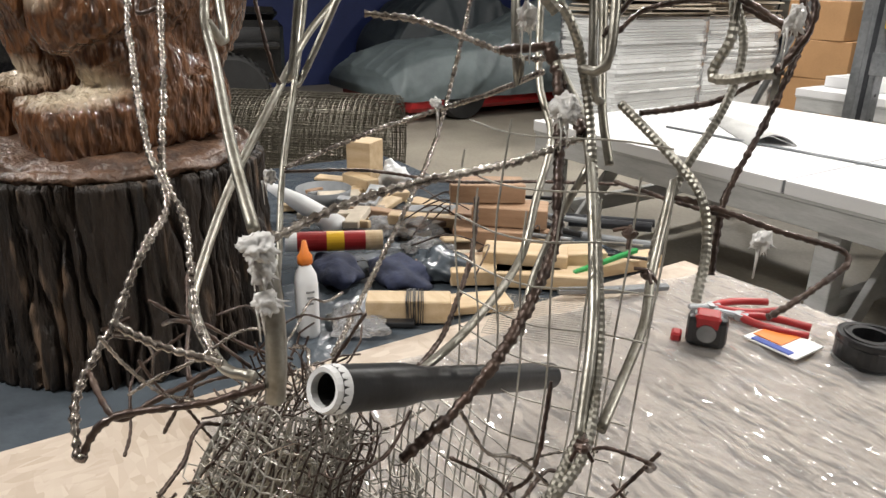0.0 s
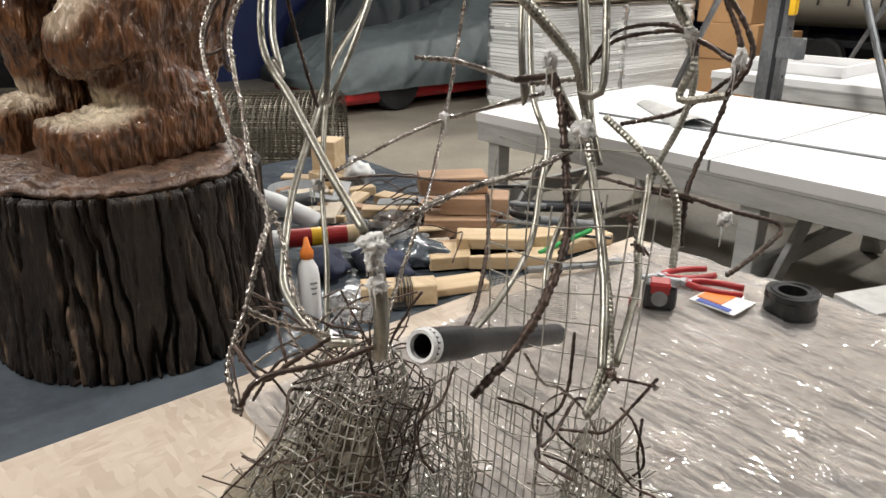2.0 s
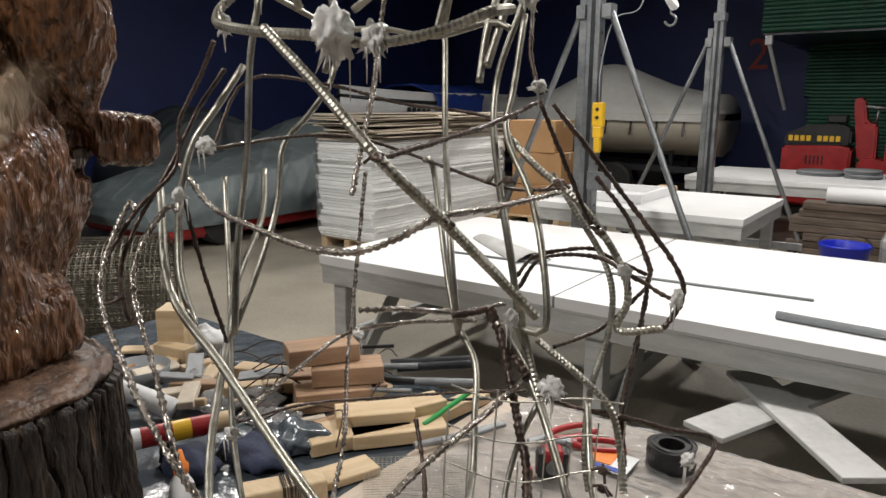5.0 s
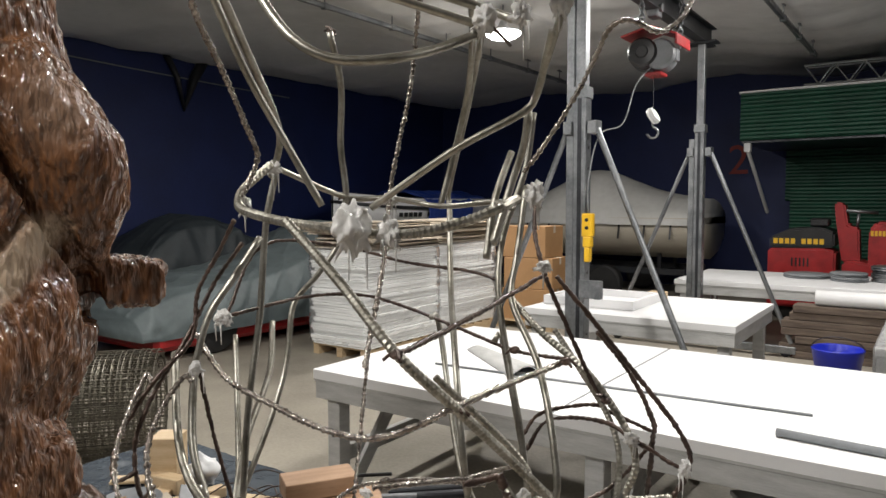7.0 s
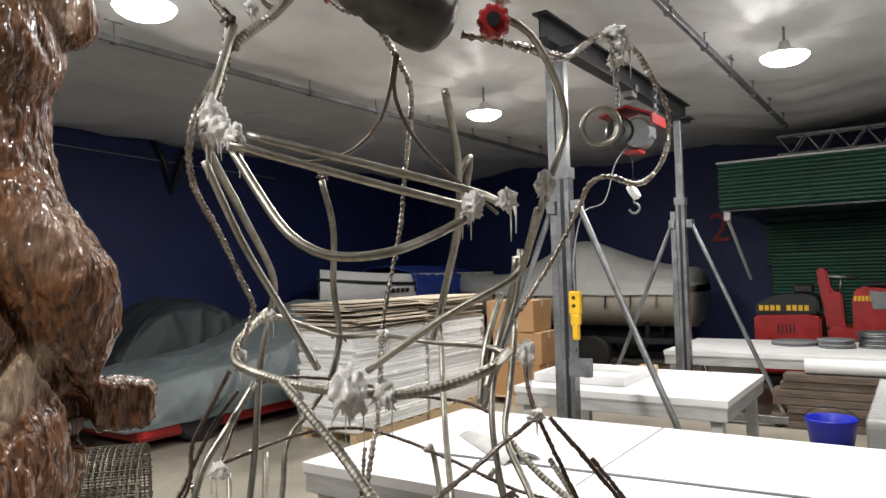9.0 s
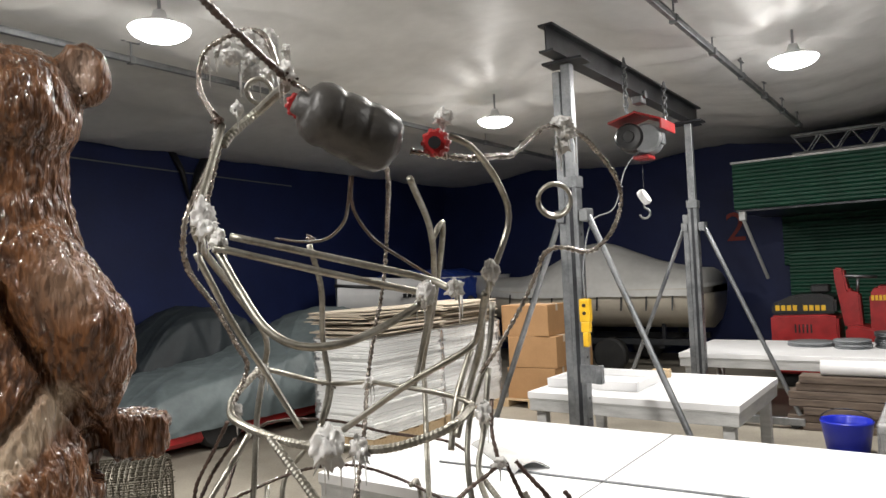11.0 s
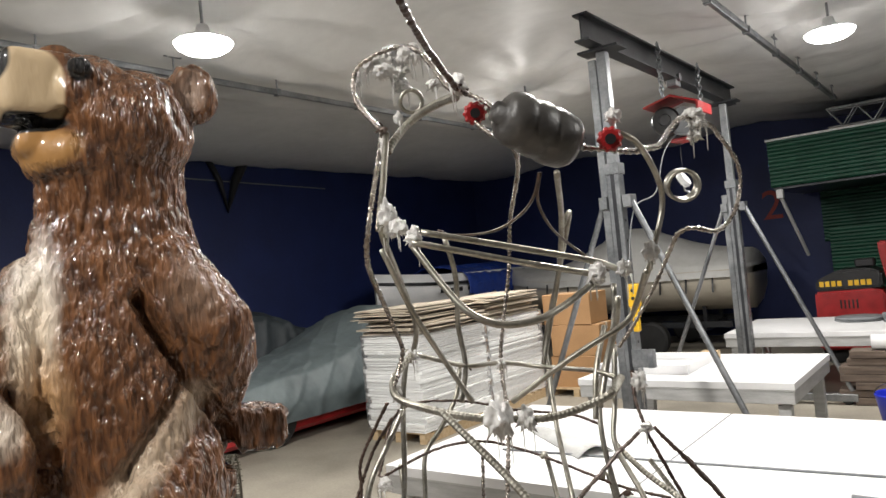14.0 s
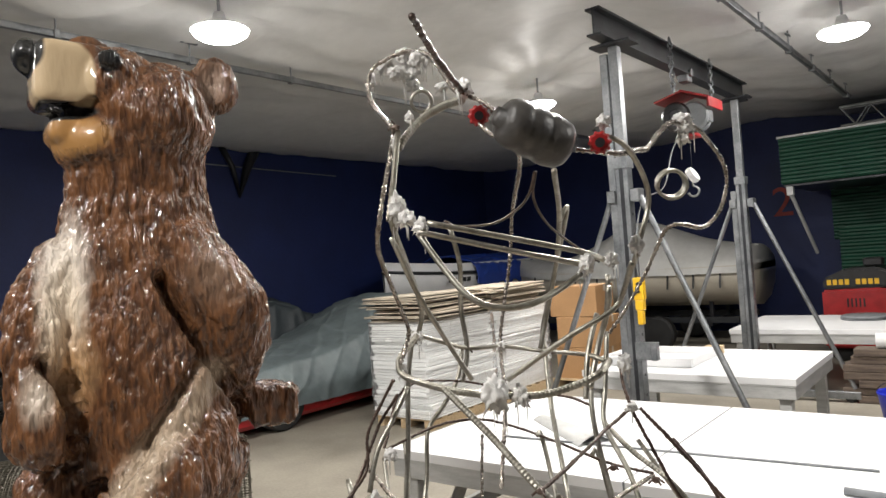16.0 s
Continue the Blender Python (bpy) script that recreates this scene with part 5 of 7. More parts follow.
lattice("wire_netting", (-0.46, 0.30, -0.40, 0.36), 0.150, 0.12, ZT + 0.004, 1.05, 0.36, 44, 22, 0.0010, 1.0)
lattice("wire_netting", (-0.45, 0.31, -0.38, 0.38), 0.12, 0.10, ZT + 0.004, 1.02, 0.5, 26, 14, 0.0010, 4.0, material=M_RUST)
lattice("wire_netting", (-0.19, 0.53, -0.15, 0.50), 0.055, 0.055, ZT + 0.004, 1.02, 0.34, 22, 16, 0.0010, 7.0)
lattice("wire_netting", (-0.33, 0.40, -0.33, 0.40), 0.07, 0.06, ZT + 0.004, 0.98, 0.8, 18, 14, 0.0010, 9.0, 0.0, 4.2)


def open_grid(o, u, v, nu, nv, r, warp):
    """A torn piece of welded mesh standing up, wires of uneven length."""
    bm = bmesh.new()
    o, u, v = Vector(o), Vector(u), Vector(v)
    nrm = u.cross(v).normalized()
    def at(a, b):
        return o + u * a + v * b + nrm * warp * (noise.noise((a * 2, b * 2, o.x * 9)) + math.sin(a * 2.5))
    for i in range(nu + 1):
        t = random.uniform(0.8, 1.05)
        sweep(bm, [at(i / nu, t * j / 10) for j in range(11)], r, 4)
    for j in range(nv + 1):
        t = random.uniform(0.85, 1.05)
        sweep(bm, [at(t * i / 10, j / nv) for i in range(11)], r, 4)
    part("welded_mesh", bm, M_MESHW, ARM)


open_grid((-0.34, 0.50, 0.95), (0.16, 0.08, 0.0), (0.02, 0.0, 0.36), 7, 9, 0.0009, 0.03)
open_grid((-0.36, 0.42, 0.86), (0.14, 0.05, -0.05), (-0.06, 0.08, 0.16), 14, 12, 0.0009, 0.02)


def tangle(n, c, s, zz, seed):
    """Loose crooked offcuts of wire round the feet."""
    rnd = random.Random(seed)
    for k in range(n):
        p = Vector((c[0] + rnd.gauss(0, s), c[1] + rnd.gauss(0, s), rnd.uniform(*zz)))
        d = Vector((rnd.gauss(0, 1), rnd.gauss(0, 1), rnd.gauss(0.3, 0.8))).normalized()
        pts = [p]
        for j in range(4):
            d = (d + 0.36 * Vector((rnd.gauss(0, 1), rnd.gauss(0, 1), rnd.gauss(0, 1)))).normalized()
            w = pts[-1] + d * rnd.uniform(0.02, 0.05)
            w.z = max(w.z, ZT + 0.004)
            pts.append(w)
        wire("dark_wire" if rnd.random() < 0.6 else "twisted_wire", rnd.uniform(0.0011, 0.0022), pts)


tangle(34, (-0.40, 0.31), 0.055, (0.84, 1.13), 3)
tangle(16, (-0.16, 0.52), 0.04, (0.8, 1.08), 5)
tangle(12, (-0.30, 0.42), 0.07, (0.82, 1.02), 8)

def bristles(n, c, spread, zz, lean, r, material, seed):
    """Cut ends of thin netting wire that stand out all over a foot, too many to count."""
    rnd = random.Random(seed)
    bm = bmesh.new()
    for k in range(n):
        t = rnd.random()
        a = rnd.uniform(0, 2 * math.pi)
        z = zz[0] + (zz[1] - zz[0]) * t
        w = spread * (1.15 - 0.85 * t) * math.sqrt(rnd.random())
        p = Vector((c[0] + lean[0] * t + w * math.cos(a), c[1] + lean[1] * t + w * math.sin(a), z))
        d = Vector((0.7 * math.cos(a) + rnd.gauss(0, 0.5), 0.7 * math.sin(a) + rnd.gauss(0, 0.5), rnd.gauss(0.15, 0.6))).normalized()
        pts = [p]
        for j in range(3):
            d = (d + 0.3 * Vector((rnd.gauss(0, 1), rnd.gauss(0, 1), rnd.gauss(0, 1)))).normalized()
            q = pts[-1] + d * rnd.uniform(0.008, 0.024)
            q.z = max(q.z, ZT + 0.003)
            pts.append(q)
        sweep(bm, pts, r, 4)
    tagged(part("netting_fuzz", bm, material, ARM), kind="stuff")


bristles(280, (-0.47, 0.29), 0.125, (ZT + 0.01, 1.0), (0.08, 0.08), 0.0009, M_MESHW, 11)
bristles(150, (-0.46, 0.30), 0.11, (ZT + 0.02, 1.08), (0.07, 0.07), 0.0011, M_RUST, 12)
bristles(200, (-0.19, 0.53), 0.075, (ZT + 0.01, 0.98), (0.03, -0.02), 0.0009, M_MESHW, 13)
bristles(120, (-0.34, 0.42), 0.08, (ZT + 0.01, 0.95), (0.0, 0.0), 0.0009, M_MESHW, 14)

# foam lumps packed inside the netting feet
bm = bmesh.new()
for c, r in (((-0.47, 0.29, ZT + 0.035), (0.125, 0.095, 0.045)), ((-0.45, 0.32, ZT + 0.085), (0.085, 0.07, 0.06)), ((-0.41, 0.36, ZT + 0.14), (0.05, 0.045, 0.06))):
    ball(bm, c, r, None, 44, 30)
for v in bm.verts:
    v.co += 0.018 * Vector((noise.noise(v.co * 22), noise.noise(v.co * 22 + Vector((5, 0, 0))), noise.noise(v.co * 22 + Vector((0, 5, 0))))) + 0.008 * Vector((noise.noise(v.co * 60), noise.noise(v.co * 60 + Vector((5, 0, 0))), noise.noise(v.co * 60 + Vector((0, 5, 0)))))
    v.co.z = max(v.co.z, ZT + 0.003)
part("foam_core", bm, M_BEIGE, ARM, "dirty beige foam core inside netting", smooth=True)
bm = bmesh.new()
ball(bm, (-0.19, 0.53, ZT + 0.035), (0.035, 0.035, 0.04), None, 20, 14)
for v in bm.verts:
    v.co += 0.014 * Vector((noise.noise(v.co * 26), noise.noise(v.co * 26 + Vector((5, 0, 0))), noise.noise(v.co * 26 + Vector((0, 5, 0)))))
part("foam_core", bm, M_BEIGE, ARM, smooth=True)
bm = bmesh.new()
lathe(bm, [(0.011, 0.0), (0.014, 0.0), (0.014, 0.09), (0.011, 0.09), (0.011, 0.02)], 18, pose(-0.435, 0.325, 0.80, 8, 6))
part("grey_pipe", bm, M_GREY, ARM, "short grey plastic pipe stub", smooth=True)


# ---- clutter on the bench ----
def glue_bottle(x, y):
    e = thing("glue_bottle", (x, y, ZT), "white plastic glue bottle with an orange cap", "glue bottle")
    bm = bmesh.new()
    lathe(bm, [(0.0, 0.0), (0.026, 0.0), (0.029, 0.006), (0.029, 0.11), (0.026, 0.128), (0.015, 0.145), (0.013, 0.152), (0.0, 0.152)], 26, pose(x, y, ZT) @ Matrix.Diagonal((1, 0.75, 1, 1)))
    part("body", bm, M_WHITE, e, smooth=True)
    bm = bmesh.new()
    lathe(bm, [(0.0145, 0.15), (0.0145, 0.165), (0.009, 0.172), (0.004, 0.195), (0.0, 0.196)], 16, pose(x, y, ZT))
    part("cap", bm, M_ORANGE, e, "orange twist cap", smooth=True)
    bm = bmesh.new()
    for k in range(3):
        box(bm, 0.002, 0.016 - 0.003 * k, 0.004, pose(x + 0.0285, y - 0.004, ZT + 0.10 - 0.012 * k, 0, 0, -12))
    part("label_bar", bm, M_GREY, e, "small grey print bars")


glue_bottle(-1.03, 0.63)


def cartridge():
    a, b = Vector((-1.40, 0.73, ZT + 0.06)), Vector((-1.31, 0.95, ZT + 0.055))
    e = thing("sealant_cartridge", (*a.lerp(b, 0.5),), "red, cream and yellow sealant cartridge lying on gloves", "sealant cartridge")
    for nm, t0, t1, m in (("cream_band", 0, 0.12, M_WHITE), ("red_band", 0.12, 0.42, M_RED), ("yellow_band", 0.42, 0.6, M_YEL), ("red_band", 0.6, 0.82, M_RED), ("cream_band", 0.82, 1.0, M_PINE)):
        bm = bmesh.new()
        rod(bm, a.lerp(b, t0), a.lerp(b, t1), 0.025, 22)
        part(nm, bm, m, e)


cartridge()
bm = bmesh.new()
sweep(bm, [Vector((-1.80, 0.83, ZT + 0.10)), Vector((-1.66, 0.88, ZT + 0.07)), Vector((-1.53, 0.93, ZT + 0.03))], 0.03, 18, lambda i: (0.012, 0.026, 0.032)[i])
tagged(part("paper_roll", bm, M_WHITE, smooth=True), "rolled white paper lying across the tools", "paper roll")


def lump(name, c, r, material, label, cat, amp=0.25, f=14.0, seed=0):
    bm = bmesh.new()
    ball(bm, c, r, None, 36, 24)
    s = Vector((seed, 0, 0))
    for v in bm.verts:
        k = noise.noise(v.co * f + s) + 0.5 * noise.noise(v.co * f * 2.3 + s)
        d = v.co - Vector(c)
        v.co += d * amp * k * 1.6
        v.co.z = max(v.co.z, ZT + 0.004)
    return tagged(part(name, bm, material, smooth=True), label, cat)


lump("work_glove", (-1.27, 0.80, ZT + 0.015), (0.10, 0.055, 0.028), M_NAVY, "navy blue cloth work glove, crumpled", "glove", 0.3, 18, 1)
lump("work_glove", (-1.17, 0.92, ZT + 0.015), (0.09, 0.06, 0.03), M_NAVY, "dark knitted work glove, crumpled", "glove", 0.3, 18, 5)
lump("plastic_bag", (-1.16, 1.03, ZT + 0.02), (0.085, 0.07, 0.03), M_BSHEET, "crumpled shiny dark plastic bag", "plastic bag", 0.35, 24, 9)
lump("plastic_bag", (-1.86, 1.30, ZT + 0.05), (0.06, 0.045, 0.05), M_WHITE, "crumpled white plastic bag", "plastic bag", 0.4, 26, 3)
lump("plastic_bag", (-1.42, 1.12, ZT + 0.02), (0.07, 0.05, 0.03), M_CLEAR, "crumpled clear plastic bag", "plastic bag", 0.4, 26, 13)


def board(name, c, s, rz, material, label, cat, rx=0, ry=0, group=""):
    bm = bmesh.new()
    box(bm, *s, None, 0.0025)
    ob = part(name, bm, material)
    ob.matrix_basis = pose(*c, rx, ry, rz)
    return tagged(ob, label, cat, group)


def wrapped_block():
    c, rz = Vector((-0.985, 0.835, ZT + 0.026)), 58
    e = thing("wood_block", c, "pale pine block wound with black tie wire", "wood block", rz=rz)
    bm = bmesh.new()
    box(bm, 0.175, 0.06, 0.05, pose(*c, 0, 0, rz), 0.003)
    part("block", bm, M_PINE, e)
    m = pose(*c, 0, 0, rz)
    bm = bmesh.new()
    for k in range(11):
        x = -0.005 + k * 0.0035 + random.uniform(-0.002, 0.002)
        pts = [m @ Vector((x + random.uniform(-0.003, 0.003), 0.0322 * sy, 0.0272 * sz)) for sy, sz in ((1, 1), (-1, 1), (-1, -1), (1, -1), (1, 1))]
        sweep(bm, pts, 0.0011, 4)
    part("wire_winding", bm, M_BLACK, e, "black wire winding")


wrapped_block()
board("wood_offcut", (-0.955, 0.985, ZT + 0.012), (0.15, 0.075, 0.02), 70, M_PINE, "flat yellow pine offcut", "wood offcut", group="wood offcuts")
for c, s, rz, mm in (((-1.06, 1.14, ZT + 0.015), (0.26, 0.09, 0.022), 62, M_PINE), ((-0.97, 1.20, ZT + 0.015), (0.24, 0.06, 0.022), 50, M_PINE), ((-1.05, 1.20, ZT + 0.04), (0.20, 0.07, 0.025), 48, M_PINE),
                     ((-1.14, 1.12, ZT + 0.012), (0.3, 0.05, 0.018), 75, M_BROWNW), ((-1.0, 1.30, ZT + 0.03), (0.16, 0.06, 0.03), 66, M_PINE), ((-0.95, 1.40, ZT + 0.012), (0.26, 0.045, 0.02), 82, M_PINE),
                     ((-1.45, 1.16, ZT + 0.03), (0.2, 0.035, 0.018), 48, M_PINE), ((-1.55, 1.26, ZT + 0.02), (0.18, 0.05, 0.02), 20, M_PINE), ((-1.75, 1.2, ZT + 0.015), (0.16, 0.03, 0.02), 78, M_PINE),
                     ((-1.98, 1.25, ZT + 0.05), (0.09, 0.08, 0.1), 35, M_PINE), ((-1.92, 1.2, ZT + 0.02), (0.14, 0.04, 0.03), 10, M_PINE), ((-1.62, 1.1, ZT + 0.015), (0.2, 0.03, 0.015), 35, M_BROWNW)):
    board("wood_offcut", (c[0], c[1], c[2] + 0.3 * s[2]), (s[0], s[1] * 1.25, s[2] * 1.6), rz, mm, "rough sawn pine offcut among the tools", "wood offcut", group="wood offcuts")
for c, s, rz in (((-1.26, 1.26, ZT + 0.029), (0.21, 0.115, 0.055), 52), ((-1.37, 1.32, ZT + 0.029), (0.19, 0.10, 0.055), 40), ((-1.25, 1.31, ZT + 0.085), (0.20, 0.10, 0.052), 47), ((-1.32, 1.28, ZT + 0.138), (0.20, 0.10, 0.050), 58)):
    board("brown_block", c, s, rz, M_BROWNW, "brown wooden block stacked like a brick", "wood block", group="stacked blocks")
board("dark_block", (-1.0, 0.80, ZT + 0.008), (0.10, 0.09, 0.012), 58, M_BLACK, "flat black pad under the block", "pad")
board("green_file", (-0.92, 1.34, ZT + 0.05), (0.2, 0.012, 0.012), 88, M_GREENP, "bright green plastic handled file", "file", 0, -6)
for k, (a, b, r) in enumerate((((-1.24, 1.52, ZT + 0.03), (-1.06, 1.66, ZT + 0.04), 0.014), ((-1.2, 1.45, ZT + 0.02), (-0.98, 1.58, ZT + 0.025), 0.012), ((-1.3, 1.56, ZT + 0.02), (-1.1, 1.72, ZT + 0.03), 0.012))):
    bm = bmesh.new()
    rod(bm, a, b, r, 12)
    tagged(part("hand_tool", bm, (M_BEAM, M_GREY, M_BEAM)[k]), "dark steel hand tool with a round handle", "hand tool", "hand tools")
for k in range(14):
    rnd = random.Random(40 + k)
    bm = bmesh.new()
    x, y = rnd.uniform(-1.75, -1.0), rnd.uniform(1.0, 1.45)
    a = rnd.uniform(0, 3)
    sweep(bm, smooth_path([(x, y, ZT + 0.04), (x + 0.1 * math.cos(a), y + 0.1 * math.sin(a), ZT + 0.07 + rnd.uniform(0, 0.03)), (x + 0.2 * math.cos(a + 0.3), y + 0.2 * math.sin(a + 0.3), ZT + 0.03)], 6), 0.0022, 5)
    tagged(part("wire_offcut", bm, M_RUST, smooth=True), "bent dark wire offcut among the tools", "wire offcut", "wire offcuts")
for k in range(26):
    rnd = random.Random(200 + k)
    t = rnd.random()
    x, y = -2.0 + 1.05 * t + rnd.gauss(0, 0.1), 1.02 + 0.28 * t + rnd.gauss(0, 0.11)
    y = min(y, 1.46)
    mm = rnd.choice((M_PINE, M_PINE, M_BROWNW, M_SHEET, M_GREY, M_OLDW))
    board("wood_offcut", (x, y, ZT + 0.012 + 0.012 * (k % 3)), (rnd.uniform(0.06, 0.2), rnd.uniform(0.015, 0.06), rnd.uniform(0.008, 0.022)), rnd.uniform(0, 180), mm, "small loose offcut in the heap on the bench", "offcut", rnd.uniform(-6, 6), rnd.uniform(-8, 8), "loose offcuts")
for k in range(7):
    rnd = random.Random(300 + k)
    bm = bmesh.new()
    x, y, a = rnd.uniform(-1.5, -0.95), rnd.uniform(1.2, 1.5), rnd.uniform(0.3, 1.3)
    L = rnd.uniform(0.1, 0.2)
    rod(bm, (x, y, ZT + 0.05), (x + L * math.cos(a), y + L * math.sin(a), ZT + rnd.uniform(0.035, 0.07)), rnd.uniform(0.004, 0.011), 10)
    tagged(part("hand_tool", bm, rnd.choice((M_BEAM, M_STEEL, M_GREY, M_BLACK))), "dark steel hand tool with a round handle", "hand tool", "hand tools")
for k, (x, y) in enumerate(((-1.0, 0.72), (-1.5, 1.05), (-1.3, 1.08), (-1.7, 1.12))):
    lump("plastic_bag", (x, y, ZT + 0.01), (0.06, 0.05, 0.025), M_CLEAR, "scrap of crumpled clear film", "plastic scrap", 0.45, 30, 20 + k)
lump("stone_lump", (-1.05, 0.74, ZT + 0.012), (0.022, 0.018, 0.014), M_OLDW, "small dark brown lump beside the bottle", "lump", 0.2, 40, 2)


def dish(x, y):
    bm = bmesh.new()
    lathe(bm, [(0.0, 0.004), (0.075, 0.004), (0.085, 0.05), (0.088, 0.05), (0.078, 0.0), (0.0, 0.0)], 32, pose(x, y, ZT + 0.003))
    tagged(part("plastic_tub", bm, M_GREY, smooth=True), "round grey plastic tub among the tools", "tub")


dish(-1.84, 1.03)


def wire_coil(x, y, r0, r1, h, n, label, loose=False):
    e = thing("wire_coil", (x, y, ZT), label, "wire coil")
    for k in range(n):
        rnd = random.Random(k)
        rr = r0 + (r1 - r0) * rnd.random() ** 0.5
        z = ZT + 0.006 + h * rnd.random()
        bm = bmesh.new()
        ph = rnd.random() * 6
        pts = [Vector((x + (rr + 0.0015 * math.sin(3 * a + ph)) * math.cos(a), y + (rr + 0.0015 * math.sin(3 * a + ph)) * math.sin(a), z + 0.002 * math.sin(2 * a + ph))) for a in [2 * math.pi * i / 30 for i in range(31)]]
        sweep(bm, pts, 0.0016, 4, caps=False)
        part("turn", bm, M_BLACK, e, smooth=True)
    bm = bmesh.new()
    lathe(bm, [(r0, 0.002), (r1 - 0.001, 0.002), (r1 - 0.001, h), (r0, h), (r0, 0.002)], 32, pose(x, y, ZT + 0.004))
    part("winding", bm, M_BLACK, e, smooth=False)


wire_coil(-0.375, 1.47, 0.03, 0.056, 0.055, 46, "coil of black tie wire lying on the plastic film")


def tape_measure():
    c = (-0.575, 1.262, ZT + 0.04)
    e = thing("tape_measure", c, "black and red tape measure on the plastic film", "tape measure", rz=35)
    bm = bmesh.new()
    box(bm, 0.075, 0.045, 0.065, pose(*c, 0, 0, 35), 0.012, 2)
    part("case", bm, M_BLACK, e)
    bm = bmesh.new()
    box(bm, 0.05, 0.047, 0.03, pose(c[0], c[1], c[2] + 0.02, 0, 0, 35), 0.006)
    box(bm, 0.02, 0.03, 0.02, pose(c[0] - 0.045, c[1] - 0.03, c[2] - 0.025, 0, 0, 35), 0.004)
    part("grip", bm, M_RED, e, "red rubber grip")
    bm = bmesh.new()
    lathe(bm, [(0.0, 0.0), (0.018, 0.0), (0.018, 0.003), (0.0, 0.003)], 18, pose(c[0] + 0.0135, c[1] - 0.0195, c[2], 90, 0, 35))
    part("badge", bm, M_STEEL, e)


tape_measure()


def pliers(x, y, rz, label):
    e = thing("pliers", (x, y, ZT + 0.02), label, "pliers", "pliers", rz=rz)
    m = pose(x, y, ZT + 0.02, 0, 0, rz)
    for s in (1, -1):
        bm = bmesh.new()
        sweep(bm, [m @ Vector(p) for p in smooth_path([(0.0, 0.004 * s, 0), (0.035, 0.022 * s, 0), (0.08, 0.028 * s, 0), (0.13, 0.022 * s, 0)], 4)], 0.0085, 8)
        part("grip", bm, M_RED, e, "red dipped grip", smooth=True)
    bm = bmesh.new()
    lathe(bm, [(0.0, -0.007), (0.014, -0.007), (0.014, 0.007), (0.0, 0.007)], 16, m)
    box(bm, 0.05, 0.016, 0.011, m @ pose(-0.03, 0, 0), 0.003)
    part("jaws", bm, M_STEEL, e)


pliers(-0.66, 1.40, 60, "red-handled steel pliers lying on the bench")
pliers(-0.60, 1.41, 25, "red-handled steel cutters lying on the bench")
e = thing("printed_packet", (-0.50, 1.40, ZT), "clear packet with orange and blue print", "packet")
for nm, q, mm in (("card", (-0.545, -0.435, 1.34, 1.435), M_WHITE), ("orange_print", (-0.54, -0.48, 1.365, 1.43), M_ORANGE), ("blue_print", (-0.53, -0.45, 1.343, 1.36), M_BTARP)):
    z0 = ZT + 0.014 + (0.002 if nm != "card" else 0)
    part(nm, bx(*q, z0, z0 + 0.003), mm, e)


def flat_mesh():
    bm = bmesh.new()
    m = pose(-0.80, 1.06, ZT + 0.016, 0, 0, 40)
    for k in range(25):
        t = -0.12 + k * 0.01
        rod(bm, m @ Vector((t, -0.1, 0)), m @ Vector((t, 0.1, 0)), 0.0006, 4)
    for k in range(21):
        t = -0.1 + k * 0.01
        rod(bm, m @ Vector((-0.12, t, 0.0012)), m @ Vector((0.12, t, 0.0012)), 0.0006, 4)
    tagged(part("mesh_offcut", bm, M_MESHW), "flat offcut of fine steel mesh", "wire mesh")


flat_mesh()
bm = bmesh.new()
for k in range(3):
    box(bm, 0.16 - 0.02 * k, 0.018, 0.014, pose(-0.86 + 0.03 * k, 1.24 + 0.05 * k, ZT + 0.02 + 0.002 * k, 0, 0, 62 + 4 * k), 0.003)
tagged(part("steel_clamp_bar", bm, M_STEEL), "dull steel clamp bars beside the boards", "clamp bar")


def mesh_roll():
    """Roll of welded netting on the floor behind the bench: a spiral of several turns of square mesh."""
    a, b, R = Vector((-4.12, 2.60, 0.365)), Vector((-6.1, 0.35, 0.365)), 0.352
    d = (b - a).normalized()
    u = Vector((0, 0, 1))
    w = d.cross(u)
    L = (b - a).length
    bm = bmesh.new()
    n = int(L / 0.036)
    for i in range(n + 1):
        c = a + d * (L * i / n + 0.006 * math.sin(i * 1.7))
        for rr, sides, each in ((R, 36, 1), (R - 0.03, 28, 1), (R - 0.075, 24, 2), (R - 0.13, 18, 3)):
            if i % each == 0:
                sweep(bm, [c + (u * math.cos(t) + w * math.sin(t)) * (rr + 0.006 * math.sin(3 * t + i * 0.4) + 0.004 * noise.noise((i * 0.5, t * 3, rr * 40))) for t in [2 * math.pi * k / sides for k in range(sides + 1)]], 0.0036, 4, caps=False)
    for rr, m in ((R, 56), (R - 0.03, 50), (R - 0.075, 40), (R - 0.13, 26)):
        for k in range(m):
            t = 2 * math.pi * k / m + rr * 9
            o = (u * math.cos(t) + w * math.sin(t)) * rr
            e0 = d * random.uniform(-0.02, 0.02)
            sweep(bm, [a + o + e0, a.lerp(b, 0.33) + o * 1.012, a.lerp(b, 0.66) + o * 0.992, b + o], 0.0036, 4, caps=False)
    tagged(part("mesh_roll", bm, M_ROLL), "big roll of grey welded wire netting on the floor", "mesh roll")


mesh_roll()


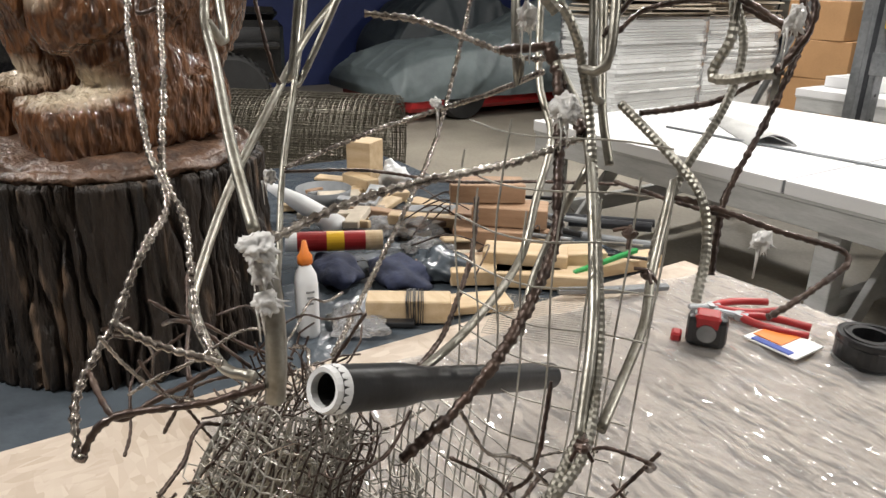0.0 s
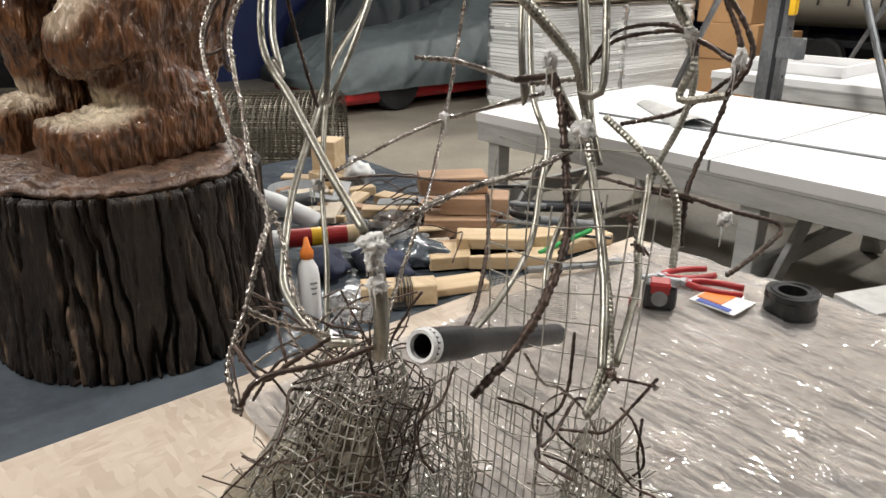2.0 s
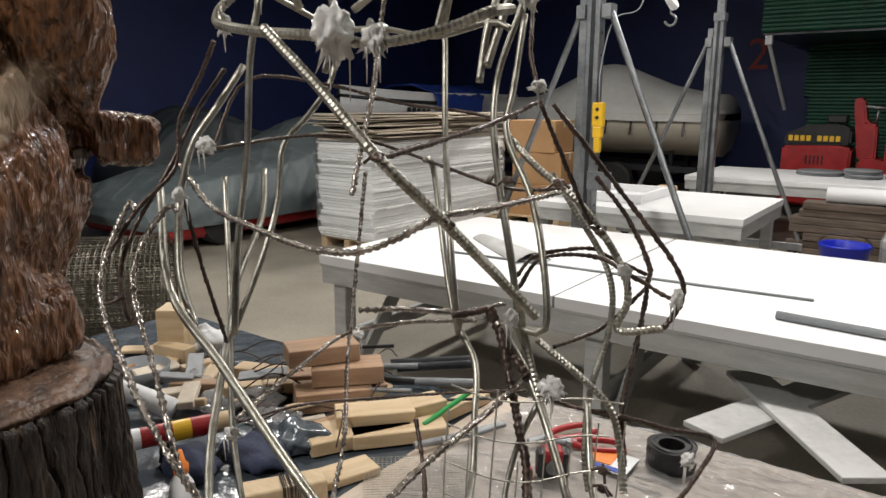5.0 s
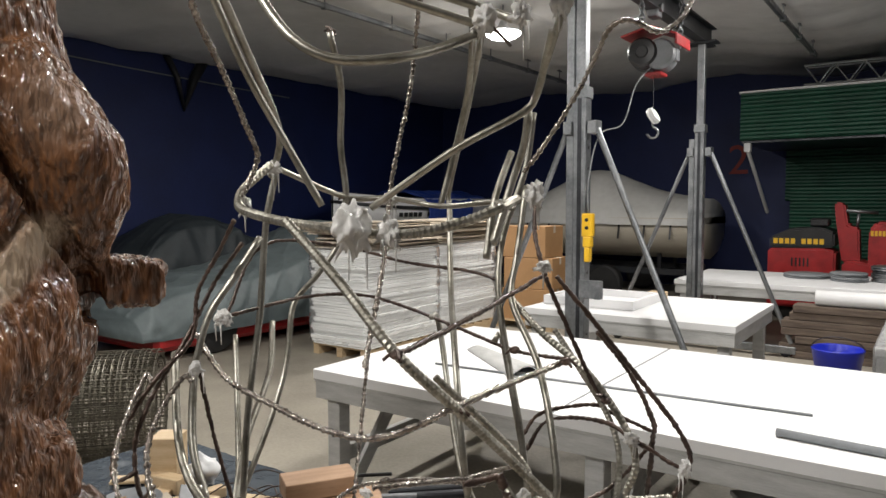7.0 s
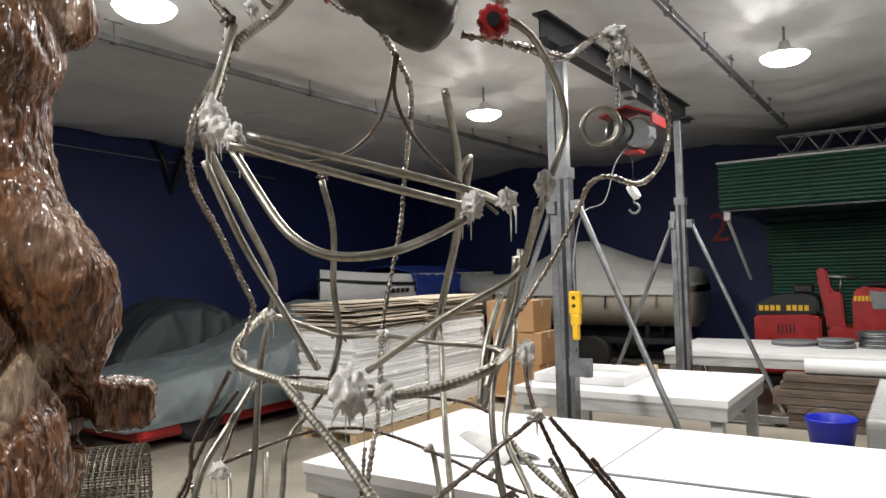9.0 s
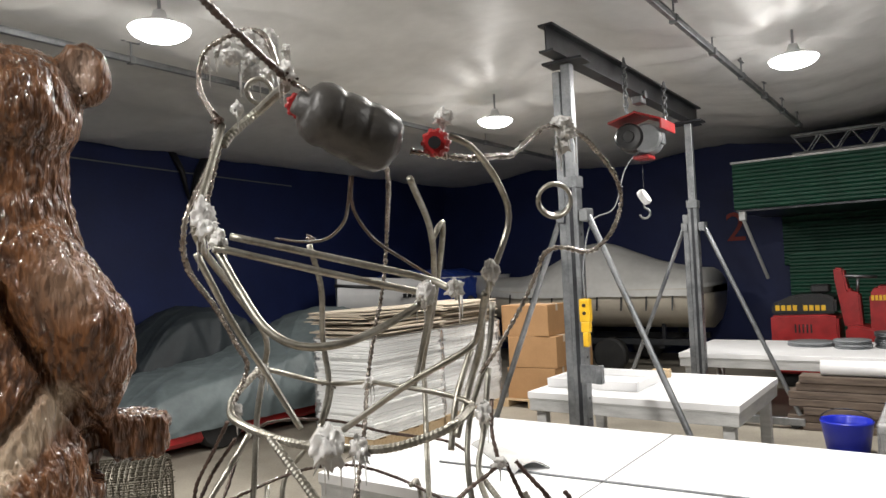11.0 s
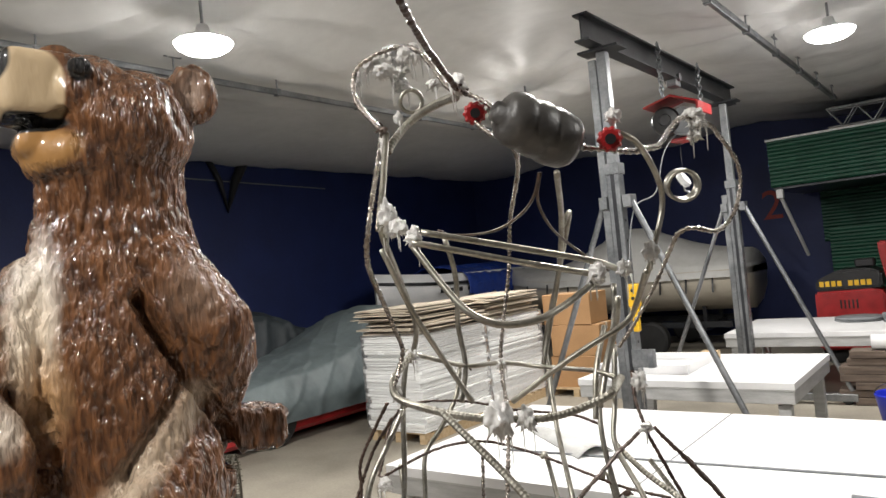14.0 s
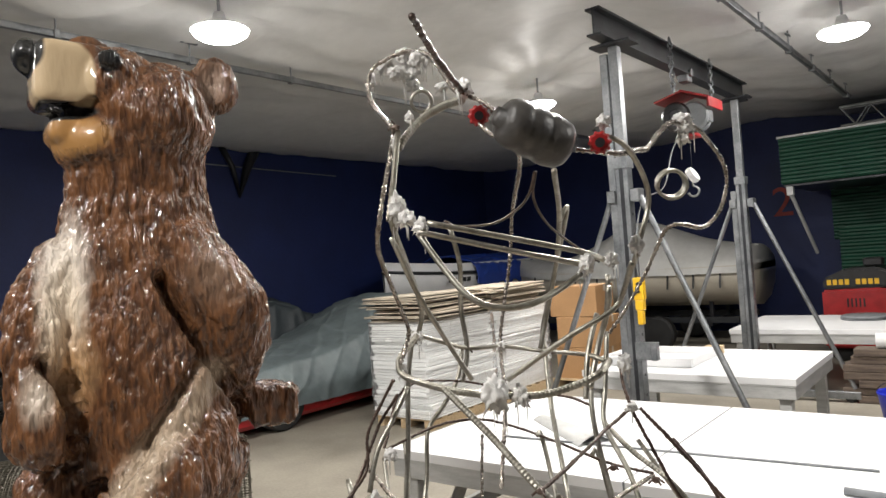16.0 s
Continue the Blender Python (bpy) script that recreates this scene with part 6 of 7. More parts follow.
# ---- pallet stack and cartons ----
def sheet_stack(x0, x1, y0, y1, group, seed):
    rnd = random.Random(seed)
    e = thing("sheet_stack", ((x0 + x1) / 2, (y0 + y1) / 2, 0), "pallet of film-wrapped white sheets topped with loose kraft sheets", "sheet stack", group)
    for k in range(7):
        y = y0 + 0.05 + (y1 - y0 - 0.1) * k / 6
        part("pallet_slat", bx(x0, x1, y - 0.045, y + 0.045, 0.1, 0.12), M_PINE, e)
    for x in (x0 + 0.05, (x0 + x1) / 2, x1 - 0.05):
        part("pallet_bearer", bx(x - 0.04, x + 0.04, y0, y1, 0.0, 0.099), M_PINE, e)
    z = 0.122
    while z < 1.16:
        h = rnd.uniform(0.02, 0.05)
        d = [rnd.uniform(-0.03, 0.03) for _ in range(4)]
        part("wrapped_sheet", bx(x0 + d[0], x1 + d[1], y0 + d[2], y1 + d[3], z, z + h - 0.004, 0.003), M_FILM, e)
        z += h
    while z < 1.46:
        h = rnd.uniform(0.010, 0.02)
        d = [rnd.uniform(-0.12, 0.08) for _ in range(4)]
        bm = bmesh.new()
        box(bm, x1 - x0 + d[0], y1 - y0 + d[1], h - 0.002, pose((x0 + x1) / 2 + d[2], (y0 + y1) / 2 + d[3], z + h / 2, rnd.uniform(-0.5, 0.5), rnd.uniform(-1.2, 1.2), rnd.uniform(-5, 5)))
        part("kraft_sheet", bm, M_SHEET, e)
        z += h
    bm = bmesh.new()
    nx, nz = 60, 34
    per = [(x0 - 0.025, y0 - 0.025), (x1 + 0.025, y0 - 0.025), (x1 + 0.025, y1 + 0.025), (x0 - 0.025, y1 + 0.025), (x0 - 0.025, y0 - 0.025)]
    cols = []
    for s in range(4):
        for i in range(nx // 4):
            t = i / (nx // 4)
            px_, py_ = per[s][0] + (per[s + 1][0] - per[s][0]) * t, per[s][1] + (per[s + 1][1] - per[s][1]) * t
            cols.append([bm.verts.new((px_ + 0.012 * noise.noise((px_ * 9, py_ * 9, k * 0.5)), py_ + 0.012 * noise.noise((py_ * 9, px_ * 9, k * 0.5 + 30)), 0.14 + 1.05 * k / nz)) for k in range(nz + 1)])
    for i in range(len(cols)):
        a, b = cols[i], cols[(i + 1) % len(cols)]
        for k in range(nz):
            bm.faces.new((a[k], b[k], b[k + 1], a[k + 1]))
    part("stretch_film", bm, M_CLEAR, e, "clear stretch film", smooth=True).visible_shadow = False


sheet_stack(-5.65, -4.85, 5.5, 6.78, "sheet stacks", 1)
sheet_stack(-5.65, -4.85, 6.84, 8.1, "sheet stacks", 2)


def carton(x, y, z, s, rz):
    e = thing("cardboard_box", (x, y, z), "brown cardboard carton with taped flaps, stacked", "cardboard box", "stacked cartons", rz=rz)
    m = pose(x, y, z + s[2] / 2, 0, 0, rz)
    bm = bmesh.new()
    box(bm, *s, m, 0.006)
    part("body", bm, M_CARD, e)
    bm = bmesh.new()
    box(bm, s[0] + 0.004, 0.06, 0.003, m @ pose(0, 0, s[2] / 2 + 0.002))
    box(bm, 0.003, 0.06, 0.09, m @ pose(s[0] / 2 + 0.002, 0, s[2] / 2 - 0.045))
    part("tape", bm, M_SHEET, e, "pale packing tape")


part_p = thing("wooden_pallet", (-4.45, 8.5, 0), "low wooden pallet under cartons", "pallet")
for k in range(6):
    part("slat", bx(-4.85, -4.0, 8.16 + k * 0.14, 8.26 + k * 0.14, 0.09, 0.11), M_PINE, part_p)
for x in (-4.8, -4.42, -4.05):
    part("bearer", bx(x - 0.04, x + 0.04, 8.15, 8.98, 0.0, 0.089), M_PINE, part_p)
for z, dx in ((0.111, 0.0), (0.53, 0.03), (0.95, -0.05)):
    carton(-4.45 + dx, 8.5, z, (0.7, 0.55, 0.415), 3 + 40 * dx)
    if z < 0.9:
        carton(-4.44 + dx, 9.12, z - 0.111 if z < 0.2 else z - 0.111, (0.7, 0.55, 0.415), -3)


# ---- vehicles under covers ----
def covered_car(name, x, y, L, W, H, label, material, rz, seed, sill=True):
    """A cloth cover over a car: low bonnet, cabin hump, folds hanging to a hem above the wheels."""
    e = thing(name, (x, y, 0), label, "covered car", rz=rz)
    M = pose(x, y, 0, 0, 0, rz)
    bm = bmesh.new()
    nu, nv = 170, 90
    rows = []
    for i in range(nu + 1):
        u = -1 + 2 * i / nu
        top = H * (0.58 + 0.42 * math.exp(-((u - 0.55) / 0.55) ** 2)) * (1 - 0.35 * abs(u) ** 6)
        row = []
        for j in range(nv + 1):
            v = -1 + 2 * j / nv
            side = min(1.0, (abs(v) / 0.62))
            if abs(v) <= 0.62:
                yy = v / 0.62 * W * 0.42 * (1 - 0.12 * abs(u) ** 3)
                zz = top * (1 - 0.10 * side ** 2)
            else:
                t = (abs(v) - 0.62) / 0.38
                yy = math.copysign(W * (0.42 + 0.08 * math.sin(min(1, t * 1.4) * math.pi / 2)), v) * (1 - 0.12 * abs(u) ** 3)
                zz = top * 0.90 * (1 - t) + 0.26 * t
            f = noise.noise((u * 5 + seed, v * 2, 1)) + 0.6 * noise.noise((u * 13 + v * 3, v * 3 + seed, 2))
            yy += 0.035 * f * (abs(v) > 0.5) * (1 if v > 0 else -1)
            zz += 0.02 * f
            ply = max(0.0, 1 - abs(noise.noise((u * 3.4 + seed, v * 1.2 + u * 1.6, 4))) * 6) + 0.6 * max(0.0, 1 - abs(noise.noise((u * 4.5 - v * 2.8, v * 2.2 + seed, 9))) * 5)
            zz += 0.022 * ply * (abs(v) < 0.9)
            yy += math.copysign(0.03 * ply * (abs(v) > 0.4), v)
            row.append(bm.verts.new(M @ Vector((u * L / 2, yy, zz))))
        rows.append(row)
    for i in range(nu):
        for j in range(nv):
            bm.faces.new((rows[i][j], rows[i + 1][j], rows[i + 1][j + 1], rows[i][j + 1]))
    for row in (rows[0], rows[-1]):
        bm.faces.new(row if row is rows[0] else row[::-1])
    part("cloth_cover", bm, material, e, smooth=True)
    bm = bmesh.new()
    box(bm, L * 0.93, W * 0.9, 0.3, M @ pose(0, 0, 0.27), 0.05)
    part("lower_body", bm, M_RED if sill else M_CAR, e, "red painted sill below the cover" if sill else "")
    for a in (-0.3, 0.3):
        for s in (1, -1):
            bm = bmesh.new()
            lathe(bm, [(0.0, -0.11), (0.17, -0.11), (0.29, -0.1), (0.31, -0.06), (0.31, 0.06), (0.29, 0.1), (0.17, 0.11), (0.0, 0.11)], 28, M @ pose(a * L, s * W * 0.40, 0.31, 90))
            part("wheel", bm, M_RUBBER, e)


covered_car("covered_sports_car", -7.35, 6.25, 4.6, 1.85, 1.42, "low red car under a crinkled grey cloth cover", M_COVER, 90, 1)
M_COVER3 = mat("dark_car_cover", (0.032, 0.042, 0.048), (0.018, 0.024, 0.028), 0.6, 0, 2, 0.3, 14, bumpdist=0.03)
covered_car("covered_saloon_car", -9.25, 7.5, 4.6, 1.5, 1.52, "dark car under a dark grey cloth cover by the wall", M_COVER3, -90, 7, False)


def jeep():
    x, y = -7.6, 1.1
    e = thing("black_off_road_car", (x, y, 0), "glossy black boxy off-road car, parked", "car")
    part("body", bx(x - 0.85, x + 0.85, y - 2.0, y + 1.75, 0.5, 1.1, 0.06), M_CAR, e)
    part("bonnet", bx(x - 0.7, x + 0.7, y + 0.6, y + 1.75, 1.1, 1.22, 0.05), M_CAR, e)
    part("cabin", bx(x - 0.75, x + 0.75, y - 1.95, y + 0.5, 1.1, 1.85, 0.08), M_CAR, e)
    for y0, y1 in ((-1.7, -0.7), (-0.6, 0.35)):
        part("window", bx(x + 0.752, x + 0.762, y + y0, y + y1, 1.2, 1.72, 0.003), M_GLASSD, e, "dark tinted window")
    for yy in (-1.3, 1.15):
        for s in (1, -1):
            w = thing("wheel", (x, y, 0), "", "")
            w.parent = e
            w.matrix_parent_inverse = e.matrix_basis.inverted()
            bm = bmesh.new()
            lathe(bm, [(0.2, -0.13), (0.35, -0.13), (0.4, -0.09), (0.4, 0.09), (0.35, 0.13), (0.2, 0.13)], 36, pose(x + 0.8 * s, y + yy, 0.4, 0, 90))
            for k in range(30):
                a = 2 * math.pi * k / 30
                box(bm, 0.24, 0.03, 0.02, pose(x + 0.8 * s, y + yy + 0.4 * math.cos(a), 0.4 + 0.4 * math.sin(a), math.degrees(a) + 90))
            t = part("tyre", bm, M_RUBBER, w)
            bm = bmesh.new()
            lathe(bm, [(0.0, -0.1), (0.21, -0.1), (0.21, 0.1), (0.0, 0.1)], 24, pose(x + 0.8 * s, y + yy, 0.4, 0, 90))
            part("rim", bm, M_STEEL, w)
            part("fender", bx(x + 0.8 * s - 0.16, x + 0.8 * s + 0.16, y + yy - 0.5, y + yy + 0.5, 0.84, 0.9, 0.02), M_BLACK, e)
    for k in range(2):
        bm = bmesh.new()
        lathe(bm, [(0.0, 0.0), (0.09, 0.0), (0.09, 0.03), (0.0, 0.04)], 20, pose(x - 0.45 + 0.9 * k, y + 1.752, 0.92, -90))
        part("headlight", bm, M_STEEL, e)


M_GLASSD = mat("dark_glass", (0.01, 0.012, 0.014), (0.008, 0.01, 0.012), 0.05, 0, 2, 0, 20)
jeep()


# ---- boats ----
def hull_mesh(M, L, W, z0, z1, bow=0.45, n=40):
    bm = bmesh.new()
    rings = []
    for i in range(n + 1):
        u = i / n
        w = W / 2 * (1 - max(0, (u - (1 - bow)) / bow) ** 2.2 * 0.97)
        rise = 0.25 * max(0, (u - 0.6) / 0.4) ** 2
        pr = [(0.0, z0 + rise * 1.4), (0.55 * w, z0 + 0.12 + rise), (0.9 * w, z0 + 0.5 * (z1 - z0) + rise * 0.6), (w, z1 + rise * 0.5)]
        ring = [(-a, b) for a, b in pr[::-1]] + pr[1:]
        rings.append([bm.verts.new(M @ Vector((u * L - L / 2, a, b))) for a, b in ring])
    for a, b in zip(rings, rings[1:]):
        for k in range(len(a) - 1):
            bm.faces.new((a[k], b[k], b[k + 1], a[k + 1]))
    bm.faces.new(rings[0])
    for a, b in zip(rings, rings[1:]):
        bm.faces.new((a[0], a[-1], b[-1], b[0]))
    return bm


def trailer(e, M, L, W):
    bm = bmesh.new()
    for s in (1, -1):
        box(bm, L * 0.9, 0.08, 0.1, M @ pose(0, s * W * 0.3, 0.5))
    for k in (-0.35, 0, 0.35):
        box(bm, 0.08, W * 0.6, 0.1, M @ pose(k * L, 0, 0.44))
        box(bm, 0.06, 0.06, 0.35, M @ pose(k * L, W * 0.22, 0.66))
        box(bm, 0.06, 0.06, 0.35, M @ pose(k * L, -W * 0.22, 0.66))
    part("trailer_frame", bm, M_BEAM, e, "dark steel boat trailer")
    for k in (-0.02, -0.19):
        for s in (1, -1):
            bm = bmesh.new()
            lathe(bm, [(0.15, -0.1), (0.26, -0.1), (0.3, -0.07), (0.3, 0.07), (0.26, 0.1), (0.15, 0.1)], 26, M @ pose(k * L, s * W * 0.47, 0.3, 90))
            part("tyre", bm, M_RUBBER, e)
            bm = bmesh.new()
            lathe(bm, [(0.0, -0.05), (0.16, -0.05), (0.16, 0.05), (0.0, 0.05)], 20, M @ pose(k * L, s * W * 0.47 - 0.03 * s, 0.3, 90))
            part("rim", bm, M_STEEL, e)


def boat_covered():
    x, y, L, W = -5.6, 12.5, 4.9, 2.0
    e = thing("covered_motor_boat", (x, y, 0), "cream motor boat on a trailer under a pale grey cover", "motor boat", rz=180)
    M = pose(x, y, 0, 0, 0, 180)
    part("hull", hull_mesh(M, L, W, 0.7, 1.42), M_HULL, e, smooth=True)
    bm = bmesh.new()
    nu, nv = 70, 36
    rows = []
    for i in range(nu + 1):
        u = i / nu
        w = (W / 2 + 0.03) * (1 - max(0, (u - 0.55) / 0.45) ** 2.2 * 0.95)
        top = 0.2 + 0.62 * math.exp(-((u - 0.42) / 0.2) ** 2) + 0.12 * math.exp(-((u - 0.12) / 0.2) ** 2)
        row = []
        for j in range(nv + 1):
            v = -1 + 2 * j / nv
            zz = 1.44 + 0.12 * max(0, (u - 0.6) / 0.4) ** 2 + top * (1 - abs(v) ** 2.2) - 0.14 * (abs(v) > 0.97)
            row.append(bm.verts.new(M @ Vector((u * L - L / 2, v * w, zz + 0.015 * noise.noise((u * 14, v * 5, 2))))))
        rows.append(row)
    for i in range(nu):
        for j in range(nv):
            bm.faces.new((rows[i][j], rows[i + 1][j], rows[i + 1][j + 1], rows[i][j + 1]))
    bm.faces.new(rows[0])
    part("canvas_cover", bm, M_COVER2, e, "pale grey canvas cover", smooth=True)
    for k in range(9):
        u = 0.08 + k * 0.09
        bm = bmesh.new()
        box(bm, 0.03, 0.008, 0.32, M @ pose(u * L - L / 2, W / 2 * 0.985, 1.22, 12))
        part("strap", bm, M_BLACK, e)
    trailer(e, M, L, W)


boat_covered()


def boat_open():
    x, y, L, W = -8.75, 11.45, 4.8, 1.6
    e = thing("white_speed_boat", (x, y, 0), "white speed boat partly under a blue tarpaulin", "speed boat", rz=-90)
    M = pose(x, y, 0, 0, 0, -90)
    part("hull", hull_mesh(M, L, W, 0.98, 1.76), M_WHITE, e, smooth=True)
    bm = bmesh.new()
    for s in (1, -1):
        sweep(bm, [M @ Vector((u * L - L / 2, s * (W / 2 + 0.01) * (1 - max(0, (u - 0.55) / 0.45) ** 2.2 * 0.97), 1.58 + 0.125 * max(0, (u - 0.6) / 0.4) ** 2)) for u in [k / 20 for k in range(21)]], 0.03, 6)
    part("rub_rail", bm, M_BEAM, e, "dark rub rail", smooth=True)
    for k in range(8):
        if k != 2:
            bm = bmesh.new()
            box(bm, 0.09, 0.006, 0.08, M @ pose(0.72 + 0.13 * k - 0.3, W / 2 * 0.985 - 0.012 * k, 1.46, -8, 0, -9))
            part("print_bar", bm, M_BEAM, e)
    bm = bmesh.new()
    nu, nv = 44, 30
    prof = [(-0.74, 1.70), (-0.3, 1.92), (0.3, 1.90), (0.72, 1.80), (0.85, 1.69), (0.875, 1.52), (0.88, 1.30)]
    rows = []
    for i in range(nu + 1):
        row = []
        for j in range(nv + 1):
            f = j / nv * (len(prof) - 1.001)
            (y0, z0), (y1, z1) = prof[int(f)], prof[int(f) + 1]
            k = f - int(f)
            yy, zz = y0 + (y1 - y0) * k, z0 + (z1 - z0) * k
            fold = noise.noise((i * 0.35, j * 0.3, 3))
            row.append(bm.verts.new(M @ Vector((-1.5 + 2.2 * i / nu + 0.06 * fold, yy + 0.02 * max(0, fold), zz + 0.05 * fold + (0.12 * noise.noise((i * 0.2, 7, 1)) if j == nv else 0)))))
        rows.append(row)
    for i in range(nu):
        for j in range(nv):
            bm.faces.new((rows[i][j], rows[i + 1][j], rows[i + 1][j + 1], rows[i][j + 1]))
    t = part("tarpaulin", bm, M_BTARP, e, "crumpled bright blue tarpaulin", smooth=True)
    t.modifiers.new("thick", "SOLIDIFY").thickness = 0.01
    trailer(e, M, L, W)


boat_open()


# ---- green booth, machines and the far tables' things ----
def green_booth():
    e = thing("green_booth", (0.5, 13, 0), "green corrugated metal booth with a projecting canopy", "metal booth")

    def corrugated(y, x0, x1, z0, z1):
        bm = bmesh.new()
        nz = int((z1 - z0) / 0.03)
        prof = [(0.0, 0.035, 0.035, 0.0)[k % 4] for k in range(nz + 1)]
        lo = [[bm.verts.new((x, y - prof[k], z0 + (z1 - z0) * k / nz)) for x in (x0, x1)] for k in range(nz + 1)]
        bk = [[bm.verts.new((x, y + 0.02, z)) for x in (x0, x1)] for z in (z0, z1)]
        for a, b in zip(lo, lo[1:]):
            bm.faces.new((a[0], a[1], b[1], b[0]))
        bm.faces.new((bk[0][0], bk[0][1], bk[1][1], bk[1][0]))
        bm.faces.new((lo[0][0], bk[0][0], bk[0][1], lo[0][1]))
        bm.faces.new((lo[-1][0], lo[-1][1], bk[1][1], bk[1][0]))
        return bm

    part("canopy_panel", corrugated(12.0, -2.6, 4.5, 2.66, 3.4), M_GREEN, e)
    part("canopy_trim", bx(-2.62, 4.5, 11.95, 12.05, 3.4, 3.43), M_WHITE, e, "white edge trim")
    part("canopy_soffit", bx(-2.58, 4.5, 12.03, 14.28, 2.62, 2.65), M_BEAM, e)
    part("canopy_end", bx(-2.61, -2.585, 12.03, 14.28, 2.66, 3.4), M_GREEN, e)
    part("back_panel", corrugated(13.6, -2.1, 4.5, 0.0, 1.92), M_GREEN, e)
    part("upper_panel", corrugated(14.33, -2.3, 4.5, 1.7, 3.4), M_GREEN, e)
    for x in (-2.5, 0.55, 3.4):
        bm = bmesh.new()
        box(bm, 0.1, 0.1, 0.16, pose(x, 12.08, 2.56), 0.006)
        rod(bm, (x, 12.1, 2.5), (x + 0.05, 13.5, 1.5), 0.03)
        part("canopy_bracket", bm, M_WHITE, e)


green_booth()


def truss():
    e = thing("roof_truss", (-0.3, 12.05, 3.44), "silver lattice truss lying on the green canopy", "truss")
    for y in (11.98, 12.2):
        for z in (3.452, 3.74):
            bm = bmesh.new()
            rod(bm, (-1.7, y, z), (1.5, y, z), 0.02)
            part("chord", bm, M_STEEL, e)
        for k in range(16):
            bm = bmesh.new()
            x = -1.7 + k * 0.2
            rod(bm, (x, y, 3.452 if k % 2 else 3.74), (x + 0.2, y, 3.74 if k % 2 else 3.452), 0.011)
            part("lattice_bar", bm, M_STEEL, e)


truss()


def digit():
    cu = bpy.data.curves.new("bay_number", "FONT")
    cu.body, cu.size, cu.extrude = "2", 0.8, 0.004
    tmp = bpy.data.objects.new("tmp", cu)
    scene.collection.objects.link(tmp)
    me = bpy.data.meshes.new_from_object(tmp.evaluated_get(bpy.context.evaluated_depsgraph_get()))
    bpy.data.objects.remove(tmp)
    me.materials.append(mat("red_number_paint", (0.30, 0.03, 0.02), (0.22, 0.02, 0.015), 0.6, 0, 5, 0, 40))
    ob = new("bay_number", me)
    ob.matrix_basis = pose(-3.35, YW - 0.008, 2.22, 90, 0, 0)
    tagged(ob, "red painted number two on the blue wall", "wall number")


digit()


def prism(x0, x1, prof, bev=0.02):
    """A solid of one side outline (x, z) drawn out from y = x0 to y = x1."""
    bm = bmesh.new()
    n = len(prof)
    a = [bm.verts.new((x, x0, z)) for x, z in prof]
    b = [bm.verts.new((x, x1, z)) for x, z in prof]
    bm.faces.new(a)
    bm.faces.new(b[::-1])
    for i in range(n):
        bm.faces.new((a[i], b[i], b[(i + 1) % n], a[(i + 1) % n]))
    bmesh.ops.recalc_face_normals(bm, faces=bm.faces[:])
    bmesh.ops.bevel(bm, geom=bm.edges[:], offset=bev, segments=2, affect="EDGES", clamp_overlap=True)
    return bm


def print_row(e, x, y, z, n, w, h, mm, gap=99):
    for k in range(n):
        bm = bmesh.new()
        box(bm, w * 0.72, 0.006, h, pose(x + w * k + (w * 0.8 if k >= gap else 0), y, z))
        part("print_bar", bm, mm, e)


def wheels(e, xs, y):
    for dx in xs:
        bm = bmesh.new()
        lathe(bm, [(0.0, -0.06), (0.15, -0.06), (0.17, -0.03), (0.17, 0.03), (0.15, 0.06), (0.0, 0.06)], 20, pose(dx, y, 0.17, 90))
        part("wheel", bm, M_RUBBER, e, smooth=True)


def battery_machine():
    e = thing("battery_floor_machine", (-1.5, 11.2, 0), "red and black battery floor machine with yellow print", "floor machine", group="floor machines")
    part("base", prism(10.85, 11.5, [(-1.94, 0.2), (-1.08, 0.2), (-1.08, 1.0), (-1.2, 1.04), (-1.94, 1.02)], 0.03), M_RED, e)
    part("hood", prism(10.87, 11.48, [(-1.92, 1.03), (-1.1, 1.05), (-1.1, 1.26), (-1.25, 1.33), (-1.65, 1.31), (-1.92, 1.18)], 0.03), M_BLACK, e, "black plastic hood")
    part("control_box", bx(-1.42, -1.18, 10.95, 11.2, 1.335, 1.45, 0.02), M_BLACK, e)
    print_row(e, -1.84, 10.862, 1.13, 8, 0.075, 0.075, M_YEL, 4)
    bm = bmesh.new()
    for k in range(5):
        box(bm, 0.02, 0.012, 0.12, pose(-1.62 + 0.05 * k, 10.848, 0.84), 0.002)
    part("grille", bm, M_BLACK, e)
    wheels(e, (-1.75, -1.25), 11.0)


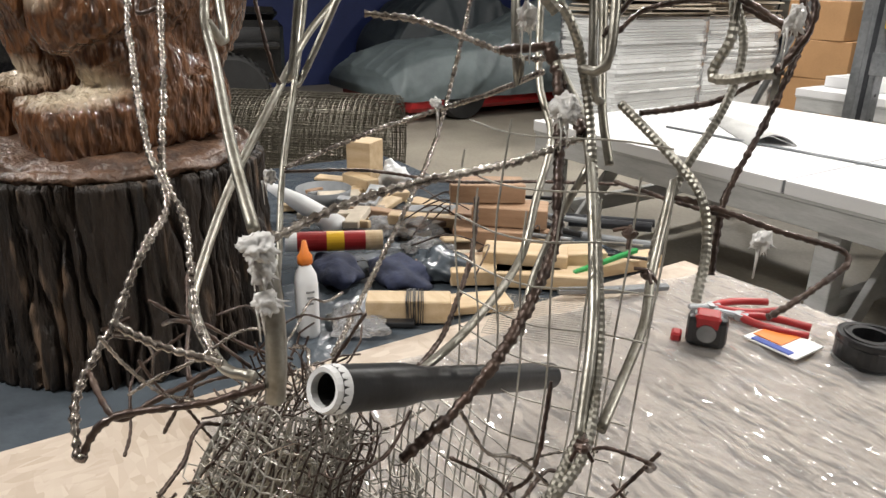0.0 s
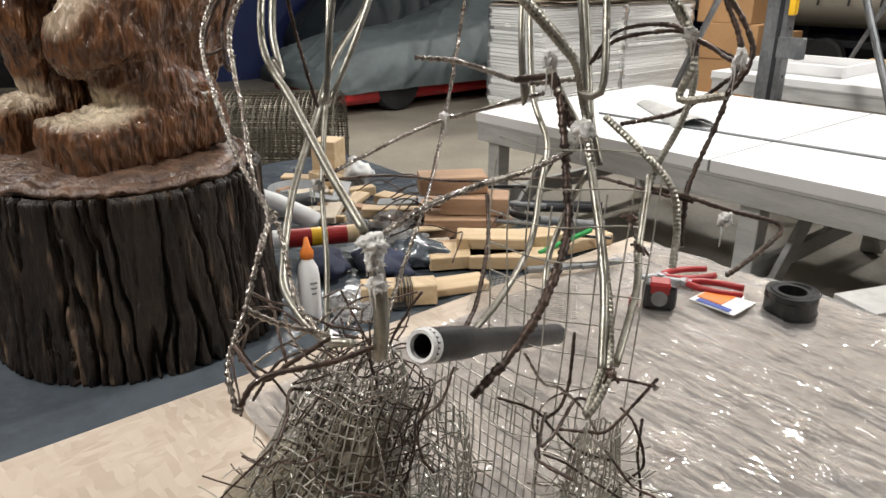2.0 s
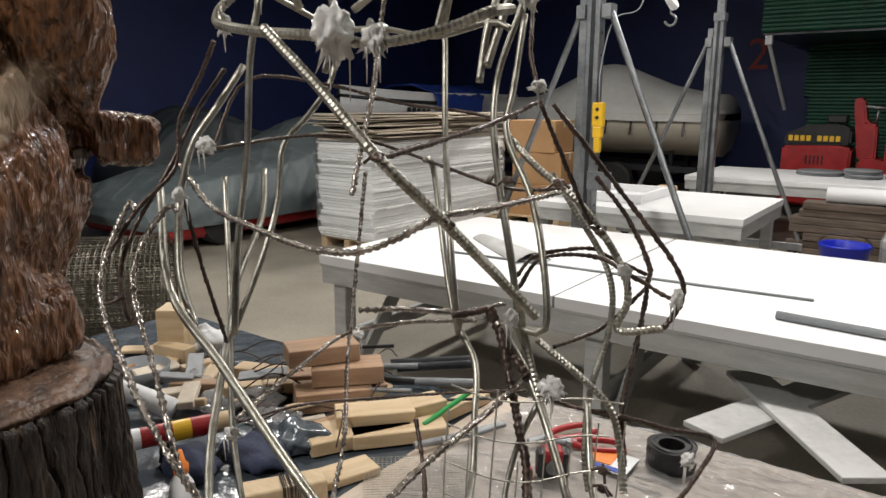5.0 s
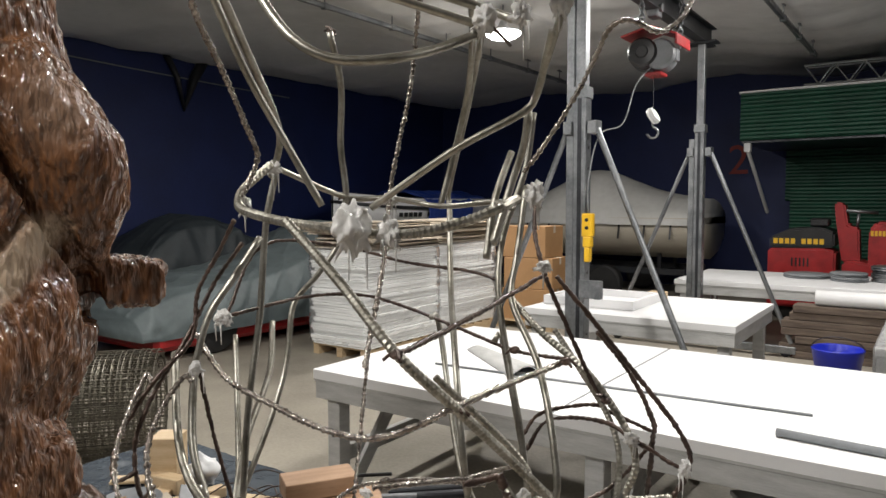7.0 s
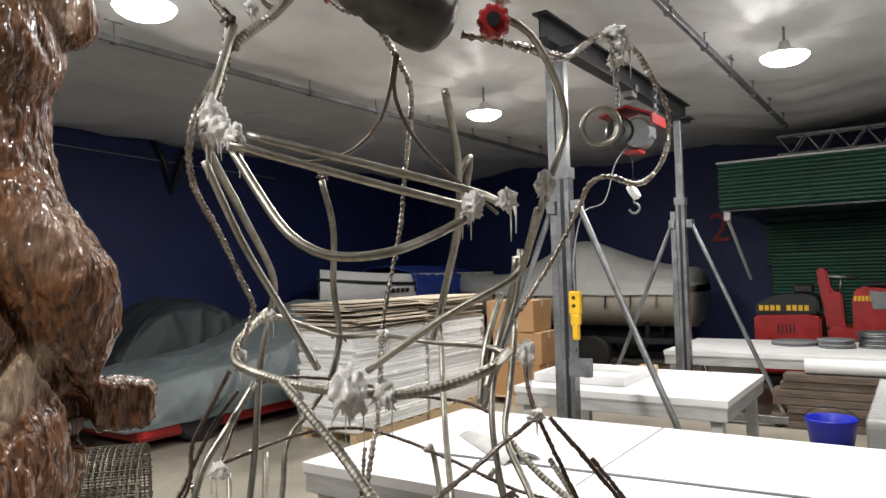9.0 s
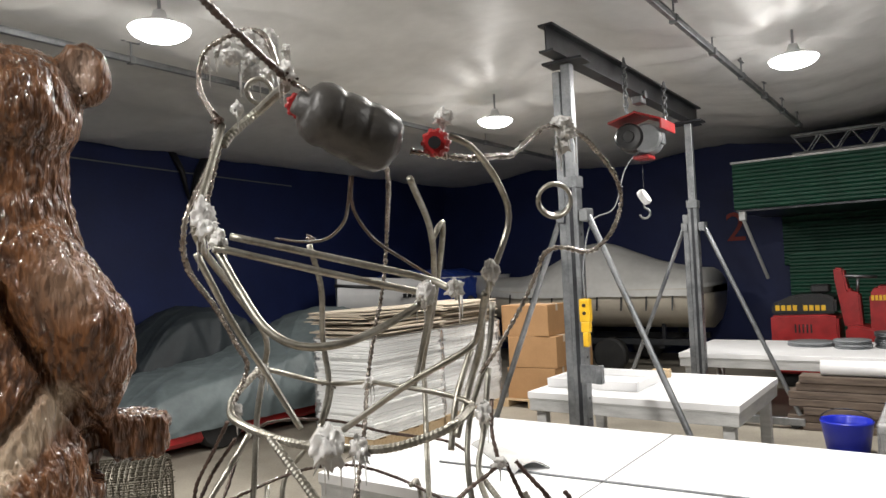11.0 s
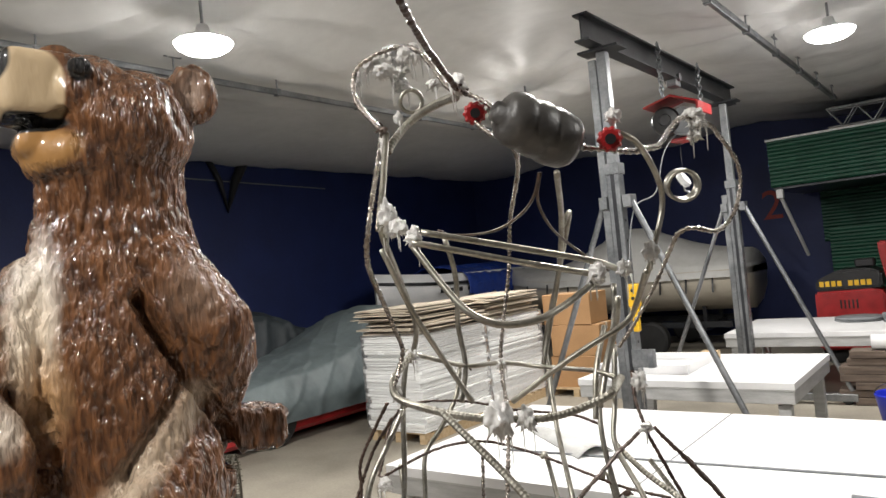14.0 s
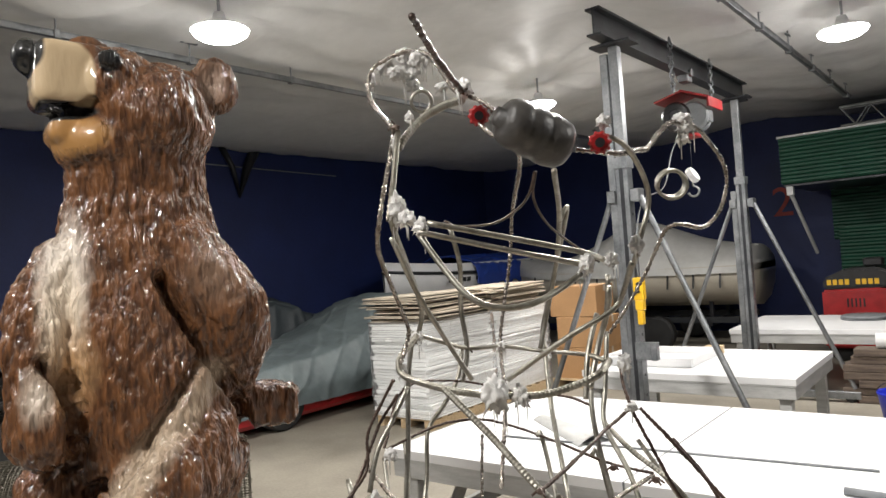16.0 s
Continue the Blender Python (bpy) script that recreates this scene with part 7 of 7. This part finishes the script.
def ride_on_machine():
    e = thing("ride_on_floor_machine", (-0.6, 11.2, 0), "red ride-on floor machine with a black seat and leaning mast", "floor machine", group="floor machines")
    part("chassis", prism(10.8, 11.4, [(-1.0, 0.2), (-0.08, 0.2), (-0.08, 0.72), (-0.9, 0.9), (-1.0, 0.86)], 0.03), M_RED, e)
    part("mast", prism(10.95, 11.25, [(-1.02, 0.85), (-0.8, 0.85), (-0.82, 1.32), (-0.95, 1.36), (-1.0, 1.66), (-1.12, 1.68), (-1.12, 1.55)], 0.025), M_RED, e)
    part("seat_box", prism(10.82, 11.4, [(-0.7, 0.8), (-0.08, 0.7), (-0.08, 1.18), (-0.12, 1.36), (-0.42, 1.4), (-0.62, 1.42), (-0.7, 1.3)], 0.035), M_RED, e)
    part("side_panel", prism(10.80, 10.83, [(-0.46, 1.12), (-0.12, 1.12), (-0.14, 1.33), (-0.5, 1.36)], 0.008), M_GREY, e, "dark grey side panel")
    part("seat", bx(-0.52, -0.2, 10.9, 11.35, 1.405, 1.48, 0.03), M_BLACK, e)
    part("seat_back", prism(10.92, 11.33, [(-0.24, 1.48), (-0.17, 1.48), (-0.12, 1.68), (-0.18, 1.68)], 0.02), M_BLACK, e)
    print_row(e, -0.66, 10.815, 1.26, 6, 0.045, 0.07, M_YEL)
    bm = bmesh.new()
    rod(bm, (-0.86, 11.1, 1.33), (-0.84, 11.1, 1.52), 0.02)
    rod(bm, (-1.0, 11.0, 1.56), (-0.62, 11.15, 1.53), 0.022)
    part("handlebar", bm, M_STEEL, e, "pale steel handlebar", smooth=True)
    wheels(e, (-0.8, -0.3), 10.95)


def sweeper_machine():
    e = thing("sweeper_machine", (0.5, 11.0, 0), "black and red sweeper with sloping panels", "floor machine", group="floor machines")
    part("body", bx(-0.02, 0.62, 10.75, 11.3, 0.2, 0.93, 0.04), M_BLACK, e)
    part("sloping_panel", prism(10.8, 10.88, [(-0.12, 0.82), (-0.1, 0.76), (0.76, 1.06), (0.78, 1.3), (0.5, 1.27)], 0.015), M_BLACK, e)
    part("rail", prism(10.76, 10.79, [(-0.05, 0.84), (-0.03, 0.82), (0.45, 1.1), (0.43, 1.13)], 0.006), M_GREY, e, "pale grey rail")
    part("cowl", prism(10.78, 11.4, [(0.72, 0.7), (1.5, 0.7), (1.45, 1.2), (0.95, 1.4), (0.76, 1.3)], 0.03), M_RED, e)
    print_row(e, 0.82, 10.77, 1.02, 7, 0.07, 0.08, M_YEL)
    wheels(e, (0.2, 1.2), 10.95)


battery_machine()
ride_on_machine()
sweeper_machine()


def bucket(x, y):
    e = thing("blue_bucket", (x, y, 0), "bright blue plastic bucket with a wire handle", "bucket")
    bm = bmesh.new()
    lathe(bm, [(0.0, 0.006), (0.165, 0.006), (0.213, 0.30), (0.222, 0.313), (0.227, 0.298), (0.22, 0.282), (0.172, 0.0), (0.0, 0.0)], 32, pose(x, y, 0.0))
    part("pail", bm, M_BUCKET, e, smooth=True)
    bm = bmesh.new()
    sweep(bm, [Vector((x + 0.221 * math.cos(a), y - 0.06 * math.sin(a), 0.295 + 0.13 * math.sin(a))) for a in [math.pi * k / 14 for k in range(15)]], 0.005, 5)
    part("handle", bm, M_BEAM, e, smooth=True)


bucket(-0.67, 7.4)
e = thing("timber_pile", (0.6, 8.3, 0), "stack of weathered brown timber boards", "timber pile")
for k in range(7):
    rnd = random.Random(k)
    part("board", bx(-1.25 + rnd.uniform(-0.1, 0.1), 2.3 + rnd.uniform(-0.1, 0.1), 8.2 + rnd.uniform(0, 0.05), 8.48, 0.002 + k * 0.083, k * 0.083 + 0.08, 0.006), M_OLDW, e)
bm = bmesh.new()
sweep(bm, [Vector((-0.98, 8.3, 0.665)), Vector((0.5, 8.3, 0.665)), Vector((1.9, 8.3, 0.665))], 0.08, 20)
tagged(part("foam_roll", bm, M_FOAM, smooth=True), "long roll of white foam lying on boards", "foam roll")


def pad_stack(x, y, r, n, m, label):
    e = thing("polishing_pads", (x, y, 0.75), label, "polishing pads", "polishing pads")
    for k in range(n):
        bm = bmesh.new()
        lathe(bm, [(0.0, 0.0), (r - 0.01, 0.0), (r, 0.008), (r, 0.018), (r - 0.01, 0.025), (0.0, 0.025)], 22, pose(x + 0.01 * math.sin(k * 2), y + 0.01 * math.cos(k * 3), 0.752 + 0.026 * k))
        part("pad", bm, m, e, smooth=True)


pad_stack(-1.25, 9.6, 0.27, 2, M_GREY, "two flat grey round pads on the table")
pad_stack(-0.78, 9.4, 0.2, 4, M_GREY, "stack of grey round pads on the table")
pad_stack(-0.35, 9.55, 0.22, 7, M_STEEL, "tall stack of dark round pads")
lump("drill", (-0.1, 9.2, 0.83), (0.13, 0.05, 0.07), M_BLACK, "black cordless drill on the far table", "drill", 0.25, 14, 4)
bm = bmesh.new()
lathe(bm, [(0.0, 0.0), (0.05, 0.0), (0.05, 0.16), (0.03, 0.19), (0.03, 0.22), (0.0, 0.22)], 18, pose(0.12, 9.15, 0.752))
tagged(part("spray_can", bm, mat("sky_blue_can", (0.05, 0.25, 0.5), (0.04, 0.2, 0.42), 0.35, 0, 5, 0, 40), smooth=True), "sky blue can on the far table", "can")
bm = bmesh.new()
rod(bm, (0.3, 9.0, 0.86), (1.6, 9.3, 0.93), 0.1, 18)
tagged(part("carpet_roll", bm, M_GREY), "dark grey roll lying on the far table", "roll")

# small tray and offcut on the square table
e = thing("foam_tray", (-2.45, 6.2, 0.752), "shallow white foam tray on the table", "tray")
part("tray_base", bx(-2.9, -2.05, 5.75, 6.5, 0.7525, 0.765), M_FOAM, e)
for q in ((-2.9, -2.05, 5.75, 5.79), (-2.9, -2.05, 6.46, 6.5), (-2.9, -2.86, 5.8, 6.45), (-2.09, -2.05, 5.8, 6.45)):
    part("tray_side", bx(*q, 0.7655, 0.83), M_FOAM, e)
board("wood_offcut", (-2.12, 6.62, 0.79), (0.16, 0.09, 0.075), 5, M_PINE, "short pine offcut on the white table", "wood offcut", group="wood offcuts")

# loose grey boards leaning by the bench end
for k, (c, s, r) in enumerate((((-0.346, 2.844, 0.45), (1.023, 0.17, 0.022), (0, 0, 68.1)), ((-0.28, 2.639, 0.474), (0.88, 0.16, 0.022), (0, 0, -53.6)), ((-1.15, 2.5, 0.17), (0.7, 0.03, 0.34), (40, 0, 10)))):
    board("leaning_panel", c, s, r[2], M_GREYW, "grey painted board leaning under the table", "panel", r[0], r[1], "grey panels")
